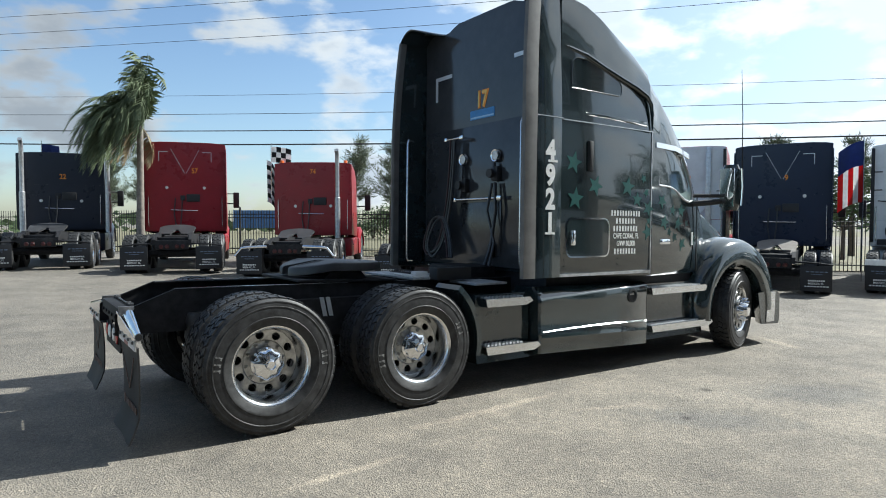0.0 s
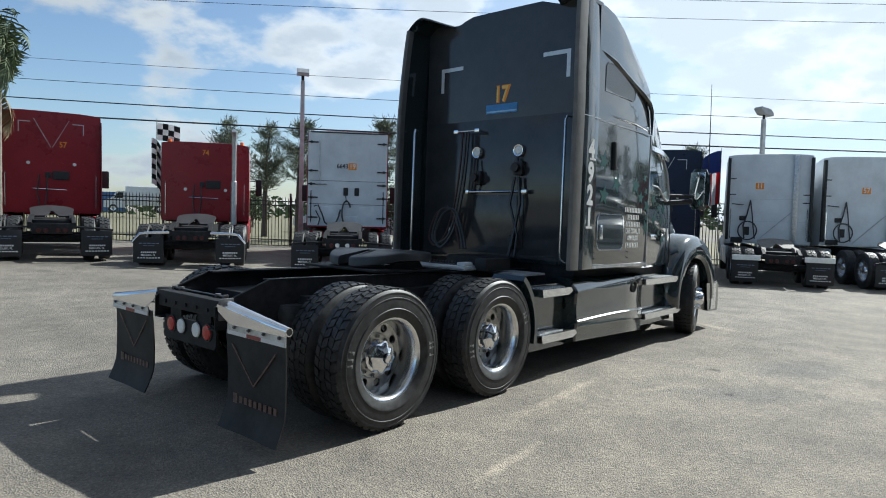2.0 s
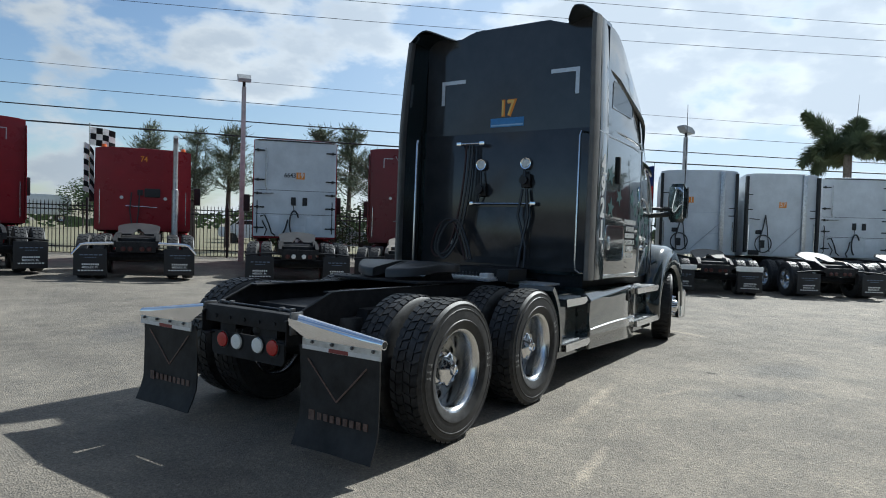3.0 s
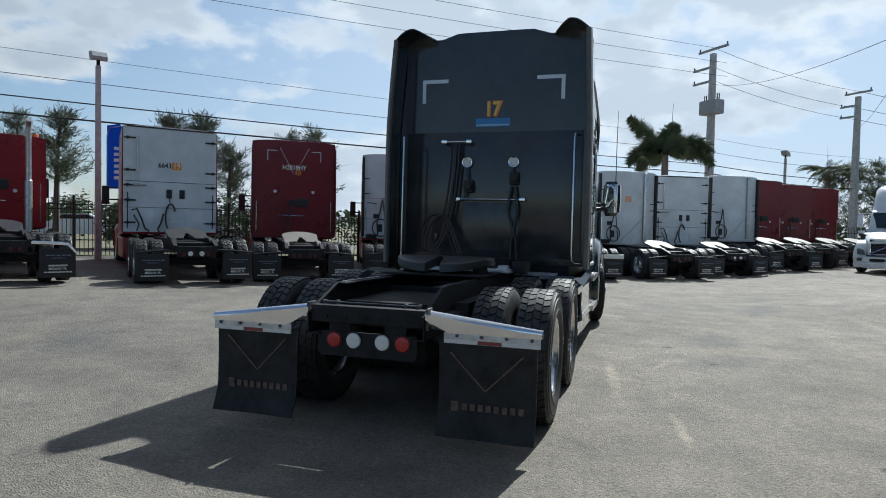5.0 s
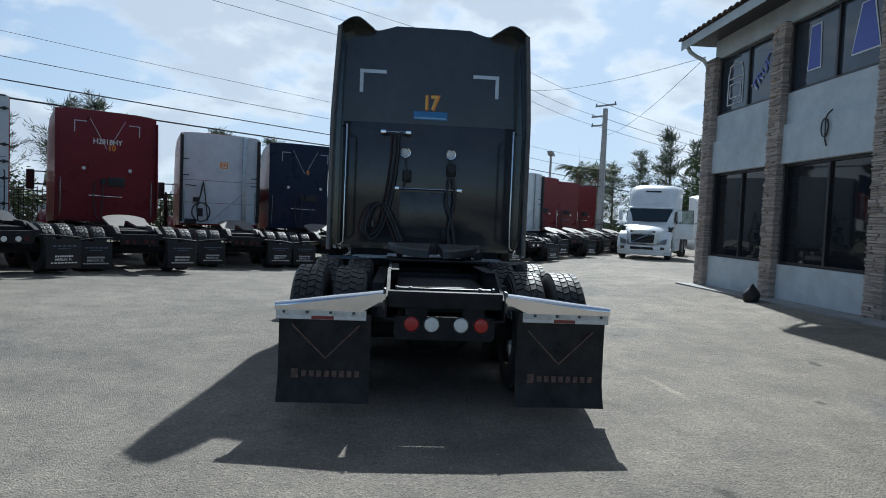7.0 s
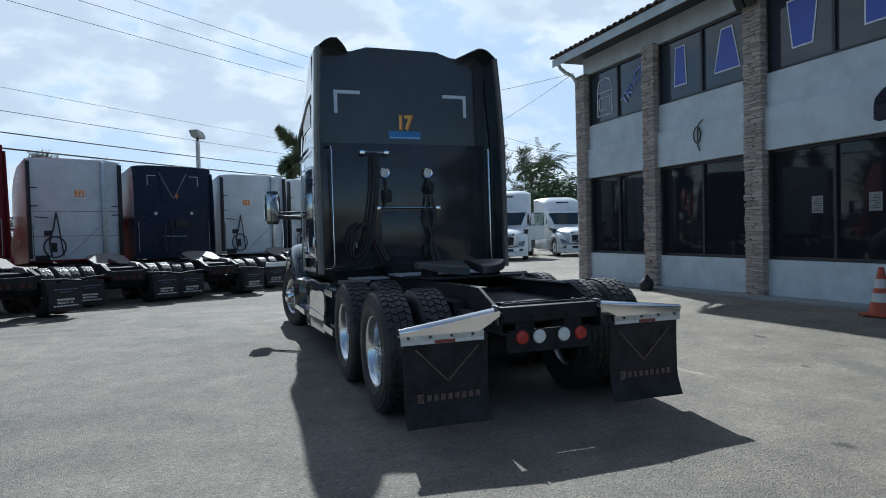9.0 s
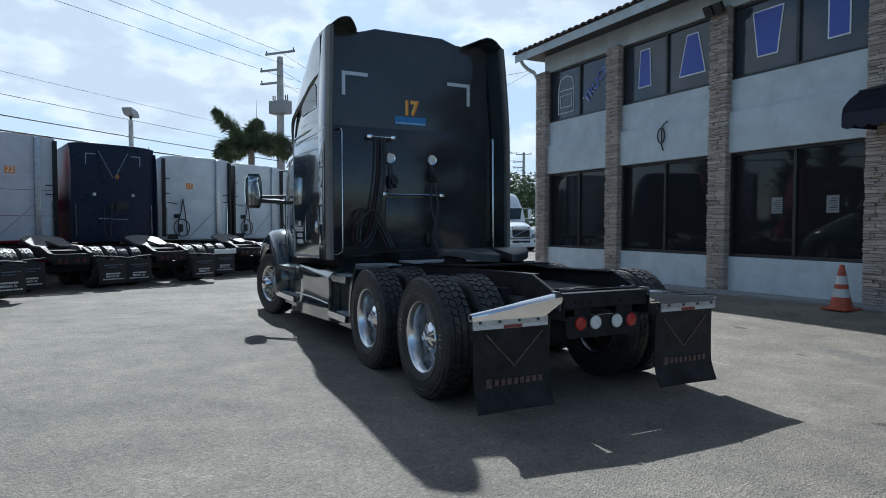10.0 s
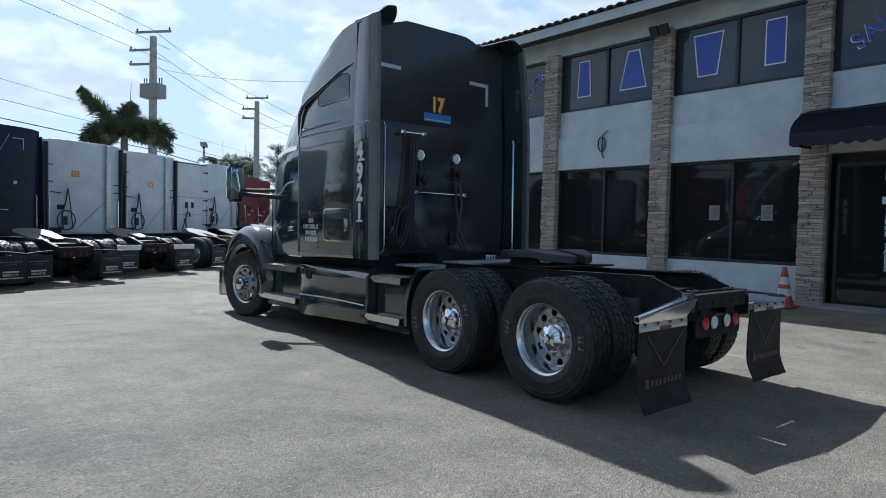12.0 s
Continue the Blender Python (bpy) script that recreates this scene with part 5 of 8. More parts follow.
    def sec(xx, w, zb, zs, zt):
        h = [(xx, w - 0.02, zb), (xx, w, zb + 0.05), (xx, w + 0.005, zb + 0.5 * (zs - zb)), (xx, w - 0.01, zs)]
        for f in (0.985, 0.95, 0.85, 0.6, 0.3, 0.0):
            h.append((xx, w * f, zs + (zt - zs) * (1 - f ** 6)))
        return h + [(a, -b, c) for a, b, c in h[-2::-1]]
    st = [(setb, W, 1.05, roof - 0.06, roof), (setb + 0.06, W, 1.05, roof - 0.06, roof + 0.01), (setb + 0.9, W, 1.0, roof - 0.22, roof - 0.02), (setb + 1.4, W - 0.02, 0.98, roof - 0.5, roof - 0.22),
          (setb + 1.8, W - 0.06, 0.96, roof - 0.85, roof - 0.6), (setb + 2.15, W - 0.12, 0.95, min(2.5, roof - 1.1), min(2.75, roof - 0.9)), (setb + 2.55, W - 0.2, 0.95, 1.85, 2.0), (setb + 3.3, W - 0.28, 0.95, 1.5, 1.75), (setb + 3.9, W - 0.42, 0.95, 1.2, 1.42)]
    rws = loft(bm, [sec(*q) for q in st])
    bm.faces.new(rws[0][::-1])
    bm.faces.new(rws[-1])
    sh = part("cab_shell", bm, body, T)
    bm = nb()
    bp = [(-W + 0.03, 1.1), (W - 0.03, 1.1)] + [(yy, roof - 0.07 + 0.06 * (1 - abs(yy / W) ** 6)) for yy in [W - 0.03 - (2 * W - 0.06) * k / 12 for k in range(13)]]
    prism(bm, bp, setb - 0.025, setb + 0.01, "x")
    bevel_all(bm, 0.008, 1)
    bk = part("back_wall", bm, back, T)
    xb = setb - 0.026
    for zz in (1.75, 2.45):
        bm = nb()
        box(bm, xb - 0.004, xb + 0.002, -W + 0.08, W - 0.08, zz, zz + 0.012)
        part("seam", bm, M_TRIM if clips else body, bk)
    for s in (1, -1):
        bm = nb()
        tube(bm, [(xb, s * 1.08, 1.2), (xb - 0.06, s * 1.08, 1.25), (xb - 0.06, s * 1.08, 2.1), (xb, s * 1.08, 2.15)], 0.014, 6)
        part("grab_rail", bm, M_ALU if not clips else M_TRIM, bk)
        bm = nb()
        box(bm, setb + 2.1, setb + 2.7, min(s * 0.7, s * 1.19), max(s * 0.7, s * 1.19), 0.35, 0.9, 0.06)
        box(bm, setb + 0.3, setb + 2.0, min(s * 0.7, s * 1.17), max(s * 0.7, s * 1.17), 0.35, 0.95, 0.08)
        part("side_skirt", bm, body, T)
        bm = nb()
        prs = [(setb + 3.05 + 0.62 * math.cos(radians(a)), 0.5 + 0.62 * math.sin(radians(a))) for a in range(175, -1, -12)]
        pro = [(setb + 3.05 + 0.78 * math.cos(radians(a)), 0.5 + 0.78 * math.sin(radians(a))) for a in range(175, -1, -12)]
        loft(bm, [[(p, s * 0.75, q), (p, s * 1.2, q), (p2, s * 1.12, q2), (p2, s * 0.75, q2)] for (p, q), (p2, q2) in zip(prs, pro)], close=True)
        part("front_fender", bm, body, T)
        bm = nb()
        prism(bm, [(setb + 1.55, 1.9), (setb + 1.55, 2.4), (setb + 1.95, 2.35), (setb + 2.3, 1.95)], s * (W - 0.04), s * (W - 0.075))
        part("door_window", bm, M_GLASS, T, smooth=False)
        if mirror:
            bm = nb()
            tube(bm, [(setb + 2.2, s * 1.05, 2.0), (setb + 2.35, s * 1.42, 2.0)], 0.025, 6)
            tube(bm, [(setb + 2.2, s * 1.05, 2.35), (setb + 2.35, s * 1.42, 2.35)], 0.02, 6)
            box(bm, setb + 2.28, setb + 2.42, s * 1.47 - 0.10, s * 1.47 + 0.10, 1.85, 2.4, 0.035)
            part("mirror", bm, M_TRIM, T, "tall black door mirror")
    if vees:
        for s in (1, -1):
            bm = nb()
            secs = []
            for k in range(8):
                f = k / 7
                z = 1.15 + (roof - 1.35) * f
                dp = 0.20 - 0.10 * f ** 3 + 0.012 * math.sin(f * 9 + seed)
                secs.append([(setb + 0.03, s * (W + 0.004), z), (setb - dp, s * (W + 0.012), z), (setb - dp, s * (W - 0.012), z), (setb + 0.03, s * (W - 0.016), z)])
            loft(bm, secs, close=True)
            part("side_extender", bm, body, T)
            bm = nb()
            tube(bm, [(xb - 0.004, s * 0.42, roof - 0.22), (xb - 0.004, s * 0.02 - 0.0, roof - 0.98)], 0.006, 5)
            part("print_line", bm, M_TAPE, bk)
            bm = nb()
            prism(bm, [(s * 0.78, roof - 0.30), (s * 0.50, roof - 0.30), (s * 0.50, roof - 0.32), (s * 0.76, roof - 0.32), (s * 0.76, roof - 0.60), (s * 0.78, roof - 0.60)], xb - 0.006, xb - 0.003, "x")
            part("corner_mark", bm, M_TAPE, bk)
    if clips:
        for s in (1, -1):
            for zz in (1.35, 1.95, 2.35, 2.75, roof - 0.35):
                bm = nb()
                box(bm, xb - 0.03, xb, min(s * 0.88, s * 1.17), max(s * 0.88, s * 1.17), zz - 0.02, zz + 0.02, 0.008)
                box(bm, xb - 0.045, xb, s * 1.08 - 0.03, s * 1.08 + 0.03, zz - 0.04, zz + 0.04, 0.01)
                part("fairing_clip", bm, M_TRIM, bk)
        for y0, y1, z0, z1 in ((0.45, 0.80, 1.18, 1.68), (-0.80, -0.35, 1.18, 1.68), (-0.30, 0.40, 1.18, 1.40)):
            bm = nb()
            box(bm, xb - 0.010, xb + 0.004, y0, y1, z0, z1, 0.007)
            part("pressed_panel", bm, back, bk)
        bm = nb()
        tube(bm, [(xb - 0.045, 0.84, roof - 0.28), (xb - 0.05, 0.84, 2.55), (xb - 0.04, 0.80, 2.45)], 0.022, 8)
        tube(bm, [(xb - 0.03, 0.95, 2.36), (xb - 0.05, 0.62, 2.36)], 0.026, 8)
        part("vertical_pipe", bm, M_ALUD, bk, "thin pale vertical pipe")
        bm = nb()
        box(bm, xb - 0.02, xb + 0.02, -W + 0.10, W - 0.10, roof - 0.065, roof - 0.03, 0.008)
        part("roof_seal", bm, M_TRIM, bk)
        for yy in (0.05, -0.28):
            bm = nb()
            box(bm, xb - 0.03, xb, yy - 0.07, yy + 0.07, 2.02, 2.26, 0.015)
            part("vent", bm, M_TRIM, bk)
        bm = nb()
        arc = [(xb - 0.08, 0.02 + 0.13 * math.cos(radians(a)), 1.50 + 0.36 * math.sin(radians(a))) for a in range(-75, 165, 12)]
        tube(bm, arc, 0.026, 6)
        tube(bm, [(xb - 0.07, 0.20, 1.60), (xb - 0.09, 0.26, 1.35), (xb - 0.08, 0.34, 1.18), (xb - 0.12, 0.30, 1.06)], 0.024, 6)
        tube(bm, [(xb - 0.06, 0.98, 1.68), (xb - 0.1, 0.86, 1.72), (xb - 0.1, 0.74, 1.45), (xb - 0.08, 0.66, 1.2), (xb - 0.06, 0.55, 1.12)], 0.022, 6)
        tube(bm, [(xb - 0.05, 0.93, 1.55), (xb - 0.1, 0.80, 1.30), (xb - 0.08, 0.86, 1.12)], 0.018, 6)
        tube(bm, [(xb - 0.05, 0.05, 2.02), (xb - 0.05, 0.03, 1.86)], 0.012, 6)
        part("air_hose", bm, M_HOSE, bk)
    elif tarp:
        for s in (1, -1):
            bm = nb()
            box(bm, xb - 0.13, xb + 0.02, min(s * 1.13, s * 1.215), max(s * 1.13, s * 1.215), 1.16, roof - 0.12, 0.015)
            part("side_extender", bm, M_TRIM, bk, "black rubber side strip")
        bm = nb()
        tube(bm, [(xb - 0.06, 0.32, 1.12), (xb - 0.06, -0.68, 2.10)], 0.013, 6)
        box(bm, xb - 0.10, xb, -0.80, -0.66, 1.15, roof - 0.05, 0.02)
        part("vertical_post", bm, M_ALUD, bk, "pale vertical post and strut")
        bm = nb()
        arc = [(xb - 0.07, 0.58 + 0.27 * math.cos(radians(a)), 1.46 + 0.29 * math.sin(radians(a))) for a in range(0, 361, 15)]
        tube(bm, arc, 0.02, 6)
        tube(bm, [(xb - 0.05, 0.52, 2.42), (xb - 0.07, 0.60, 2.0), (xb - 0.06, 0.70, 1.62), (xb - 0.05, 0.66, 1.2)], 0.022, 6)
        tube(bm, [(xb - 0.05, 0.52, 2.42), (xb - 0.06, 0.46, 2.0), (xb - 0.06, 0.42, 1.62), (xb - 0.05, 0.36, 1.2)], 0.018, 6)
        tube(bm, [(xb - 0.05, 1.05, 2.30), (xb - 0.05, 0.72, 2.27)], 0.016, 6)
        part("air_hose", bm, M_HOSE, bk)
        for y0, y1, z0, z1 in ((0.52, 0.68, 1.32, 1.58), (0.62, 0.82, 1.78, 1.92), (0.70, 1.05, 1.08, 1.24)):
            bm = nb()
            box(bm, xb - 0.05, xb, y0, y1, z0, z1, 0.015)
            part("connector_box", bm, M_TRIM, bk)
        for yy, zz in ((-0.95, 2.35), (0.95, 2.6), (0.95, 3.1), (-0.95, 2.6)):
            bm = nb()
            box(bm, xb - 0.03, xb, min(yy, yy * 1.25), max(yy, yy * 1.25), zz - 0.015, zz + 0.015, 0.005)
            part("fairing_clip", bm, M_TRIM, bk)
    else:
        bm = nb()
        box(bm, xb - 0.05, xb, -0.42, -0.02, 1.98, 2.22, 0.02)
        box(bm, xb - 0.04, xb, 0.02, 0.16, 2.02, 2.18, 0.02)
        part("connector_box", bm, M_TRIM, bk)
        bm = nb()
        tube(bm, [(xb - 0.05, 0.45, 1.72), (xb - 0.05, -0.35, 1.70)], 0.012, 6)
        part("hose_bar", bm, M_CHROME, bk)
        for yy in (0.55, -0.55):
            bm = nb()
            lathe(bm, [(0.001, -0.03), (0.045, -0.028), (0.05, 0.0)], 12, "x")
            part("work_lamp", bm, M_WHITEL, bk, at=pose(xb, yy, 2.42 if vees else 1.95))
        bm = nb()
        tube(bm, [(xb - 0.05, 0.3, 2.1), (xb - 0.08, 0.34, 1.6), (xb - 0.1, 0.28, 1.2), (xb - 0.3, 0.2, 1.08)], 0.018, 6)
        tube(bm, [(xb - 0.05, 0.1, 2.1), (xb - 0.08, 0.12, 1.6), (xb - 0.1, 0.16, 1.2), (xb - 0.3, 0.1, 1.08)], 0.018, 6)
        part("air_hose", bm, M_HOSE, bk)
    for yy in stacks:
        bm = nb()
        tube(bm, [(setb - 0.28, yy, 0.95), (setb - 0.28, yy, 2.2), (setb - 0.28, yy, 2.22), (setb - 0.28, yy, roof + 0.12), (setb - 0.33, yy, roof + 0.26), (setb - 0.42, yy, roof + 0.34)], [0.085, 0.085, 0.065, 0.065, 0.065, 0.065], 14)
        part("exhaust_stack", bm, M_ALUD, T, "tall dull chrome exhaust stack")
    if number:
        if back is P_WHITE:
            bm = nb()
            box(bm, xb - 0.004, xb + 0.001, at[0] - 0.12, at[0] + 0.12, roof - at[1] - 0.10, roof - at[1] + 0.10)
            part("lot_sticker", bm, M_ORANGE, bk, "orange lot sticker", smooth=False)
        lettering("lot_number", number, 0.22, M_WHITE if back is P_WHITE else M_ORANGE, bk, pose(xb - 0.007, at[0], roof - at[1], 90, 0, -90), sx=0.85, depth=0.002, bold=0.014)
    if amber:
        for yy in (1.0, -1.0):
            bm = nb()
            lathe(bm, [(0.06, 0.0), (0.06, 0.10), (0.05, 0.13), (0.001, 0.135)], 14, "z")
            part("beacon", bm, M_AMBER, T, "amber roof beacon", at=pose(setb + 0.15, yy, roof - 0.06))
    if strip:
        for s in (1, -1):
            bm = nb()
            box(bm, -0.03, -0.008, min(s * 0.52, s * 1.22), max(s * 0.52, s * 1.22), 0.70, 0.84, 0.008)
            part("flap_strip", bm, M_WHITE, T, "white strip above the mud flap")
    if code:
        lettering("unit_code", code, 0.19, M_WHITE if body is not P_WHITE and back is not P_WHITE else M_TRIM, bk, pose(xb - 0.004, 0.16 if len(code) < 5 else 0.0, roof - (1.05 if len(code) < 5 else 0.80), 90, 0, -90), sx=0.9, depth=0.002)
    return T


row_truck(0.45, 19.45, 77.6, P_DARKN, roof=3.45, setb=3.8, label="dark navy sleeper truck with twin exhaust stacks, parked by the fence", number="22", at=(-0.05, 0.75), stacks=(1.0, -1.32), seed=1, chrome=False, plate=False)
row_truck(3.27, 17.22, 72.3, P_RED, roof=3.85, setb=4.1, label="bright red high roof sleeper truck with reflective lines", number="57", vees=True, seed=2, at=(-0.27, 0.9), plate=False)
row_truck(5.57, 15.40, 56.4, P_RED, roof=3.32, setb=4.0, label="red mid roof sleeper truck with one tall exhaust stack", number="74", stacks=(-0.80,), chrome=True, seed=3, at=(0.0, 0.30), amber=True, plate=False)
row_truck(8.27, 13.14, 48.0, P_RED, back=P_WHITE, roof=3.95, setb=4.0, label="white backed high roof sleeper truck with black fairing clips", number="19", at=(-0.14, 1.05), code="6643", clips=True, seed=4, plate=False)
row_truck(10.35, 11.62, 35.0, P_DRED, roof=3.93, setb=3.6, label="dark red high roof sleeper truck with pale coupling plate", number="10", code="H2818HY", vees=True, seed=5, at=(-0.1, 0.95))
row_truck(13.22, 9.98, 26.3, P_RED, back=P_WHITE, roof=3.94, setb=3.88, label="white backed sleeper truck with vertical post and hoses", number="22", tarp=True, seed=6, at=(-0.1, 0.97))
row_truck(14.61, 7.80, 24.7, P_NAVY, roof=3.88, setb=3.31, label="dark blue high roof sleeper truck", number="9", vees=True, seed=7, at=(-0.1, 0.95))
row_truck(16.80, 5.42, 20.5, P_SILVER, back=P_WHITE, roof=3.87, setb=3.55, label="pale grey sleeper truck with post and looped hose", number="11", tarp=True, strip=True, seed=8, at=(0.27, 1.0))
row_truck(18.55, 2.45, 31, P_WHITE, roof=3.83, setb=3.68, label="white sleeper truck with dark equipment box", number="57", tarp=True, seed=9)
row_truck(21.1, 0.45, 30, P_WHITE, roof=3.85, setb=3.6, label="white sleeper truck with small side vents", clips=True, seed=10)
row_truck(23.2, -1.8, 32, P_WHITE, roof=3.85, setb=3.6, label="white sleeper truck with aluminium post", tarp=True, seed=11)
row_truck(25.9, -3.4, 34, P_DRED, roof=3.85, setb=3.6, label="dull red sleeper truck far along the row", seed=12)
row_truck(28.4, -5.2, 34, P_DRED, roof=3.8, setb=3.6, label="dull red sleeper truck far along the row", seed=13)
row_truck(30.9, -7.0, 34, P_DRED, roof=3.8, setb=3.6, label="dull red sleeper truck far along the row", seed=14)

# ---- building ----
M_STUCCO = mat("grey_blue_stucco", (0.56, 0.62, 0.65), 0.85, 0, 0.08, 2.5, 0.15, 60)
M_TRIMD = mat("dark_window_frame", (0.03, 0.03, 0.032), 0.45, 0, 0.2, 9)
M_STONE = mat("stacked_ledgestone", (0.45, 0.385, 0.335), 0.85, 0, 0.22, 9, 0.4, 40, spread=0.28)
M_MORTAR = mat("dark_mortar", (0.20, 0.18, 0.16), 0.9, 0, 0.2, 9)
# upper panes get a greyer base colour in place of the glare on them
M_WINUP = mat("glare_grey_glass", (0.055, 0.066, 0.085), 0.05, 0.0, 0.15, 0.8, spec=0.6)
M_WIN = mat("dark_mirror_glass", (0.016, 0.018, 0.021), 0.03, 0.0, 0, spec=0.4)
M_TILE = mat("brown_roof_tile", (0.14, 0.11, 0.10), 0.8, 0, 0.3, 8, 0.3, 40, spread=0.3)
M_CONC = mat("grey_concrete_walk", (0.30, 0.30, 0.29), 0.85, 0, 0.18, 1.4, 0.25, 50)
M_LETTER = mat("blue_letter", (0.06, 0.10, 0.45), 0.4, 0, 0.05, 9)
M_LETTERW = mat("white_letter_edge", (0.8, 0.82, 0.85), 0.4, 0, 0.03, 9)
# paper greyed in its colour, imitating the dimming by tinted glass
M_PAPER = mat("paper_notice", (0.24, 0.25, 0.25), 0.7, 0, 0.05, 9)
M_AWN = mat("navy_awning_cloth", (0.012, 0.012, 0.03), 0.75, 0, 0.25, 6, 0.2, 90)
COLS = (11.62, 8.67, 5.57, 2.48, -0.52, -3.5, -6.5, -9.5)
WY = -1.85
bm = nb()
loft(bm, [[(x, -1.30, ground_z(x, -1.3) + 0.018), (x, -1.30, -0.5), (x, -1.95, -0.5), (x, -1.95, ground_z(x, -1.95) + 0.022)] for x in [-10 + 0.5 * k for k in range(45)]], close=True)
tagged(part("walkway", bm, M_CONC, smooth=False), "grey concrete walk along the shopfront", "pavement", kind="structure")
BW = thing("wall_south", "grey blue stucco two storey shopfront wall", "wall", kind="structure")
bands = [(0.05, 0.82, WY + 0.02), (2.87, 3.66, WY + 0.06), (3.66, 4.30, WY), (5.72, 6.3, WY + 0.02)]
for a, b in zip(COLS, COLS[1:]):
    for z0, z1, yf in bands:
        if z0 < 1 and b < 0 < a:
            continue
        bm = nb()
        box(bm, b, a, yf - 0.22, yf, z0, z1, 0.006)
        part("wall_panel", bm, M_STUCCO, BW, smooth=False)
bm = nb()
box(bm, -10, 11.75, -9.5, -9.3, 0, 6.3)
box(bm, 11.55, 11.75, -9.3, -2.07, 0, 6.3)
box(bm, -10, -9.8, -9.3, -2.07, 0, 6.3)
part("side_wall", bm, M_STUCCO, BW, smooth=False)
bm = nb()
box(bm, -9.8, 11.55, -9.3, -2.1, 2.95, 3.2)
tagged(part("ceiling", bm, M_STUCCO, smooth=False), "plain floor slab between the storeys", "ceiling", kind="structure")
bm = nb()
box(bm, -9.8, 11.55, -6.2, -6.0, 0.05, 6.2)
tagged(part("wall_inner", bm, mat("dim_interior", (0.12, 0.12, 0.12), 0.9, 0, 0.1, 2), smooth=False), "dim interior partition wall", "wall", kind="structure")
wi = 0
for a, b in zip(COLS[:4], COLS[1:5]):
    for (z0, z1) in ((0.82, 2.87), (4.30, 5.72)):
        x0, x1 = b + 0.22, a - 0.22
        if z0 < 1 and b < 0:
            continue
        wi += 1
        win = thing("window_%d" % wi, "dark mirrored shop window in a black frame" if z0 < 1 else "dark mirrored upper window in a black frame", "window", kind="structure")
        for nm, q in (("frame_bar", (x0 - 0.24, x1 + 0.24, z0, z0 + 0.06)), ("frame_bar", (x0 - 0.24, x1 + 0.24, z1 - 0.06, z1)), ("frame_bar", ((x0 + x1) / 2 - 0.03, (x0 + x1) / 2 + 0.03, z0 + 0.06, z1 - 0.06)), ("frame_bar", (x0 - 0.06, x0, z0 + 0.06, z1 - 0.06)), ("frame_bar", (x1, x1 + 0.06, z0 + 0.06, z1 - 0.06))):
            bm = nb()
            box(bm, q[0], q[1], WY - 0.14, WY - 0.05, q[2], q[3], 0.006)
            part(nm, bm, M_TRIMD, win, smooth=False)
        for u0, u1 in ((x0, (x0 + x1) / 2 - 0.03), ((x0 + x1) / 2 + 0.03, x1)):
            bm = nb()
            box(bm, u0, u1, WY - 0.11, WY - 0.10, z0 + 0.06, z1 - 0.06)
            part("pane", bm, M_WIN if z0 < 1 else M_WINUP, win, smooth=False)
        # added solid dark box closes the opening behind the opaque panes
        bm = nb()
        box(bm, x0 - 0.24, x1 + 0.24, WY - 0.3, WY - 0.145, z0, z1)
        part("dark_backing", bm, M_TRIMD, win, smooth=False)
# roof with overhanging eave
EY, EX, EZ = -1.15, 12.1, 6.2
bm = nb()
prism(bm, [(-9.9, 6.45), (-5.5, 6.9), (EY, EZ + 0.06), (EY, EZ - 0.02), (-1.75, EZ - 0.02), (-9.9, 6.2)], -10.6, EX, "x")
tagged(part("roof", bm, M_TRIMD, smooth=False), "low pitched roof with a deep eave", "roof", kind="structure")
bm = nb()
box(bm, -10.6, EX, EY, EY + 0.02, EZ - 0.16, EZ + 0.05)
tagged(part("trim", bm, M_STUCCO, smooth=False), "pale painted fascia board", "trim", kind="structure")
# stone faced columns, each stone a piece
stone_meshes = []
srng = random.Random(11)
for k in range(6):
    bm = nb()
    bmesh.ops.create_cube(bm, size=1)
    for v in bm.verts:
        v.co += Vector((srng.uniform(-0.04, 0.04), srng.uniform(-0.06, 0.06), srng.uniform(-0.08, 0.08)))
    bmesh.ops.bevel(bm, geom=bm.edges[:], offset=0.05, segments=1, affect="EDGES")
    me = bpy.data.meshes.new("stone")
    bm.to_mesh(me)
    bm.free()
    me.materials.append(M_STONE)
    stone_meshes.append(me)
CW, CF = 0.44, -1.71


def stone(parent, cx, cy, cz, sx, sy, sz):
    o = new("stone", srng.choice(stone_meshes))
    o.parent = parent
    o.matrix_basis = Matrix.LocRotScale((cx, cy, cz), None, (sx, sy, sz))


for ci, cx in enumerate(COLS[:5]):
    C = thing("column", "column faced with stacked brown ledgestone", "column", kind="structure")
    bm = nb()
    box(bm, cx - CW / 2 + 0.03, cx + CW / 2 - 0.03, WY - 0.2, CF - 0.03, 0.0, 5.75)
    part("core", bm, M_MORTAR, C, smooth=False)
    z = 0.04
    while z < 5.70:
        h = srng.choice((0.026, 0.034, 0.042, 0.05, 0.062))
        cut = srng.uniform(0.10, CW - 0.10)
        for u0, u1 in ((0, cut), (cut, CW)):
            out = srng.uniform(0, 0.035)
            stone(C, cx - CW / 2 + (u0 + u1) / 2, CF - 0.075 + out, z + h / 2, u1 - u0 - 0.003, 0.15, h - 0.003)
        z += h
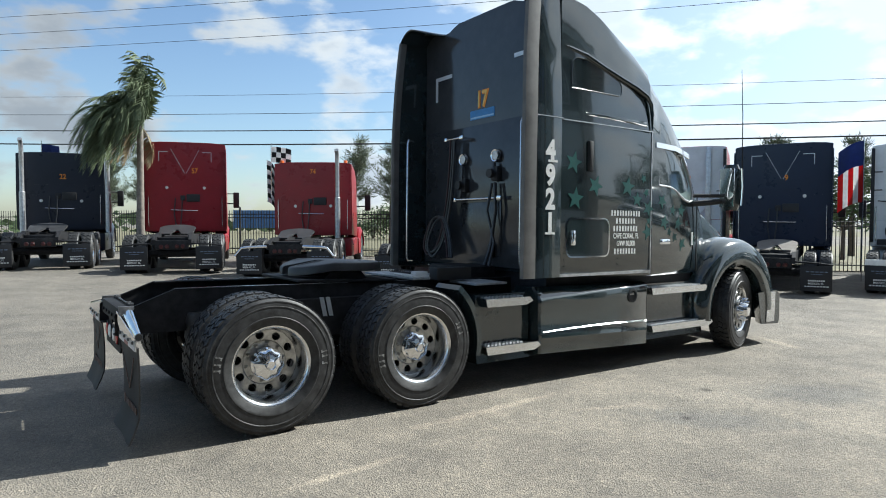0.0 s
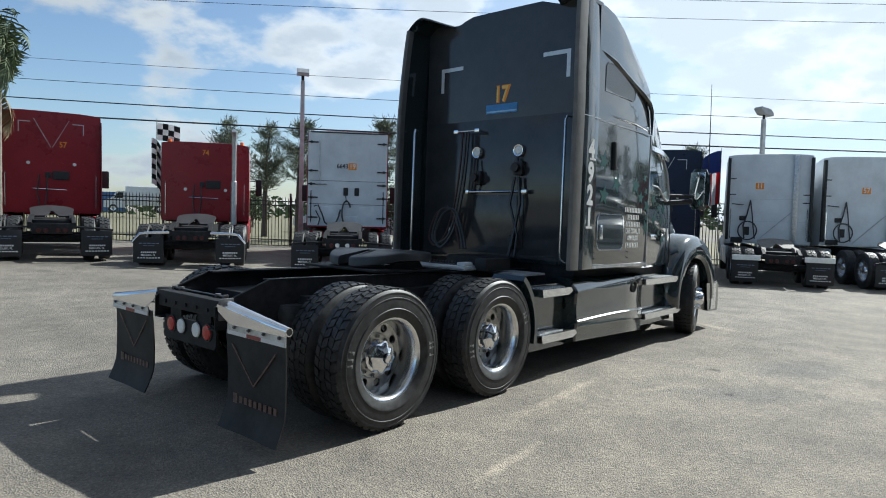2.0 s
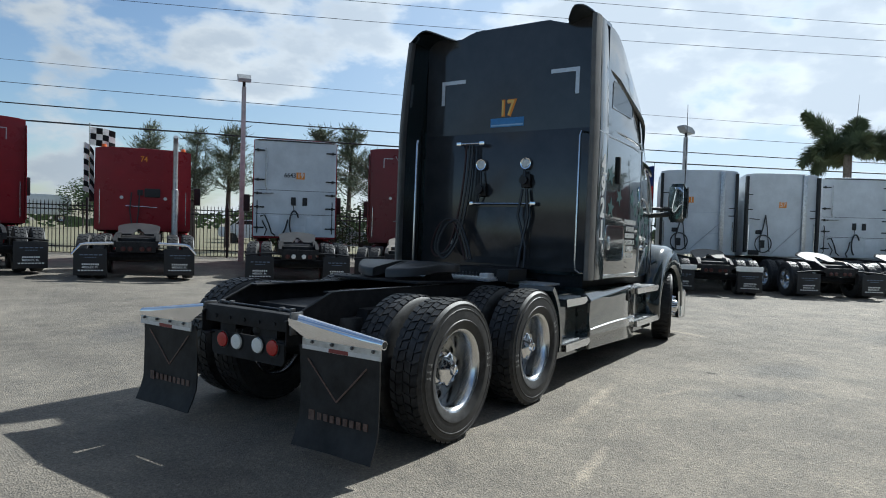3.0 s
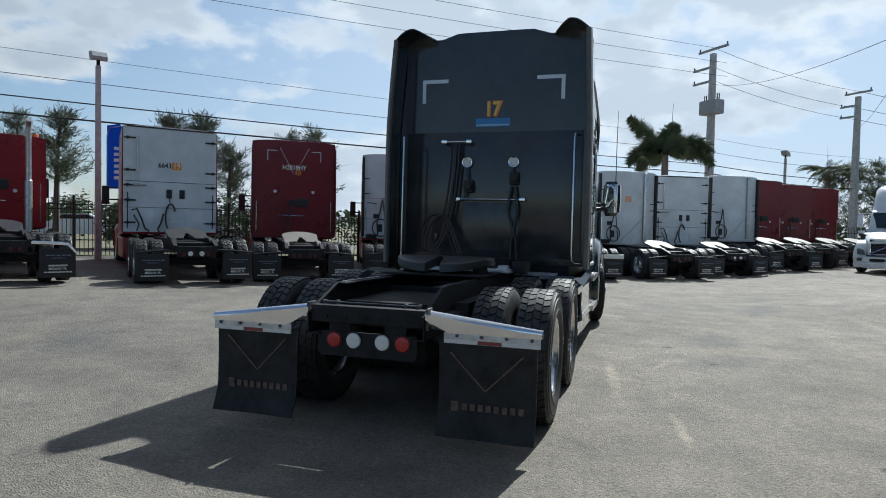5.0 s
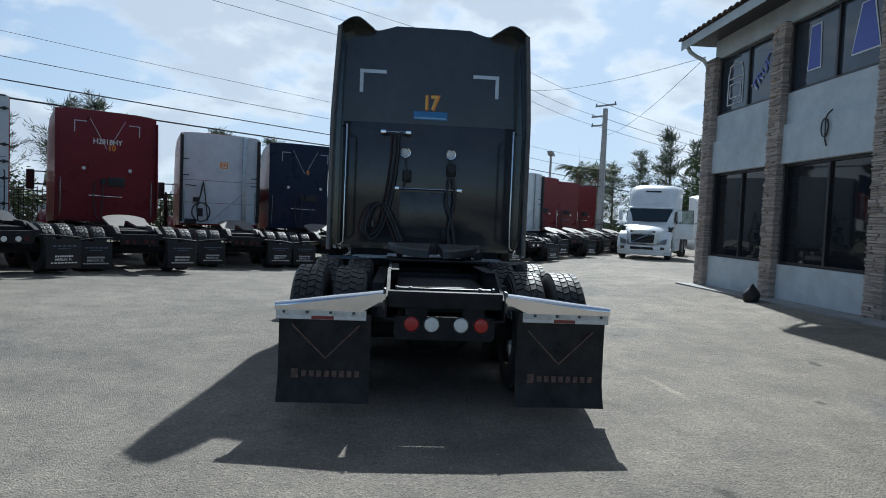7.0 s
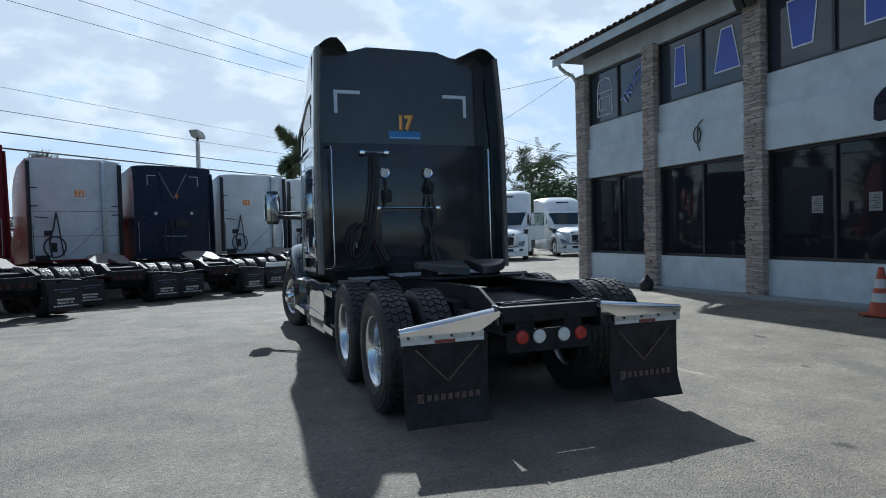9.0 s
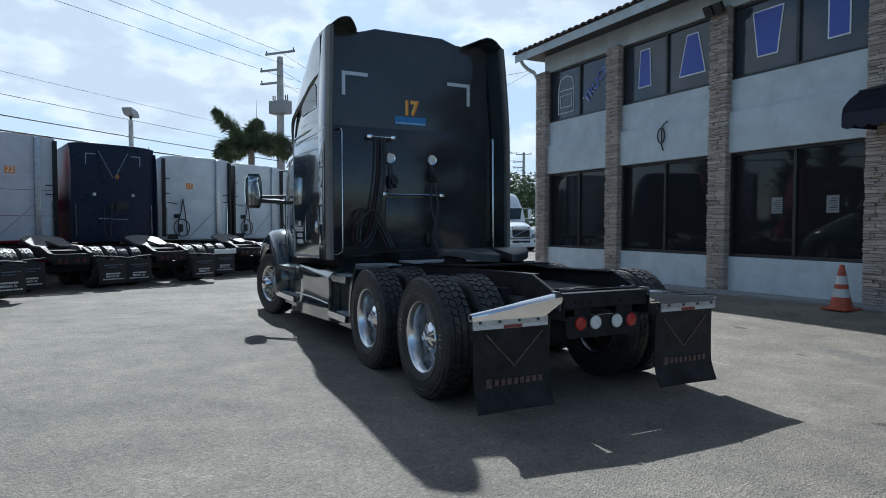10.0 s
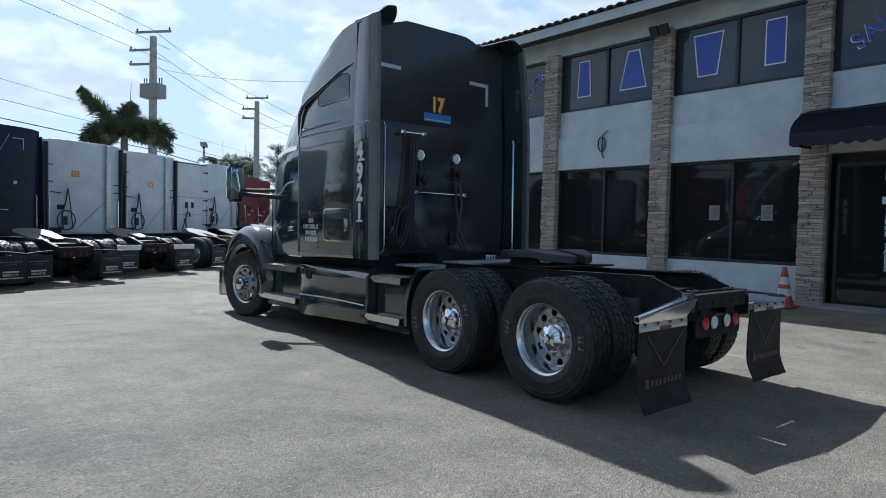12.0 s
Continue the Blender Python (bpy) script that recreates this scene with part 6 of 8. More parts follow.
# eave tiles, gutter and downpipe
bm = nb()
prof = [(0.115 * math.cos(radians(180 * k / 8)), 0.075 * math.sin(radians(180 * k / 8))) for k in range(9)]
inner = [(0.095 * math.cos(radians(180 * k / 8)), 0.058 * math.sin(radians(180 * k / 8))) for k in range(9)]
ring = prof + inner[::-1]
A = [bm.verts.new((p, 0.10, q)) for p, q in ring]
B = [bm.verts.new((p * 0.9, -0.45, q * 0.9 + 0.09)) for p, q in ring]
nR = len(ring)
for k in range(nR):
    bm.faces.new((A[k], A[(k + 1) % nR], B[(k + 1) % nR], B[k]))
bm.faces.new(A)
bm.faces.new(B[::-1])
roof_ob = bpy.data.objects["roof"]
tile0 = part("roof_tile", bm, M_TILE, roof_ob, smooth=False, at=pose(EX - 0.1, EY, EZ + 0.06))
for k in range(1, 78):
    shared("roof_tile", tile0, roof_ob, pose(EX - 0.1 - 0.25 * k, EY, EZ + 0.06))
gut = thing("gutter_pipe", "painted downpipe curving from the eave", "downpipe", kind="structure")
bm = nb()
tube(bm, [(11.95, -1.22, 6.12), (11.93, -1.30, 5.98), (11.93, -1.45, 5.88), (11.90, -1.66, 5.78), (11.90, -1.78, 5.6), (11.90, -1.80, 0.1)], 0.05, 10)
part("pipe", bm, M_STUCCO, gut)
bm = nb()
lathe(bm, [(0.001, -0.05), (0.04, -0.05), (0.05, 0), (0.04, 0.05), (0.001, 0.05)], 14, "z")
tagged(part("security_camera", bm, M_WHITE, at=pose(11.80, -1.66, 2.86)), "small white dome security camera on the column", "camera")
# large blue shapes on the upper windows
YL = WY - 0.092


def sign_shape(parent, x, z, h, low, high, edge=0.028):
    """A plain upright shape on the glass: pale edge behind, blue face in front; its width runs from low to high."""
    for grow, yy, mm in ((edge, YL, M_LETTERW), (0.0, YL + 0.006, M_LETTER)):
        bm = nb()
        prism(bm, [(x - low / 2 - grow, z - grow), (x + low / 2 + grow, z - grow), (x + high / 2 + grow, z + h + grow), (x - high / 2 - grow, z + h + grow)], yy, yy + 0.005)
        part("sign_shape", bm, mm, parent, smooth=False)


S = thing("window_sign", "large blue sign shapes with pale edges on the upper windows", "sign")
for x, low, high in ((7.82, 0.36, 0.26), (6.44, 0.66, 0.26), (4.66, 0.38, 0.60), (3.31, 0.34, 0.34)):
    sign_shape(S, x, 4.66, 0.82, low, high)
lettering("word", "TRUCK", 0.36, M_LETTERW, S, pose(9.52, YL + 0.004, 5.06, 90, -42, 180), depth=0.003)
lettering("word", "TRUCK", 0.34, M_LETTER, S, pose(9.52, YL + 0.012, 5.06, 90, -42, 180), depth=0.003)
lettering("word", "SALES", 0.42, M_LETTERW, S, pose(1.56, YL + 0.004, 5.05, 90, -38, 180), depth=0.003)
lettering("word", "SALES", 0.40, M_LETTER, S, pose(1.56, YL + 0.012, 5.05, 90, -38, 180), depth=0.003)
bm = nb()
tube(bm, [(11.11, YL, 4.50), (11.11, YL, 5.15), (11.04, YL, 5.42), (10.78, YL, 5.5), (10.52, YL, 5.42), (10.44, YL, 5.15), (10.44, YL, 4.50), (11.11, YL, 4.50)], 0.018, 5)
tube(bm, [(11.06, YL, 5.12), (10.49, YL, 5.12)], 0.016, 5)
tube(bm, [(11.02, YL, 4.66), (10.53, YL, 4.66), (10.53, YL, 4.98), (11.02, YL, 4.98), (11.02, YL, 4.66)], 0.014, 5)
part("truck_outline", bm, M_LETTERW, S, "pale outline of a truck front")
# wire loop on the wall, notices, lamp
bm = nb()
pts = [(7.12 + 0.10 * math.cos(radians(a)), WY + 0.09, 3.42 + 0.17 * math.sin(radians(a))) for a in range(100, 480, 20)]
tube(bm, [(6.95, WY + 0.08, 3.72), (7.05, WY + 0.09, 3.66)] + pts + [(7.10, WY + 0.09, 3.2), (7.06, WY + 0.08, 3.08)], 0.014, 6)
tagged(part("cable_loop", bm, M_HOSE), "loop of loose black cable hanging on the wall", "cable")
for x in (4.40, 3.35):
    bm = nb()
    box(bm, x - 0.11, x + 0.11, WY - 0.098, WY - 0.094, 1.66, 1.96)
    n_ = tagged(part("paper_notice", bm, M_PAPER, smooth=False), "pale paper notice taped inside the window", "notice")
    for k in range(6):
        bm = nb()
        box(bm, x - 0.085, x + 0.085 - 0.03 * (k % 3), WY - 0.0935, WY - 0.0925, 1.70 + 0.04 * k, 1.712 + 0.04 * k)
        part("print_bar", bm, M_TRIM, n_, smooth=False)
fl = thing("flood_light", "twin black flood light above the column", "lamp", pose(5.57, -1.66, 5.62))
for s in (-0.12, 0.12):
    bm = nb()
    box(bm, s - 0.10, s + 0.10, 0.02, 0.10, 0.0, 0.22, 0.02, m=pose(0, 0, 0, -30, 0, 0))
    part("lamp_head", bm, M_TRIM, fl)
bm = nb()
tube(bm, [(0, -0.1, 0.0), (0, 0.04, 0.05)], 0.03, 8)
part("bracket", bm, M_TRIM, fl)
# awning and entrance bay
aw = thing("awning", "dark navy cloth awning with a scalloped edge over the entrance", "awning")
bm = nb()
arc = [(0.0, 3.62), (0.25, 3.60), (0.55, 3.50), (0.80, 3.36), (0.95, 3.22), (0.98, 3.12)]
secs = []
for k in range(13):
    x = 2.53 - 3.6 * k / 12
    secs.append([(x, WY + 0.06 + d, z + 0.012 * math.sin(k * 2.1)) for d, z in arc])
rows = loft(bm, secs)
bmesh.ops.solidify(bm, geom=bm.faces[:], thickness=0.012)
part("canopy", bm, M_AWN, aw)
bm = nb()
val = []
for k in range(73):
    x = 2.53 - 3.6 * k / 72
    dz = 0.05 * abs(math.sin(math.pi * k / 4))
    val.append([(x, WY + 1.04, 3.125), (x, WY + 1.05, 2.93 - dz), (x, WY + 1.042, 2.93 - dz), (x, WY + 1.032, 3.125)])
loft(bm, val, close=True)
part("valance", bm, M_AWN, aw, smooth=False)
for x in (2.53, -1.07):
    bm = nb()
    prism(bm, [(WY + 0.06, 2.95)] + [(WY + 0.06 + d, z) for d, z in arc] + [(WY + 1.04, 2.92)], x - 0.006, x + 0.006, "x")
    part("end_panel", bm, M_AWN, aw, smooth=False)
bm = nb()
tube(bm, [(2.53, WY + 0.63, 3.50), (-1.07, WY + 0.63, 3.50)], 0.02, 6)
part("frame_bar", bm, M_TRIM, aw)
door = thing("door_1", "dark glass entrance doors with a black frame", "door", kind="structure")
for nm, q in (("frame_bar", (-0.38, 2.16, 2.62, 2.70)), ("frame_bar", (2.10, 2.16, 0.06, 2.62)), ("frame_bar", (0.86, 0.92, 0.06, 2.62)), ("frame_bar", (-0.38, -0.32, 0.06, 2.62))):
    bm = nb()
    box(bm, q[0], q[1], WY - 0.14, WY - 0.06, q[2], q[3], 0.006)
    part(nm, bm, M_TRIMD, door, smooth=False)
for u0, u1 in ((-0.32, 0.86), (0.92, 2.10)):
    bm = nb()
    box(bm, u0, u1, WY - 0.11, WY - 0.10, 0.06, 2.62)
    part("pane", bm, M_WIN, door, smooth=False)
# added dark box behind the opaque door panes
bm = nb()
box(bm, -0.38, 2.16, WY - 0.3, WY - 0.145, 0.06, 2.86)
part("dark_backing", bm, M_TRIMD, door, smooth=False)
for k in range(2):
    bm = nb()
    box(bm, 1.30 - 0.22 * k, 1.42 - 0.22 * k, WY - 0.098, WY - 0.094, 2.36, 2.58)
    part("number_bar", bm, M_WHITE, door, smooth=False)
for k in range(3):
    bm = nb()
    box(bm, 1.36 - 0.12 * k, 1.45 - 0.12 * k, WY - 0.098, WY - 0.094, 1.96, 2.08)
    part("sign_bar", bm, M_LETTERW, door, smooth=False)
for k, ch in enumerate("TRUCK SALES"):
    if ch != " ":
        lettering("letter", ch, 0.125, M_LETTERW, door, pose(1.36, WY - 0.097, 1.84 - 0.098 * k, 90, 0, 180), depth=0.003)
# cone and bags by the wall
M_CONE = mat("orange_cone_plastic", (0.40, 0.075, 0.03), 0.5, 0, 0.15, 9)
M_CONEW = mat("white_cone_band", (0.55, 0.55, 0.53), 0.4, 0, 0.08, 9)
cone = thing("traffic_cone", "orange traffic cone with two white bands", "traffic cone", pose(2.60, -1.02, ground_z(2.60, -1.02)))
for nm, mm, prof in (("base", M_CONE, None), ("body", M_CONE, [(0.165, 0.03), (0.128, 0.20)]), ("band", M_CONEW, [(0.128, 0.20), (0.103, 0.33)]), ("body", M_CONE, [(0.103, 0.33), (0.09, 0.40)]), ("band", M_CONEW, [(0.09, 0.40), (0.066, 0.53)]), ("tip", M_CONE, [(0.066, 0.53), (0.036, 0.69), (0.028, 0.70), (0.001, 0.70)])):
    bm = nb()
    if prof is None:
        box(bm, -0.2, 0.2, -0.2, 0.2, 0, 0.035, 0.012)
    else:
        lathe(bm, prof, 24, "z")
    part(nm, bm, mm, cone)
bm = nb()
bmesh.ops.create_icosphere(bm, subdivisions=3, radius=0.18)
for v in bm.verts:
    v.co *= 1 + 0.22 * noise.noise(v.co * 7)
    v.co.z = max(v.co.z, -0.15) * 1.25
    k = 1 - 0.62 * min(1, max(0, (v.co.z - 0.02) / 0.2))
    v.co.x *= 0.85 * k
    v.co.y *= 0.85 * k
tagged(part("dark_bag", bm, M_TRIM, at=pose(8.05, -1.12, 0.20)), "small dark tied sack at the foot of a stone column", "bag")


# ---- poles and wires ----
M_POLE = mat("weathered_concrete_pole", (0.46, 0.46, 0.45), 0.8, 0, 0.15, 5, 0.15, 40)
M_WIRE = mat("black_cable", (0.02, 0.02, 0.022), 0.6, 0, 0)
M_GALV = mat("galvanised_steel", (0.36, 0.37, 0.38), 0.6, 0.2, 0.1, 9)


def light_pole(x, y, top, az):
    gz = ground_z(x, y)
    P = thing("street_lamp", "square concrete pole with a single box floodlight", "street lamp", pose(x, y, gz, 0, 0, az), "yard lamps")
    bm = nb()
    h = top - gz
    loft(bm, [[(-0.085, -0.085, -0.2), (0.085, -0.085, -0.2), (0.085, 0.085, -0.2), (-0.085, 0.085, -0.2)], [(-0.065, -0.065, h - 0.2), (0.065, -0.065, h - 0.2), (0.065, 0.065, h - 0.2), (-0.065, 0.065, h - 0.2)]], close=True)
    part("pole", bm, M_POLE, P, smooth=False)
    bm = nb()
    prism(bm, [(-0.30, h - 0.08), (-0.32, h + 0.02), (-0.16, h + 0.18), (0.30, h + 0.27), (0.34, h + 0.20), (0.16, h - 0.01)], -0.20, 0.20)
    bevel_all(bm, 0.02)
    part("lamp_head", bm, M_GALV, P, "grey box lamp head")
    bm = nb()
    tube(bm, [(0, 0, h - 0.3), (0, 0, h)], 0.05, 10)
    part("bracket", bm, M_FRAME, P)
    return P


light_pole(11.62, 19.32, 6.2, 55)
light_pole(26.5, 8.6, 6.0, 150)
light_pole(43.5, -5.1, 6.6, 150)


def utility_pole(x, y, top, arms, trans):
    P = thing("utility_pole", "tall square concrete utility pole with crossarms", "utility pole", pose(x, y, 0, 0, 0, 129.5))
    bm = nb()
    loft(bm, [[(-0.21, -0.21, -0.4), (0.21, -0.21, -0.4), (0.21, 0.21, -0.4), (-0.21, 0.21, -0.4)], [(-0.13, -0.13, top - 0.25), (0.13, -0.13, top - 0.25), (0.13, 0.13, top - 0.25), (-0.13, 0.13, top - 0.25)]], close=True)
    part("pole", bm, M_POLE, P, smooth=False)
    for z, y0, y1 in arms:
        bm = nb()
        box(bm, -0.06, 0.06, y0, y1, z - 0.06, z + 0.06, 0.01)
        arm = part("crossarm", bm, M_GALV, P)
        for yy in (y0 + 0.08, y1 - 0.08):
            bm = nb()
            lathe(bm, [(0.03, 0), (0.05, 0.04), (0.03, 0.07), (0.05, 0.11), (0.02, 0.16), (0.001, 0.16)], 10, "z")
            part("insulator", bm, M_TRIM, arm, at=pose(0, yy, z + 0.06))
    if trans:
        bm = nb()
        box(bm, -0.35, 0.35, -0.62, 0.62, top - 3.75, top - 2.95, 0.04)
        part("transformer", bm, M_GALV, P, "grey transformer box")
        for yy in (-0.55, -0.4, 0.4, 0.55):
            bm = nb()
            tube(bm, [(0, yy, top - 2.95), (0, yy, top - 2.6)], 0.035, 6)
            part("bushing", bm, M_TRIM, P)
    return P


utility_pole(36.7, 0.15, 12.0, ((12.0, -1.1, 1.1), (11.0, -1.5, 0.1), (10.2, -1.5, 0.1)), True)
utility_pole(44.5, -9.4, 10.7, ((10.7, -0.9, 0.9), (9.9, -1.2, 0.1), (9.2, -1.2, 0.1)), False)


def wire(a, b, sag, r=0.02, n=24, label="thin black overhead power cable"):
    bm = nb()
    a, b = Vector(a), Vector(b)
    pts = []
    for k in range(n + 1):
        f = k / n
        p = a.lerp(b, f)
        p.z -= sag * 4 * f * (1 - f)
        pts.append(p)
    tube(bm, pts, r, 5)
    return tagged(part("overhead_wire", bm, M_WIRE), label, "cable", "overhead wires")


WD = Vector((-0.682, 0.731, 0))
for z0, z1, off in ((12.1, 12.4, 0.0), (11.0, 11.2, 1.0), (10.25, 10.4, 1.0)):
    a = Vector((36.7, 0.15, z0)) + Vector((-0.731, -0.682, 0)) * off
    wire(a, a + WD * 66 + Vector((0, 0, z1 - z0)), 0.5, 0.010)
    wire((36.7, 0.15, z0), (44.5, -9.4, z0 - 1.3), 0.3, 0.012)
    wire((44.5, -9.4, z0 - 1.3), (70, -40, z0 - 1.0), 0.6, 0.016)
for z0, z1, r in ((4.85, 5.9, 0.033), (5.35, 6.6, 0.024), (6.1, 7.4, 0.012), (6.9, 8.3, 0.008)):
    a = Vector((36.7, 0.15, z0))
    wire(a, a + WD * 60 + Vector((0, 0, z1 - z0)), 0.35, r)
    wire(a, (44.5, -9.4, z0 - 0.4), 0.15, r)
    wire((44.5, -9.4, z0 - 0.4), (70, -40, z0 - 0.6), 0.3, r)
wire((36.7, 0.15, 10.0), (12.0, -1.75, 5.9), 0.5, 0.009)
wire((44.5, -9.4, 8.4), (12.0, -1.75, 5.9), 0.4, 0.008)
utility_pole(-8.3, 48.4, 12.9, ((12.4, -1.1, 1.1), (11.2, -1.5, 0.1), (10.4, -1.5, 0.1)), False)
utility_pole(70, -40, 11.5, ((11.0, -1.1, 1.1), (10.0, -1.5, 0.1), (9.2, -1.5, 0.1)), False)


# ---- fence ----
M_IRON = mat("black_iron_fence", (0.012, 0.012, 0.013), 0.5, 0.2, 0.2, 9)
fence = thing("fence", "black iron picket fence behind the parked trucks", "fence")
bm = nb()
loft(bm, [[(-0.011, -0.011, 0.05), (0.011, -0.011, 0.05), (0.011, 0.011, 0.05), (-0.011, 0.011, 0.05)], [(-0.011, -0.011, 1.78), (0.011, -0.011, 1.78), (0.011, 0.011, 1.78), (-0.011, 0.011, 1.78)], [(-0.001, -0.001, 1.88), (0.001, -0.001, 1.88), (0.001, 0.001, 1.88), (-0.001, 0.001, 1.88)]], close=True)
pk = None
fang = math.degrees(math.atan2(FD.y, FD.x))
for k in range(int(34 / 0.125)):
    s = -16.5 + 0.125 * k
    x, y = along(s)
    m = pose(x, y, ground_z(x, y), 0, 0, fang)
    if pk is None:
        pk = part("picket", bm, M_IRON, fence, smooth=False, at=m)
    else:
        shared("picket", pk, fence, m)
post = None
for k in range(15):
    s = -16.5 + 2.4 * k
    x, y = along(s)
    m = pose(x, y, ground_z(x, y), 0, 0, fang)
    if post is None:
        bm = nb()
        box(bm, -0.035, 0.035, -0.035, 0.035, -0.2, 1.95, 0.006)
        lathe(bm, [(0.05, 1.95), (0.04, 1.99), (0.001, 2.02)], 8, "z")
        post = part("post", bm, M_IRON, fence, smooth=False, at=m)
    else:
        shared("post", post, fence, m)
for z in (0.25, 1.55, 1.70):
    bm = nb()
    pts = []
    for k in range(15):
        x, y = along(-16.5 + 2.4 * k)
        pts.append((x, y, ground_z(x, y) + z))
    tube(bm, pts, 0.02, 4)
    part("rail", bm, M_IRON, fence, smooth=False)
# the same fence further on, pickets too small to tell apart
ffar = thing("fence", "far stretch of black iron fence beside the yard", "fence")
for z in (0.25, 1.6):
    bm = nb()
    tube(bm, [(*along(-60), z), (*along(-16.5), z + ground_z(*along(-16.5)))], 0.02, 4)
    tube(bm, [(*along(17.5), z + 0.3), (*along(50), z + 0.3)], 0.02, 4)
    part("rail", bm, M_IRON, ffar, smooth=False)
bm = nb()
for a, b, n in ((-60, -16.6, 320), (17.6, 50, 240)):
    for k in range(n):
        x, y = along(a + (b - a) * k / n)
        g = ground_z(x, y)
        tube(bm, [(x, y, g), (x, y, g + 1.85)], 0.011, 4, False)
tagged(part("picket_row", bm, M_IRON, ffar, smooth=False), kind="stuff")

# ---- trees ----
M_LEAF = mat("palm_leaf", (0.16, 0.19, 0.105), 0.68, 0, 0.3, 3, spec=0.2, col2=(0.085, 0.11, 0.06))
M_DRY = mat("dry_palm_leaf", (0.26, 0.20, 0.11), 0.8, 0, 0.2, 3)
M_TRUNK = mat("grey_palm_trunk", (0.22, 0.19, 0.16), 0.9, 0, 0.25, 8, 0.4, 30)
M_PINE = mat("casuarina_needles", (0.15, 0.17, 0.11), 0.7, 0, 0.35, 1.5, col2=(0.08, 0.10, 0.06))
M_BUSH = mat("broad_leaf_foliage", (0.085, 0.13, 0.045), 0.6, 0, 0.3, 1.2, col2=(0.04, 0.065, 0.022))
M_BARK = mat("dark_bark", (0.10, 0.08, 0.065), 0.9, 0, 0.25, 9, 0.3, 20)


def frond(bm, root, d, length, droop, wind, rng, leaf=0.34, n=26):
    """A feather leaf: a bending midrib with hanging leaflets on both sides."""
    d = Vector(d).normalized()
    p = Vector(root)
    pts = [p.copy()]
    for k in range(n):
        f = k / n
        d = (d + Vector((0, 0, -droop / n * (0.4 + 1.6 * f))) + wind * (f * 2.0 / n)).normalized()
        p = p + d * length / n
        pts.append(p.copy())
    tube(bm, pts[::3] + [pts[-1]], [0.022 * (1 - 0.8 * k / (len(pts[::3]))) for k in range(len(pts[::3]) + 1)], 4, False)
    for k in range(3, n + 1):
        f = k / n
        ll = leaf * (0.55 + 0.9 * math.sin(math.pi * min(1, f * 0.9 + 0.12))) * rng.uniform(0.8, 1.15)
        t = (pts[k] - pts[k - 1]).normalized()
        side = t.cross(Vector((0, 0, 1)))
        if side.length < 1e-3:
            side = Vector((1, 0, 0))
        side.normalize()
        for s in (1, -1):
            o = (side * s * 0.75 + t * 0.65 + Vector((0, 0, -0.35 - 0.3 * f)) + wind * 0.8 + Vector((rng.uniform(-.2, .2), rng.uniform(-.2, .2), rng.uniform(-.2, .2)))).normalized()
            w = t * 0.02
            a = pts[k]
            m = a + o * ll * 0.55 + Vector((0, 0, 0.02))
            e = a + o * ll + Vector((0, 0, -0.12 * ll)) + wind * 0.10 * ll
            v = [bm.verts.new(q) for q in (a - w, a + w, m + w * 1.3, e, m - w * 1.3)]
            bm.faces.new(v)


def palm(x, y, z0, trunk_h, fronds, length, wind, seed, label, r=0.16, spear=True, dry=3, droop=1.5, lean=(0.0, 0.0), bias=(0, 0, 0), leaf=0.34):
    rng = random.Random(seed)
    P = thing("palm_tree", label, "palm tree", pose(x, y, z0))
    bm = nb()
    n = 14
    pts = [(lean[0] * (k / n) ** 1.5, lean[1] * (k / n) ** 1.5, trunk_h * k / n) for k in range(n + 1)]
    rs = [r * (1.25 - 0.45 * k / n + (0.05 if k % 2 else 0.0)) for k in range(n + 1)]
    tube(bm, pts, rs, 12)
    part("trunk", bm, M_TRUNK, P)
    top = Vector(pts[-1])
    bm = nb()
    wind = Vector(wind)
    for k in range(fronds):
        a = 2 * math.pi * (k * 0.381966 * 1.0)
        up = rng.uniform(-0.15, 1.3)
        frond(bm, top + Vector((0.05 * math.cos(a), 0.05 * math.sin(a), 0.0)), (math.cos(a) + bias[0], math.sin(a) + bias[1], up + bias[2]), length * rng.uniform(0.7, 1.12), droop * rng.uniform(0.5, 1.4), wind, rng, leaf)
    part("crown", bm, M_LEAF, P, "windblown green feather leaves", smooth=False)
    if dry:
        bm = nb()
        for k in range(dry):
            a = rng.uniform(0, 6.28)
            frond(bm, top, (math.cos(a), math.sin(a), -0.4), length * 0.6, 2.5, wind, rng)
        part("dry_skirt", bm, M_DRY, P, "hanging dry leaves", smooth=False)
    if spear:
        bm = nb()
        tube(bm, [top, top + Vector((0.1, 0.0, length * 0.55)), top + Vector((0.25, 0.0, length * 0.95))], [0.02, 0.014, 0.004], 5)
        part("spear_leaf", bm, M_BARK, P)
    return P


palm(3.12, 20.75, ground_z(3.12, 20.75), 4.15, 165, 2.3, (-0.62, 0.10, 0.0), 5, "tall shaggy palm tree bent by the wind beside the fence", r=0.10, lean=(0.05, 0.0), droop=4.2, dry=5, bias=(-0.85, 0.0, 1.15), leaf=0.36)


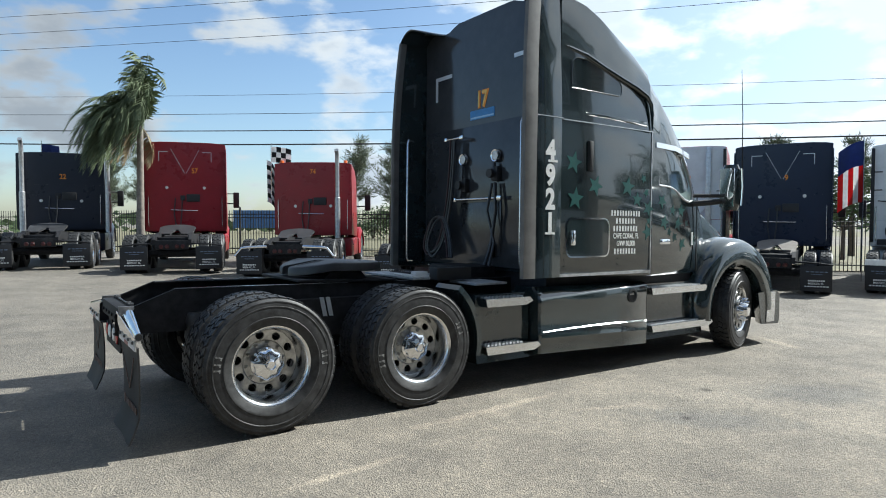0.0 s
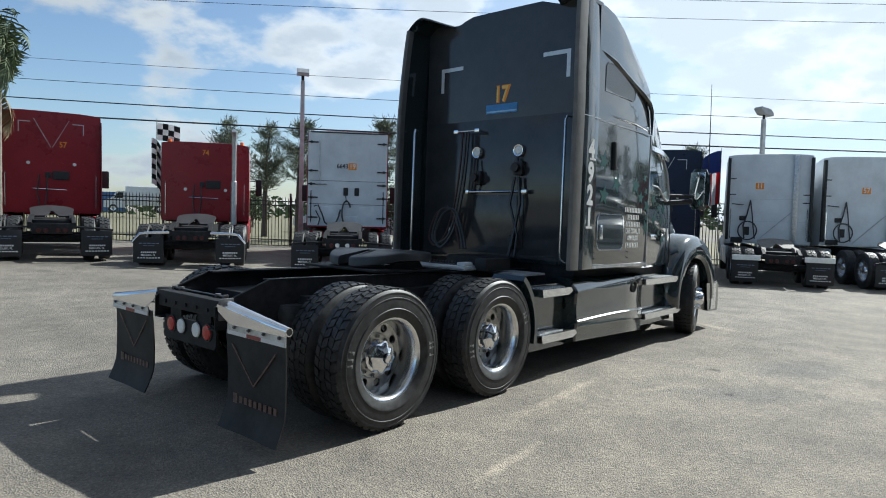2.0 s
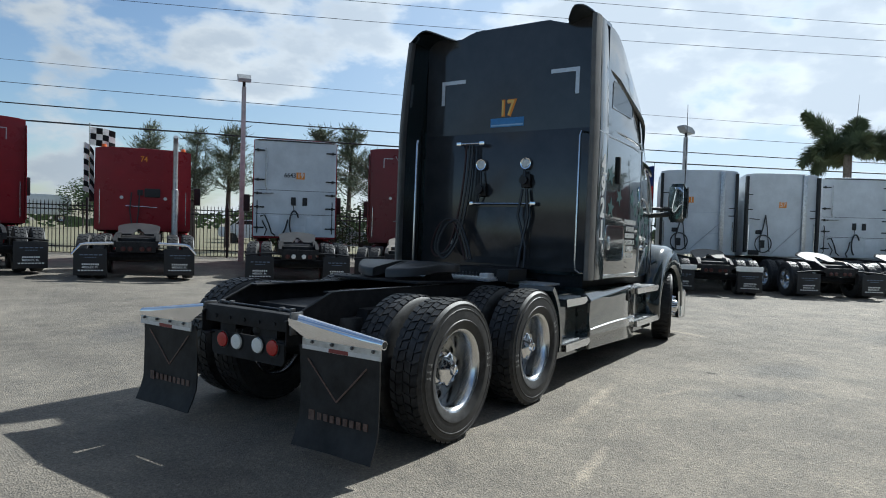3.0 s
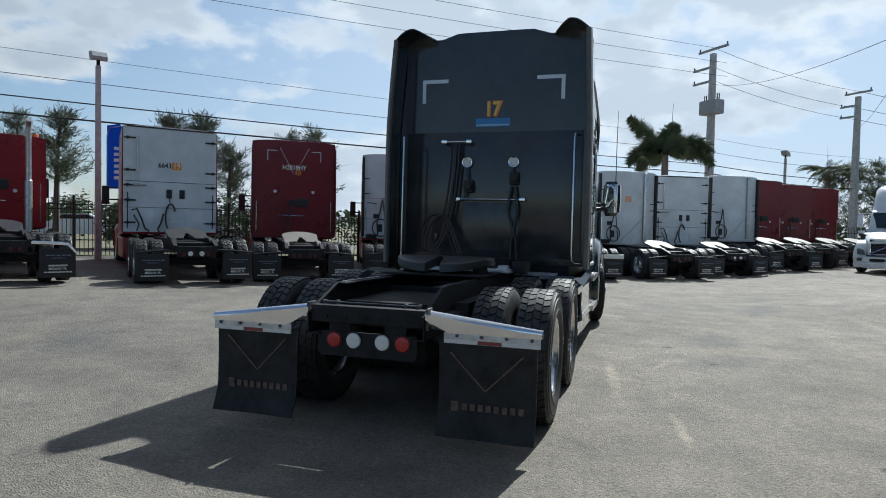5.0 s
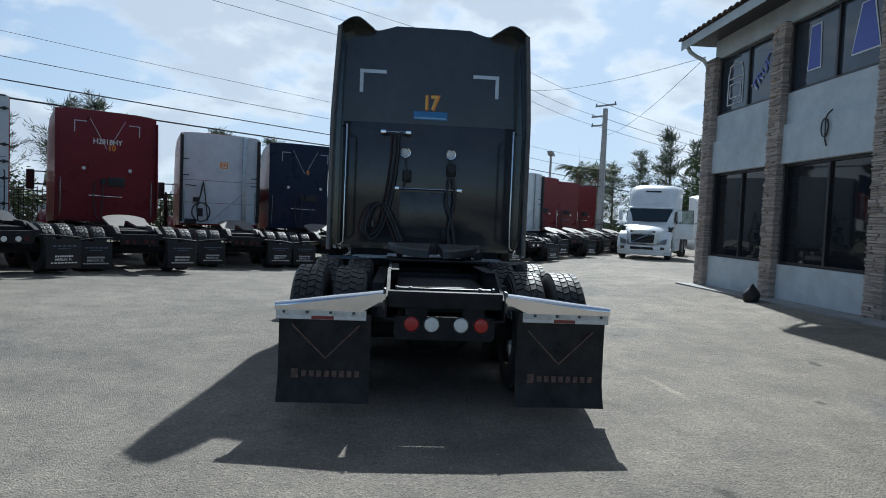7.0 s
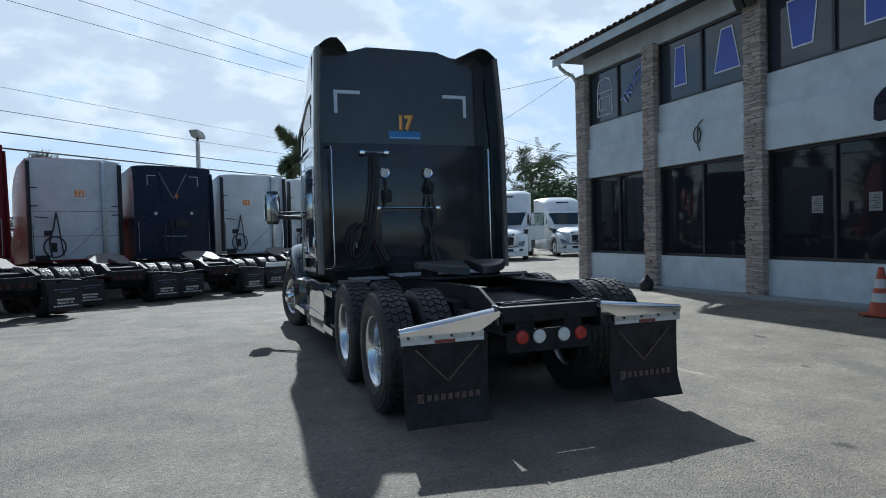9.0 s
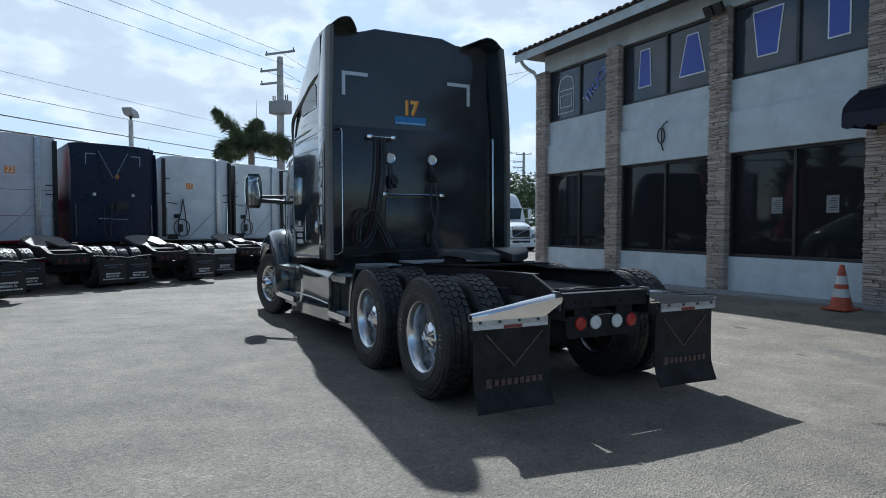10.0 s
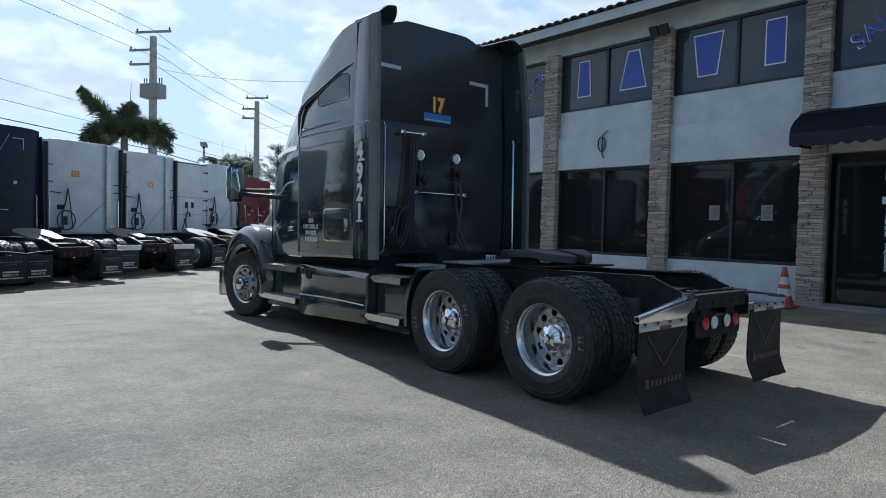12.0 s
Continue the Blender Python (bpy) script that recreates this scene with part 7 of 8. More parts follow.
def plume(bm, root, d, length, droop, rng, leaf=0.62, n=22):
    """A bottlebrush leaf: leaflets stand out all round a bending midrib."""
    d, p = Vector(d).normalized(), Vector(root)
    pts = [p.copy()]
    for k in range(n):
        d = (d + Vector((0, 0, -droop / n * (0.3 + 1.7 * k / n)))).normalized()
        p = p + d * length / n
        pts.append(p.copy())
    tube(bm, pts[::2], [0.03 * (1 - 0.85 * k / len(pts[::2])) for k in range(len(pts[::2]))], 4, False)
    for k in range(3, n + 1):
        f = k / n
        t = (pts[k] - pts[k - 1]).normalized()
        u, w = ring_frame(t)
        ll = leaf * (0.5 + 0.7 * math.sin(math.pi * min(1, f * 0.85 + 0.12)))
        for j in range(34):
            a = rng.uniform(0, 6.283)
            o = ((u * math.cos(a) + w * math.sin(a)) * 0.9 + t * rng.uniform(0.35, 0.8) + Vector((0, 0.12, -0.1))).normalized()
            q = pts[k].lerp(pts[k - 1], rng.random())
            ln = ll * rng.uniform(0.7, 1.15)
            sd = o.cross(t).normalized() * 0.03
            bm.faces.new([bm.verts.new(c) for c in (q - sd, q + sd, q + o * ln * 0.6 + sd, q + o * ln + Vector((0, 0, -0.06)), q + o * ln * 0.6 - sd)])


def foxtail_palm(x, y, z0, trunk_h, seed, label):
    rng = random.Random(seed)
    P = thing("palm_tree", label, "palm tree", pose(x, y, z0))
    bm = nb()
    tube(bm, [(0.05 * math.sin(k), 0.03 * k / 12, trunk_h * k / 12) for k in range(13)], [0.20 * (1.2 - 0.4 * k / 12 + 0.04 * (k % 2)) for k in range(13)], 12)
    part("trunk", bm, M_TRUNK, P)
    top = (0, 0.03, trunk_h)
    bm = nb()
    for dx, dy, dz, ln, dr in ((0.1, 0.62, 0.85, 2.75, 0.35), (-0.2, 0.9, 0.45, 2.1, 1.7), (0.3, 0.8, 0.2, 1.7, 1.9), (-0.2, -0.75, 0.75, 2.6, 1.9), (0.2, -0.9, 0.45, 2.7, 1.6), (0.5, -0.5, 0.7, 2.2, 2.0), (-0.6, -0.3, 0.6, 2.0, 2.1), (-0.5, 0.4, 0.6, 2.0, 2.2), (0.7, 0.2, 0.6, 2.0, 2.2), (0.1, -0.15, 1.0, 1.7, 1.2)):
        plume(bm, top, (dx, dy, dz), ln, dr, rng)
    part("crown", bm, M_LEAF, P, "bushy windblown plumes", smooth=False)
    bm = nb()
    tube(bm, [top, (0.05, -0.25, trunk_h + 1.5), (0.05, -0.3, trunk_h + 2.7)], [0.03, 0.02, 0.006], 5)
    part("spear_leaf", bm, M_BARK, P)


foxtail_palm(32.1, 2.7, -0.13, 5.55, 8, "foxtail palm with bushy windblown plumes behind the trucks")
palm(50.0, -10.9, -0.13, 5.9, 24, 2.3, (-0.5, 0.9, 0), 9, "far palm tree with ragged leaves", r=0.2, droop=1.7, leaf=0.42)
palm(51.5, -9.5, -0.13, 6.2, 24, 2.2, (-0.5, 0.9, 0), 10, "far palm tree with ragged leaves", r=0.2, droop=1.7, leaf=0.42)
palm(44.0, -17.0, -0.13, 6.5, 20, 2.0, (0.5, -0.9, 0), 12, "far palm tree beyond the white trucks", r=0.2, droop=1.7, leaf=0.42)
palm(45.0, -18.9, -0.13, 7.1, 22, 2.7, (0.6, -1.0, 0.2), 13, "taller windblown palm tree beyond the white trucks", r=0.2, droop=1.3, leaf=0.45, spear=False)


def pine(x, y, z0, h, spread, seed, label, lean=0.3, dense=80, bare=0.42):
    """A feathery casuarina: many rising twigs with fine needles and gaps between."""
    rng = random.Random(seed)
    P = thing("pine_tree", label, "pine tree", pose(x, y, z0))
    bm = nb()
    tube(bm, [(0, 0, -0.2), (0.05, 0.02, h * 0.4), (lean * 0.4, 0, h * 0.75), (lean, 0, h * 0.98)], [0.16, 0.11, 0.06, 0.015], 8)
    limbs = []
    for k in range(46):
        f = rng.uniform(bare, 0.98)
        a = rng.uniform(0, 2 * math.pi)
        b = Vector((lean * f * f, 0, h * f))
        ln = 1.25 * spread * (1.12 - 0.95 * f) * rng.uniform(0.35, 1.2)
        e = b + Vector((math.cos(a) * ln, math.sin(a) * ln, ln * rng.uniform(0.25, 1.0)))
        mid = b.lerp(e, 0.5) + Vector((0, 0, -0.1 * ln))
        tube(bm, [b, mid, e], [0.028 * (1.2 - f), 0.016 * (1.2 - f), 0.004], 4)
        limbs.append((b, mid, e))
    part("trunk", bm, M_BARK, P)
    bm = nb()
    for b, mid, e in limbs + [(Vector((lean * 0.5, 0, h * 0.7)), Vector((lean * 0.75, 0, h * 0.87)), Vector((lean, 0, h)))]:
        for j in range(dense):
            f = rng.uniform(0.1, 1.1)
            p = b.lerp(mid, f * 2) if f < 0.5 else mid.lerp(e, f * 2 - 1)
            p = p + Vector((rng.gauss(0, 0.13), rng.gauss(0, 0.13), rng.gauss(0, 0.08))) * (h / 6)
            d = ((e - b).normalized() * 0.9 + Vector((rng.uniform(-1, 1), rng.uniform(-1, 1), rng.uniform(-0.3, 0.9)))).normalized()
            ln = rng.uniform(0.18, 0.46) * (h / 7)
            w = d.cross(Vector((rng.uniform(-1, 1), rng.uniform(-1, 1), 0.3))).normalized() * 0.011 * (h / 7)
            q = p + d * ln
            r = p + d * ln * 0.5 + Vector((0, 0, -0.03))
            bm.faces.new([bm.verts.new(c) for c in (p - w, p + w, r + w * 1.6, q, r - w * 1.6)])
    part("crown", bm, M_PINE, P, "feathery dark green needles", smooth=False)
    return P


def bush(x, y, z0, r, h, seed, label, nleaf=1500, name="bush", cat="bush", trunk=0.0):
    rng = random.Random(seed)
    P = thing(name, label, cat, pose(x, y, z0))
    lobes = [(Vector((rng.uniform(-r, r) * 0.6, rng.uniform(-r, r) * 0.6, trunk + rng.uniform(0.3, 0.85) * h)), rng.uniform(0.28, 0.5) * min(r, h)) for _ in range(12)]
    bm = nb()
    tube(bm, [(0, 0, -0.1), (0.03, 0, trunk + h * 0.3), (0.0, 0.05, trunk + h * 0.6)], [0.10, 0.07, 0.02], 7)
    for c, _ in lobes:
        tube(bm, [(0.02, 0, trunk + h * 0.2), c], [0.035, 0.008], 5)
    part("trunk", bm, M_BARK, P)
    bm = nb()
    for k in range(nleaf):
        c, rr = rng.choice(lobes)
        d = Vector((rng.gauss(0, 1), rng.gauss(0, 1), rng.gauss(0, 1))).normalized()
        p = c + d * rr * rng.uniform(0.55, 1.12)
        n = (d + Vector((rng.uniform(-.7, .7), rng.uniform(-.7, .7), rng.uniform(-.3, .7)))).normalized()
        u, w = ring_frame(n)
        s = rng.uniform(0.06, 0.13) * max(0.7, r / 2)
        bm.faces.new([bm.verts.new(q) for q in (p - u * s, p + w * s * 0.55, p + u * s * 1.2, p - w * s * 0.55)])
    part("crown", bm, M_BUSH, P, "uneven green leaves", smooth=False)
    return P


for k, (s, off, h, sp) in enumerate(((3.2, 7, 5.4, 1.5), (1.8, 8, 6.0, 1.5), (-2.6, 6.0, 5.6, 1.6), (-4.0, 7.5, 6.0, 1.5), (-5.0, 5.5, 4.6, 1.4), (-7.6, 6.0, 5.4, 1.4), (-9.0, 7, 5.6, 1.5), (6.0, 9, 5.8, 1.5), (-14.5, 7.0, 5.2, 1.4), (-18.0, 8.0, 5.2, 1.4), (19.0, 8.0, 5.6, 1.5), (22.0, 9.0, 5.2, 1.5))):
    x, y = along(s, off)
    pine(x, y, ground_z(x, y) + 0.05, h, sp, 20 + k, "feathery dark pine tree beyond the fence")
for k, (x, y, h) in enumerate(((58, -17.5, 9.0), (60, -15.5, 8.0), (52, -18, 10.2), (50.5, -19.8, 9.2), (56, -12.5, 7.4), (57, -11.0, 6.8), (49, -21.0, 8.4))):
    pine(x, y, -0.13, h, 1.9, 60 + k, "far feathery pine tree behind the yard", dense=60, bare=0.22)
for k, (s, off, r, h) in enumerate(((-1.0, 4.0, 1.2, 1.7), (-3.4, 4.5, 1.5, 2.6), (-5.6, 3.5, 1.3, 2.3), (-8.4, 4.5, 1.6, 2.8), (-11.0, 4.0, 1.3, 2.2), (9.0, 25.0, 2.2, 3.0), (12.0, 28.0, 2.0, 2.6), (3.0, 24.0, 2.2, 2.6), (-13.0, 4.0, 1.4, 2.3), (24.0, 20.0, 2.2, 2.6))):
    x, y = along(s, off)
    bush(x, y, ground_z(x, y), r, h, 80 + k, "green leafy bush beyond the fence")
bush(35.5, 75.5, 0.5, 2.6, 5.2, 140, "round green tree far beyond the fence", 2600, "tree", "tree", 0.4)
bush(28.0, 12.1, 0.0, 1.5, 3.6, 141, "leafy green tree beyond the fence", 2200, "tree", "tree", 0.5)
for k, (x, y, r, h) in enumerate(((38.5, -15.2, 2.8, 5.4), (41, -17.5, 2.8, 5.6), (36.5, -16.5, 2.6, 5.0), (53.5, -20.5, 3.2, 5.0), (33.5, -15.0, 2.4, 4.4))):
    bush(x, y, -0.13, r, h, 110 + k, "leafy green tree behind the white trucks", 2600, "tree", "tree", 0.4)
# low far tree line all round the horizon
bm = nb()
frng = random.Random(9)
for k in range(5200):
    a = radians(frng.uniform(-40, 118))
    d = frng.uniform(95, 135)
    hh = 2.6 + 1.9 * noise.noise(Vector((a * 14, 0.3, 0))) + 1.2 * noise.noise(Vector((a * 50, 2.3, 0)))
    p = Vector((math.cos(a) * d, math.sin(a) * d, max(0.1, hh) * frng.uniform(0.0, 1.0) ** 0.6))
    s = frng.uniform(0.25, 0.6)
    u = Vector((-math.sin(a), math.cos(a), frng.uniform(-0.5, 0.5)))
    w = Vector((frng.uniform(-.4, .4), frng.uniform(-.4, .4), 1))
    bm.faces.new([bm.verts.new(q) for q in (p - u * s, p + w * s * 0.7, p + u * s, p - w * s * 0.6)])
tagged(part("tree_line", bm, M_BUSH, smooth=False), "low distant line of green trees", "trees", kind="stuff")

# ---- things beyond the fence ----
M_CONT = mat("blue_container_paint", (0.05, 0.13, 0.30), 0.5, 0, 0.15, 1.5, 0.05, 20)
x, y = 30.0, 88.2
ct = thing("shipping_container", "blue corrugated shipping container far beyond the fence", "container", pose(x, y, 0.9, 0, 0, -18))
bm = nb()
secs = []
for k in range(121):
    xx = -4.0 + 8.0 * k / 120
    d = 0.03 if (k // 3) % 2 else 0.0
    secs.append([(xx, -1.22 + d, 0.1), (xx, -1.22 + d, 2.55), (xx, 1.22 - d, 2.55), (xx, 1.22 - d, 0.1)])
loft(bm, secs, close=True)
part("body", bm, M_CONT, ct, smooth=False)
bm = nb()
for px in (-4.0, 4.0):
    for py in (-1.22, 1.22):
        box(bm, px - 0.08, px + 0.08, py - 0.08, py + 0.08, 0, 2.6)
part("corner_frame", bm, M_CONT, ct, smooth=False)
x, y = 33.5, 81.5
tr = thing("box_truck", "white box truck on the far road", "truck", pose(x, y, 0.9, 0, 0, 160))
bm = nb()
box(bm, -3.2, 1.6, -1.15, 1.15, 0.9, 3.2, 0.05)
part("cargo_box", bm, P_WHITE, tr)
bm = nb()
prism(bm, [(1.7, 0.6), (1.7, 2.6), (2.5, 2.6), (3.2, 1.7), (4.0, 1.5), (4.0, 0.6)], -1.05, 1.05)
bevel_all(bm, 0.06)
part("cab", bm, P_WHITE, tr)
bm = nb()
prism(bm, [(1.9, 1.75), (1.9, 2.45), (2.45, 2.45), (2.95, 1.75)], -1.06, 1.06)
part("window", bm, M_GLASS, tr)
for px in (-2.2, 3.0):
    for s in (1, -1):
        row_wheel(tr, pose(px, s * 0.95, 0.495, 0, 0, 0 if s > 0 else 180))
for k, (s, off, mm, lab) in enumerate(((1.5, 16, P_WHITE, "white parked car beyond the fence"), (-3.5, 5.5, P_WHITE, "white parked van nose beyond the fence"), (-8.0, 9.0, P_SILVER, "grey parked car beyond the fence"))):
    x, y = along(s, off)
    car = thing("parked_car", lab, "car", pose(x, y, ground_z(x, y) + 0.05, 0, 0, fang + 180))
    bm = nb()
    secs = []
    prof = [(-2.2, 0.55, 0.85), (-2.05, 0.40, 0.98), (-1.5, 0.35, 1.02), (-1.0, 0.35, 1.42), (0.3, 0.35, 1.46), (1.0, 0.35, 1.02), (1.9, 0.38, 0.86), (2.2, 0.5, 0.70)]
    for xx, zb, zt in prof:
        w = 0.88 if abs(xx) < 2.1 else 0.7
        wt = w - (0.18 if zt > 1.2 else 0.03)
        secs.append([(xx, w, zb), (xx, w, min(zt, 0.95)), (xx, wt, zt), (xx, -wt, zt), (xx, -w, min(zt, 0.95)), (xx, -w, zb)])
    loft(bm, secs, close=True)
    part("body", bm, mm, car)
    bm = nb()
    prism(bm, [(-1.35, 1.02), (-0.95, 1.38), (0.25, 1.40), (0.85, 1.02)], -0.80, 0.80)
    part("window", bm, M_GLASS, car)
    for px in (-1.35, 1.35):
        for s2 in (1, -1):
            bm = nb()
            lathe(bm, [(0.001, -0.1), (0.31, -0.1), (0.33, 0), (0.31, 0.1), (0.001, 0.1)], 18)
            part("wheel", bm, M_RUBBER, car, at=pose(px, s2 * 0.82, 0.32))


# ---- white trucks that face the yard ----
M_HEADLAMP = mat("smoky_lens", (0.16, 0.17, 0.18), 0.15, 0.3, 0.2, 20.0)


def facing_truck(x, y, th, label, low=0.0, door=False):
    T = thing("white_truck", label, "truck", pose(x, y, ground_z(x, y), 0, 0, th), "white trucks facing the yard")
    W = 1.18
    bm = nb()
    def sec(xx, w, zb, zs, zt, p=6):
        h = [(xx, w - 0.03, zb), (xx, w, zb + 0.1), (xx, w, zs)]
        for f in (0.97, 0.9, 0.75, 0.5, 0.25, 0.0):
            h.append((xx, w * f, zs + (zt - zs) * (1 - f ** p)))
        return h + [(a, -b, c) for a, b, c in h[-2::-1]]
    st = [(-4.2, W, 0.9, 3.40 - low, 3.52 - low), (-3.5, W - 0.02, 0.9, 3.36 - low, 3.52 - low), (-3.1, W - 0.06, 0.9, 3.24 - low, 3.48 - low), (-2.8, W - 0.10, 0.9, 2.98 - low * 0.7, 3.30 - low), (-2.5, W - 0.12, 0.9, 2.60 - low * 0.3, 2.90 - low * 0.6), (-2.28, W - 0.13, 0.9, 2.34, 2.50), (-2.16, W - 0.14, 0.9, 2.26, 2.34), (-1.86, W - 0.12, 0.9, 1.68, 1.74)]
    rows = loft(bm, [sec(*q) for q in st])
    bm.faces.new(rows[0][::-1])
    bm.faces.new(rows[-1])
    part("cab_shell", bm, P_WHITE, T)
    bm = nb()
    st = [(-2.0, W - 0.06, 0.8, 1.56, 1.70, 4), (-1.5, W - 0.14, 0.8, 1.46, 1.62, 4), (-0.8, W - 0.30, 0.75, 1.34, 1.50, 4), (-0.3, W - 0.46, 0.7, 1.26, 1.42, 4), (-0.1, W - 0.56, 0.7, 1.18, 1.36, 4), (0.0, W - 0.60, 0.7, 1.12, 1.28, 4)]
    rows = loft(bm, [sec(*q) for q in st])
    bm.faces.new(rows[0][::-1])
    bm.faces.new(rows[-1])
    part("hood", bm, P_WHITE, T)
    bm = nb()
    secs = []
    for yy in (-1.0, -0.7, 0, 0.7, 1.0):
        d = 0.12 * yy ** 2
        secs.append([(-2.06 - d, yy * 0.97, 2.34), (-1.78 - d, yy, 1.72), (-2.0 - d, yy, 1.68), (-2.3 - d, yy * 0.97, 2.3)])
    loft(bm, secs, close=True)
    part("windscreen", bm, M_GLASS, T, "dark windscreen")
    bm = nb()
    secs = []
    for yy in (-1.02, -0.7, 0, 0.7, 1.02):
        d = 0.13 * yy ** 2
        secs.append([(-2.30 - d, yy, 2.35), (-2.02 - d, yy, 2.34), (-2.04 - d, yy, 2.39), (-2.34 - d, yy, 2.48)])
    loft(bm, secs, close=True)
    part("brow", bm, P_WHITE, T, "white brow above the windscreen")
    for s in (1, -1):
        bm = nb()
        tube(bm, [(-1.76, s * 0.15, 1.74), (-1.84, s * 0.75, 1.86)], 0.012, 5)
        part("wiper", bm, M_TRIM, T)
        bm = nb()
        prism(bm, [(-0.95, 1.12), (-1.02, 1.16), (-1.20, 1.46), (-1.75, 1.54), (-1.72, 1.44), (-1.30, 1.36)], s * (W - 0.31), s * (W - 0.06))
        part("hood_intake", bm, M_TRIM, T, "black hood side intake")
    bm = nb()
    box(bm, -2.86, -2.66, -0.36, 0.36, 3.14 - low * 0.9, 3.22 - low * 0.9, 0.02)
    part("roof_vent", bm, M_TRIM, T, "dark roof slot")
    bm = nb()
    loft(bm, [[(0.03, -0.50, 0.72), (0.03, 0.50, 0.72), (-0.05, 0.54, 1.28), (-0.05, -0.54, 1.28)], [(0.06, -0.47, 0.75), (0.06, 0.47, 0.75), (-0.02, 0.51, 1.25), (-0.02, -0.51, 1.25)]], close=True)
    gr = part("grille", bm, M_DARK, T, "dark slanted grille")
    for k in range(8):
        bm = nb()
        z = 0.78 + 0.062 * k
        tube(bm, [(0.07 - 0.15 * (z - 0.72), -0.47, z), (0.07 - 0.15 * (z - 0.72), 0.47, z)], 0.007, 5)
        part("slat", bm, M_STEEL, gr)
    bm = nb()
    tube(bm, [(0.08, 0.46, 1.22), (0.09, -0.46, 0.77)], 0.018, 6)
    part("slash_bar", bm, M_CHROME, gr)
    bm = nb()
    tube(bm, [(0.06, -0.50, 0.72), (0.06, 0.50, 0.72), (-0.02, 0.54, 1.28), (-0.02, -0.54, 1.28), (0.06, -0.50, 0.72)], 0.022, 6)
    part("grille_frame", bm, M_CHROME, gr)
    for s in (1, -1):
        bm = nb()
        secs = []
        for yy in (0.0, 0.5, 0.85, 1.05, 1.14):
            xx = 0.10 - 0.45 * (yy / 1.14) ** 3
            secs.append([(xx - 0.2, s * yy, 0.20), (xx, s * yy, 0.22), (xx + 0.03, s * yy, 0.36), (xx - 0.02, s * yy, 0.40), (xx + 0.02, s * yy, 0.44), (xx, s * yy, 0.62), (xx - 0.2, s * yy, 0.66)])
        loft(bm, secs, close=True)
        part("bumper", bm, P_WHITE, T)
        # solid box painted near black for the shade in the bumper opening
        bm = nb()
        box(bm, 0.02, 0.118, min(s * 0.002, s * 0.50), max(s * 0.002, s * 0.50), 0.45, 0.56, 0.015)
        part("bumper_slot", bm, M_DARK, T)
        bm = nb()
        box(bm, -0.22, 0.0, s * 0.86 - 0.09, s * 0.86 + 0.09, 0.46, 0.58, 0.02)
        part("fog_lamp", bm, M_GLASS, T, "dark fog lamp")
        bm = nb()
        secs = []
        for k in range(13):
            a = radians(175 - 172 * k / 12)
            ci, si = math.cos(a), math.sin(a)
            secs.append([(-0.95 + 0.58 * ci, s * 0.7, 0.5 + 0.58 * si), (-0.95 + 0.58 * ci, s * 1.17, 0.5 + 0.58 * si), (-0.95 + 0.78 * ci, s * 1.1, 0.5 + 0.76 * si), (-0.95 + 0.78 * ci, s * 0.7, 0.5 + 0.80 * si)])
        loft(bm, secs, close=True)
        part("front_fender", bm, P_WHITE, T)
        bm = nb()
        loft(bm, [[(-0.08, s * 0.72, 0.70), (-0.10, s * 0.76, 0.86), (-0.45, s * 0.80, 0.90), (-0.45, s * 0.72, 0.70)], [(-0.18, s * 0.98, 0.70), (-0.24, s * 0.98, 0.92), (-0.5, s * 0.96, 0.98), (-0.5, s * 0.98, 0.70)], [(-0.34, s * 1.13, 0.74), (-0.42, s * 1.11, 0.96), (-0.6, s * 1.05, 1.02), (-0.6, s * 1.12, 0.74)]], close=True)
        part("headlamp", bm, M_HEADLAMP, T, "smoky clear headlamp")
        bm = nb()
        tube(bm, [(-2.0, s * 1.04, 1.62), (-1.85, s * 1.30, 1.62), (-1.85, s * 1.36, 2.30), (-2.1, s * 1.02, 2.32)], 0.018, 6)
        box(bm, -1.93, -1.80, s * 1.34 - 0.09, s * 1.34 + 0.09, 1.74, 2.26, 0.03)
        part("mirror", bm, P_WHITE, T, "white door mirror")
        bm = nb()
        box(bm, -1.28, -1.10, s * 1.12 - 0.10, s * 1.12 + 0.10, 1.50, 1.60, 0.03)
        tube(bm, [(-1.2, s * 1.10, 1.52), (-1.25, s * 0.90, 1.38)], 0.02, 6)
        part("hood_mirror", bm, P_WHITE, T, "small white hood mirror")
        bm = nb()
        prism(bm, [(-2.95, 1.70), (-2.95, 2.26), (-2.55, 2.24), (-2.2, 1.78)], s * (W - 0.14), s * (W - 0.028))
        part("door_window", bm, M_GLASS, T)
        bm = nb()
        box(bm, -4.2, -2.2, min(s * 0.7, s * 1.16), max(s * 0.7, s * 1.16), 0.35, 0.92, 0.06)
        part("side_skirt", bm, P_WHITE, T)
        row_wheel(T, pose(-0.95, s * 1.0, 0.495, 0, 0, 0 if s > 0 else 180))
        for ax in (-6.0, -7.3):
            row_wheel(T, pose(ax, s * 1.0, 0.495, 0, 0, 0 if s > 0 else 180))
        bm = nb()
        box(bm, -7.9, -1.0, s * 0.43 - 0.04, s * 0.43 + 0.04, 0.7, 0.98)
        part("frame_rail", bm, M_FRAME, T)
    if door:
        bm = nb()
        box(bm, -0.03, 0.03, 0.0, 0.86, 0.95, 1.66, 0.02)
        leaf = part("cab_door", bm, P_WHITE, T, "white cab door standing open", at=pose(-2.25, 1.12, 0, 0, 0, 28))
        bm = nb()
        tube(bm, [(0, 0.04, 1.66), (0, 0.16, 2.28), (0, 0.82, 2.30), (0, 0.84, 1.66)], 0.03, 6)
        part("window_frame", bm, M_TRIM, leaf)
        bm = nb()
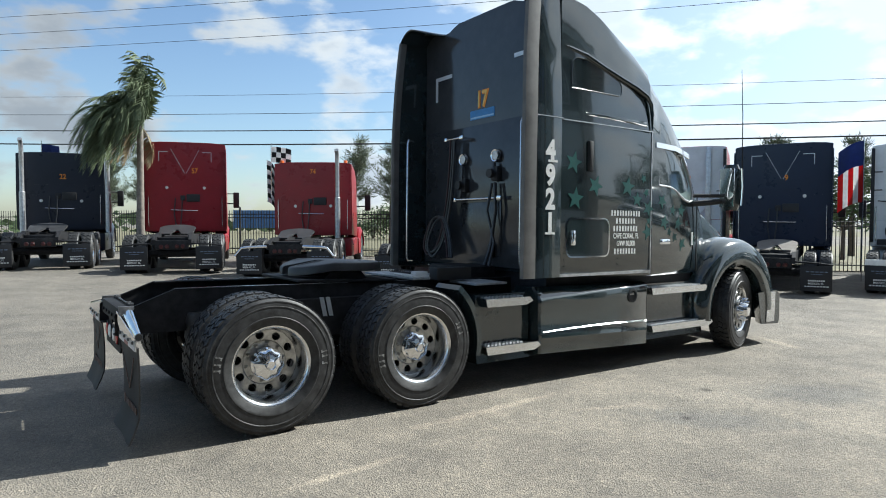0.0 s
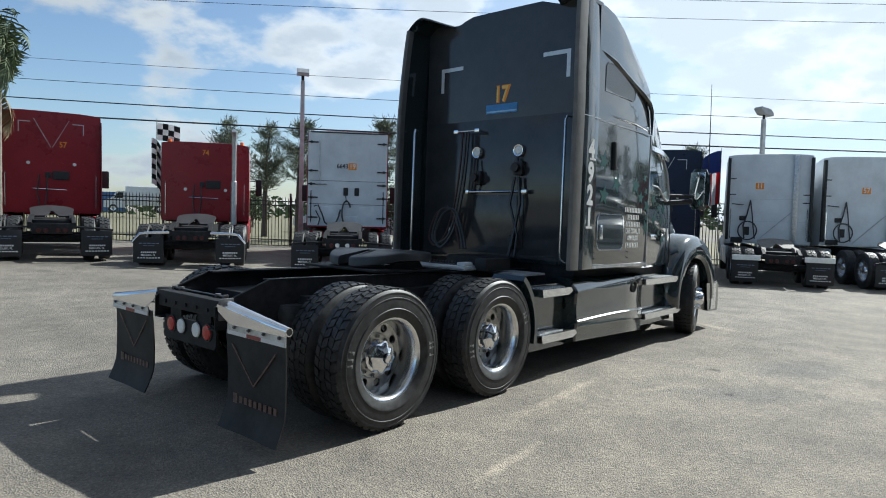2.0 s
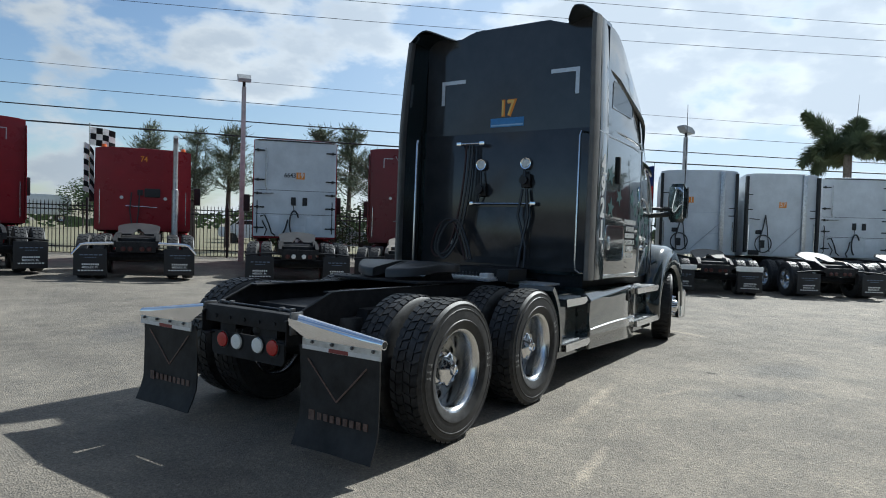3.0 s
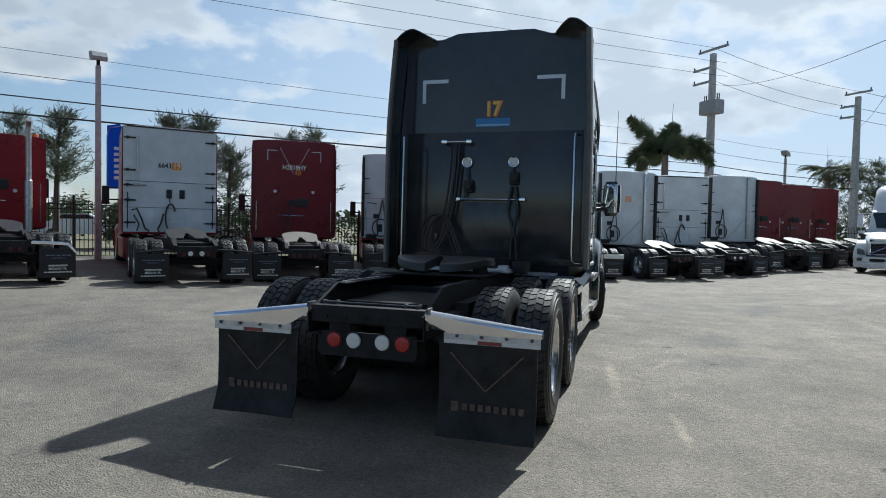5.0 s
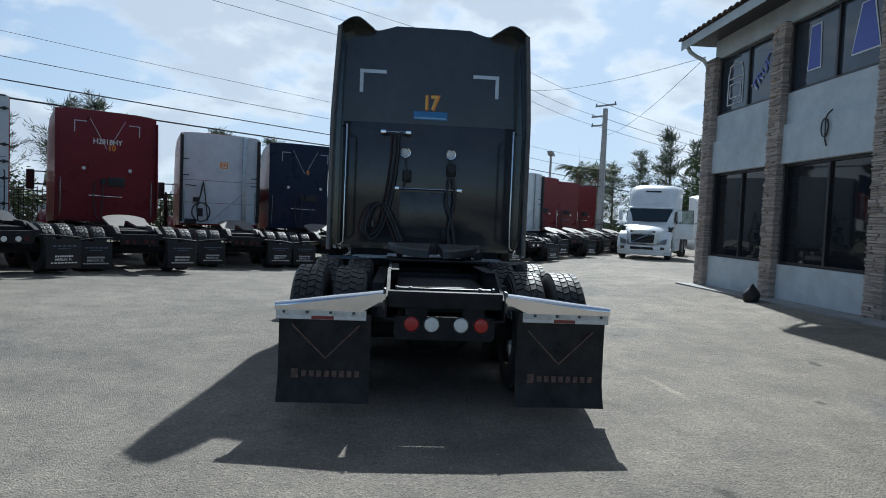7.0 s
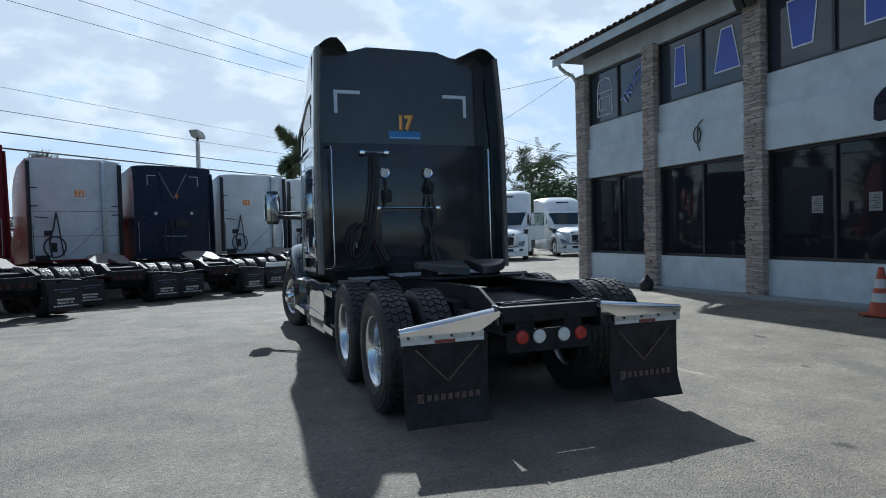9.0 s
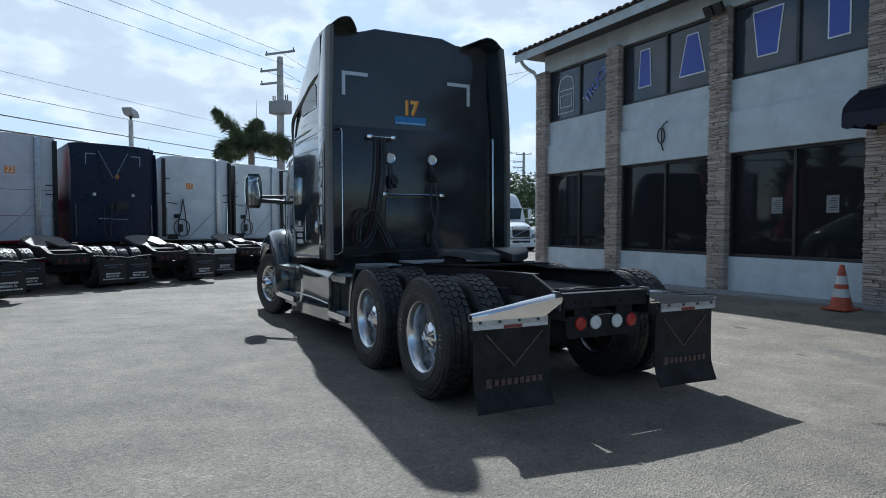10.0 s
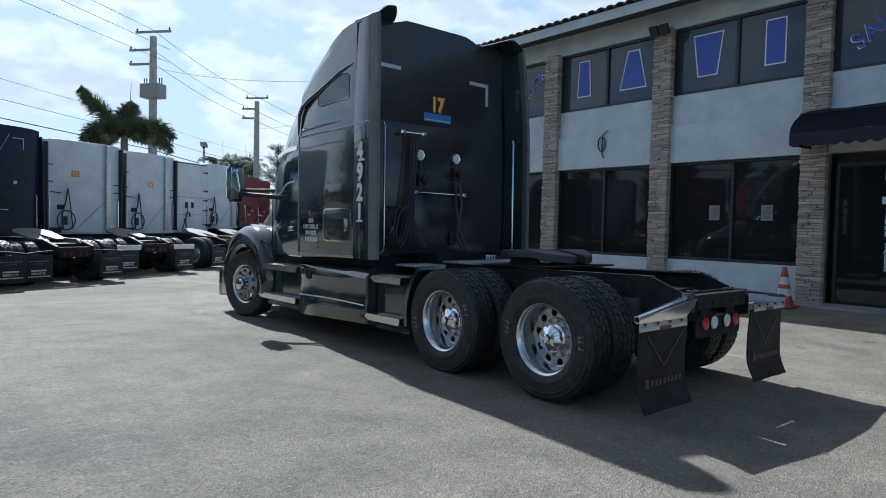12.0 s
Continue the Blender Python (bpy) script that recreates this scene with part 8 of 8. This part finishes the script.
        prism(bm, [(0.05, 1.66), (0.17, 2.27), (0.81, 2.29), (0.83, 1.66)], -0.004, 0.004, "x")
        part("pane", bm, M_DOORGLASS, leaf)
    return T


facing_truck(23.76, -4.87, 150.2, "white high roof sleeper truck with its cab door open", door=True)
facing_truck(25.1, -9.95, 170, "white lower roof sleeper truck parked beside another", low=0.26)


# ---- flags ----
def flag(x, y, z, w, h, az, label, cols, seed, pole=True, z0=0.0):
    F = thing("flag", label, "flag", pose(x, y, 0, 0, 0, az))
    rng = random.Random(seed)
    if pole:
        bm = nb()
        tube(bm, [(0, 0, z0), (0, 0, z + h + 0.1)], 0.015, 6)
        part("pole", bm, M_ALU, F)
    nx, nz = len(cols[0]), len(cols)
    ph = rng.uniform(0, 6)
    for i in range(nx):
        for j in range(nz):
            bm = nb()
            sub = 3
            g = [[None] * (sub + 1) for _ in range(sub + 1)]
            for a in range(sub + 1):
                for b in range(sub + 1):
                    u, v = (i + a / sub) / nx, (j + b / sub) / nz
                    yy = 0.06 * math.sin(u * 6 + ph) * u + 0.03 * math.sin(v * 4 + ph)
                    g[a][b] = bm.verts.new((u * w, yy, z + h - v * h - 0.18 * u * u * h))
            for a in range(sub):
                for b in range(sub):
                    bm.faces.new((g[a][b], g[a + 1][b], g[a + 1][b + 1], g[a][b + 1]))
            bmesh.ops.solidify(bm, geom=bm.faces[:], thickness=0.004)
            part("cloth", bm, cols[j][i], F)
    return F


M_FW = mat("white_cloth", (0.7, 0.7, 0.7), 0.8, 0, 0.08, 9)
M_FK = mat("black_cloth", (0.015, 0.015, 0.018), 0.8, 0, 0.1, 9)
M_FB = mat("blue_cloth", (0.02, 0.12, 0.5), 0.8, 0, 0.1, 9)
M_FN = mat("navy_cloth", (0.03, 0.05, 0.16), 0.8, 0, 0.1, 9)
M_FR = mat("red_cloth", (0.5, 0.03, 0.03), 0.8, 0, 0.1, 9)

C4 = [[M_FK if (i + j) % 2 else M_FW for i in range(4)] for j in range(3)]


def beside(x, y, th, lx, ly):
    c, s = math.cos(radians(th)), math.sin(radians(th))
    return x + c * lx - s * ly, y + s * lx + c * ly


fx, fy = beside(5.57, 15.40, 56.4, 4.25, 1.36)
flag(fx, fy, 3.50, 0.62, 0.50, -33, "black and white chequered flag on the red truck", C4, 1, z0=2.4)
C9 = [[M_FK if (i + j) % 2 else M_FW for i in range(2)] for j in range(9)]
fx, fy = beside(5.57, 15.40, 56.4, 4.25, 1.50)
flag(fx, fy, 2.25, 0.26, 1.32, -33, "black and white chequered flag tail hanging beside the red truck", C9, 6, pole=False)
fx, fy = beside(0.45, 19.45, 77.6, 4.3, 0.6)
flag(fx, fy, 3.75, 0.5, 0.34, -12, "small navy flag on the dark truck", [[M_FN, M_FN], [M_FN, M_FN]], 2, z0=2.4)
US = [[M_FN, M_FN, M_FN, M_FN, M_FN]] * 2 + [[M_FR, M_FW, M_FR, M_FW, M_FR]] * 3
flag(20.08, 8.15, 2.15, 0.62, 1.75, 112, "striped red, white and blue flag hanging by the trucks", US, 3, z0=-0.13)


def feather_flag(x, y, z0, z1, w, az, label):
    F = thing("feather_flag", label, "flag", pose(x, y, ground_z(x, y), 0, 0, az))
    bm = nb()
    tube(bm, [(0, 0, 0), (0, 0, z1 - 0.4), (0.12 * w, 0, z1 - 0.08), (0.5 * w, 0, z1)], 0.014, 6)
    part("pole", bm, M_ALU, F)
    bm = nb()
    n = 14
    rows = []
    for k in range(n + 1):
        f = k / n
        z = z0 + (z1 - z0) * f
        ww = w * (0.85 + 0.15 * math.sin(f * 3)) * (1 if f < 0.8 else max(0.45, 1 - (f - 0.8) * 2.4))
        rows.append([(0.02 + ww * u, 0.05 * math.sin(f * 7 + u * 3) * u, z + 0.10 * u * f) for u in (0, 0.25, 0.5, 0.75, 1)])
    loft(bm, rows)
    bmesh.ops.solidify(bm, geom=bm.faces[:], thickness=0.004)
    part("cloth", bm, M_FB, F, "blue advertising cloth")
    for k in range(6):
        bm = nb()
        z = z0 + 0.35 + 0.22 * k
        box(bm, 0.28 * w, 0.62 * w, -0.075, -0.07, z, z + 0.12)
        part("print_bar", bm, M_FW, F, smooth=False)


feather_flag(15.6, 23.0, 2.4, 4.75, 0.9, -45, "blue feather flag standing beyond the fence")
feather_flag(18.1, 11.9, 1.6, 3.75, 0.32, -60, "blue feather flag standing behind parked trucks")
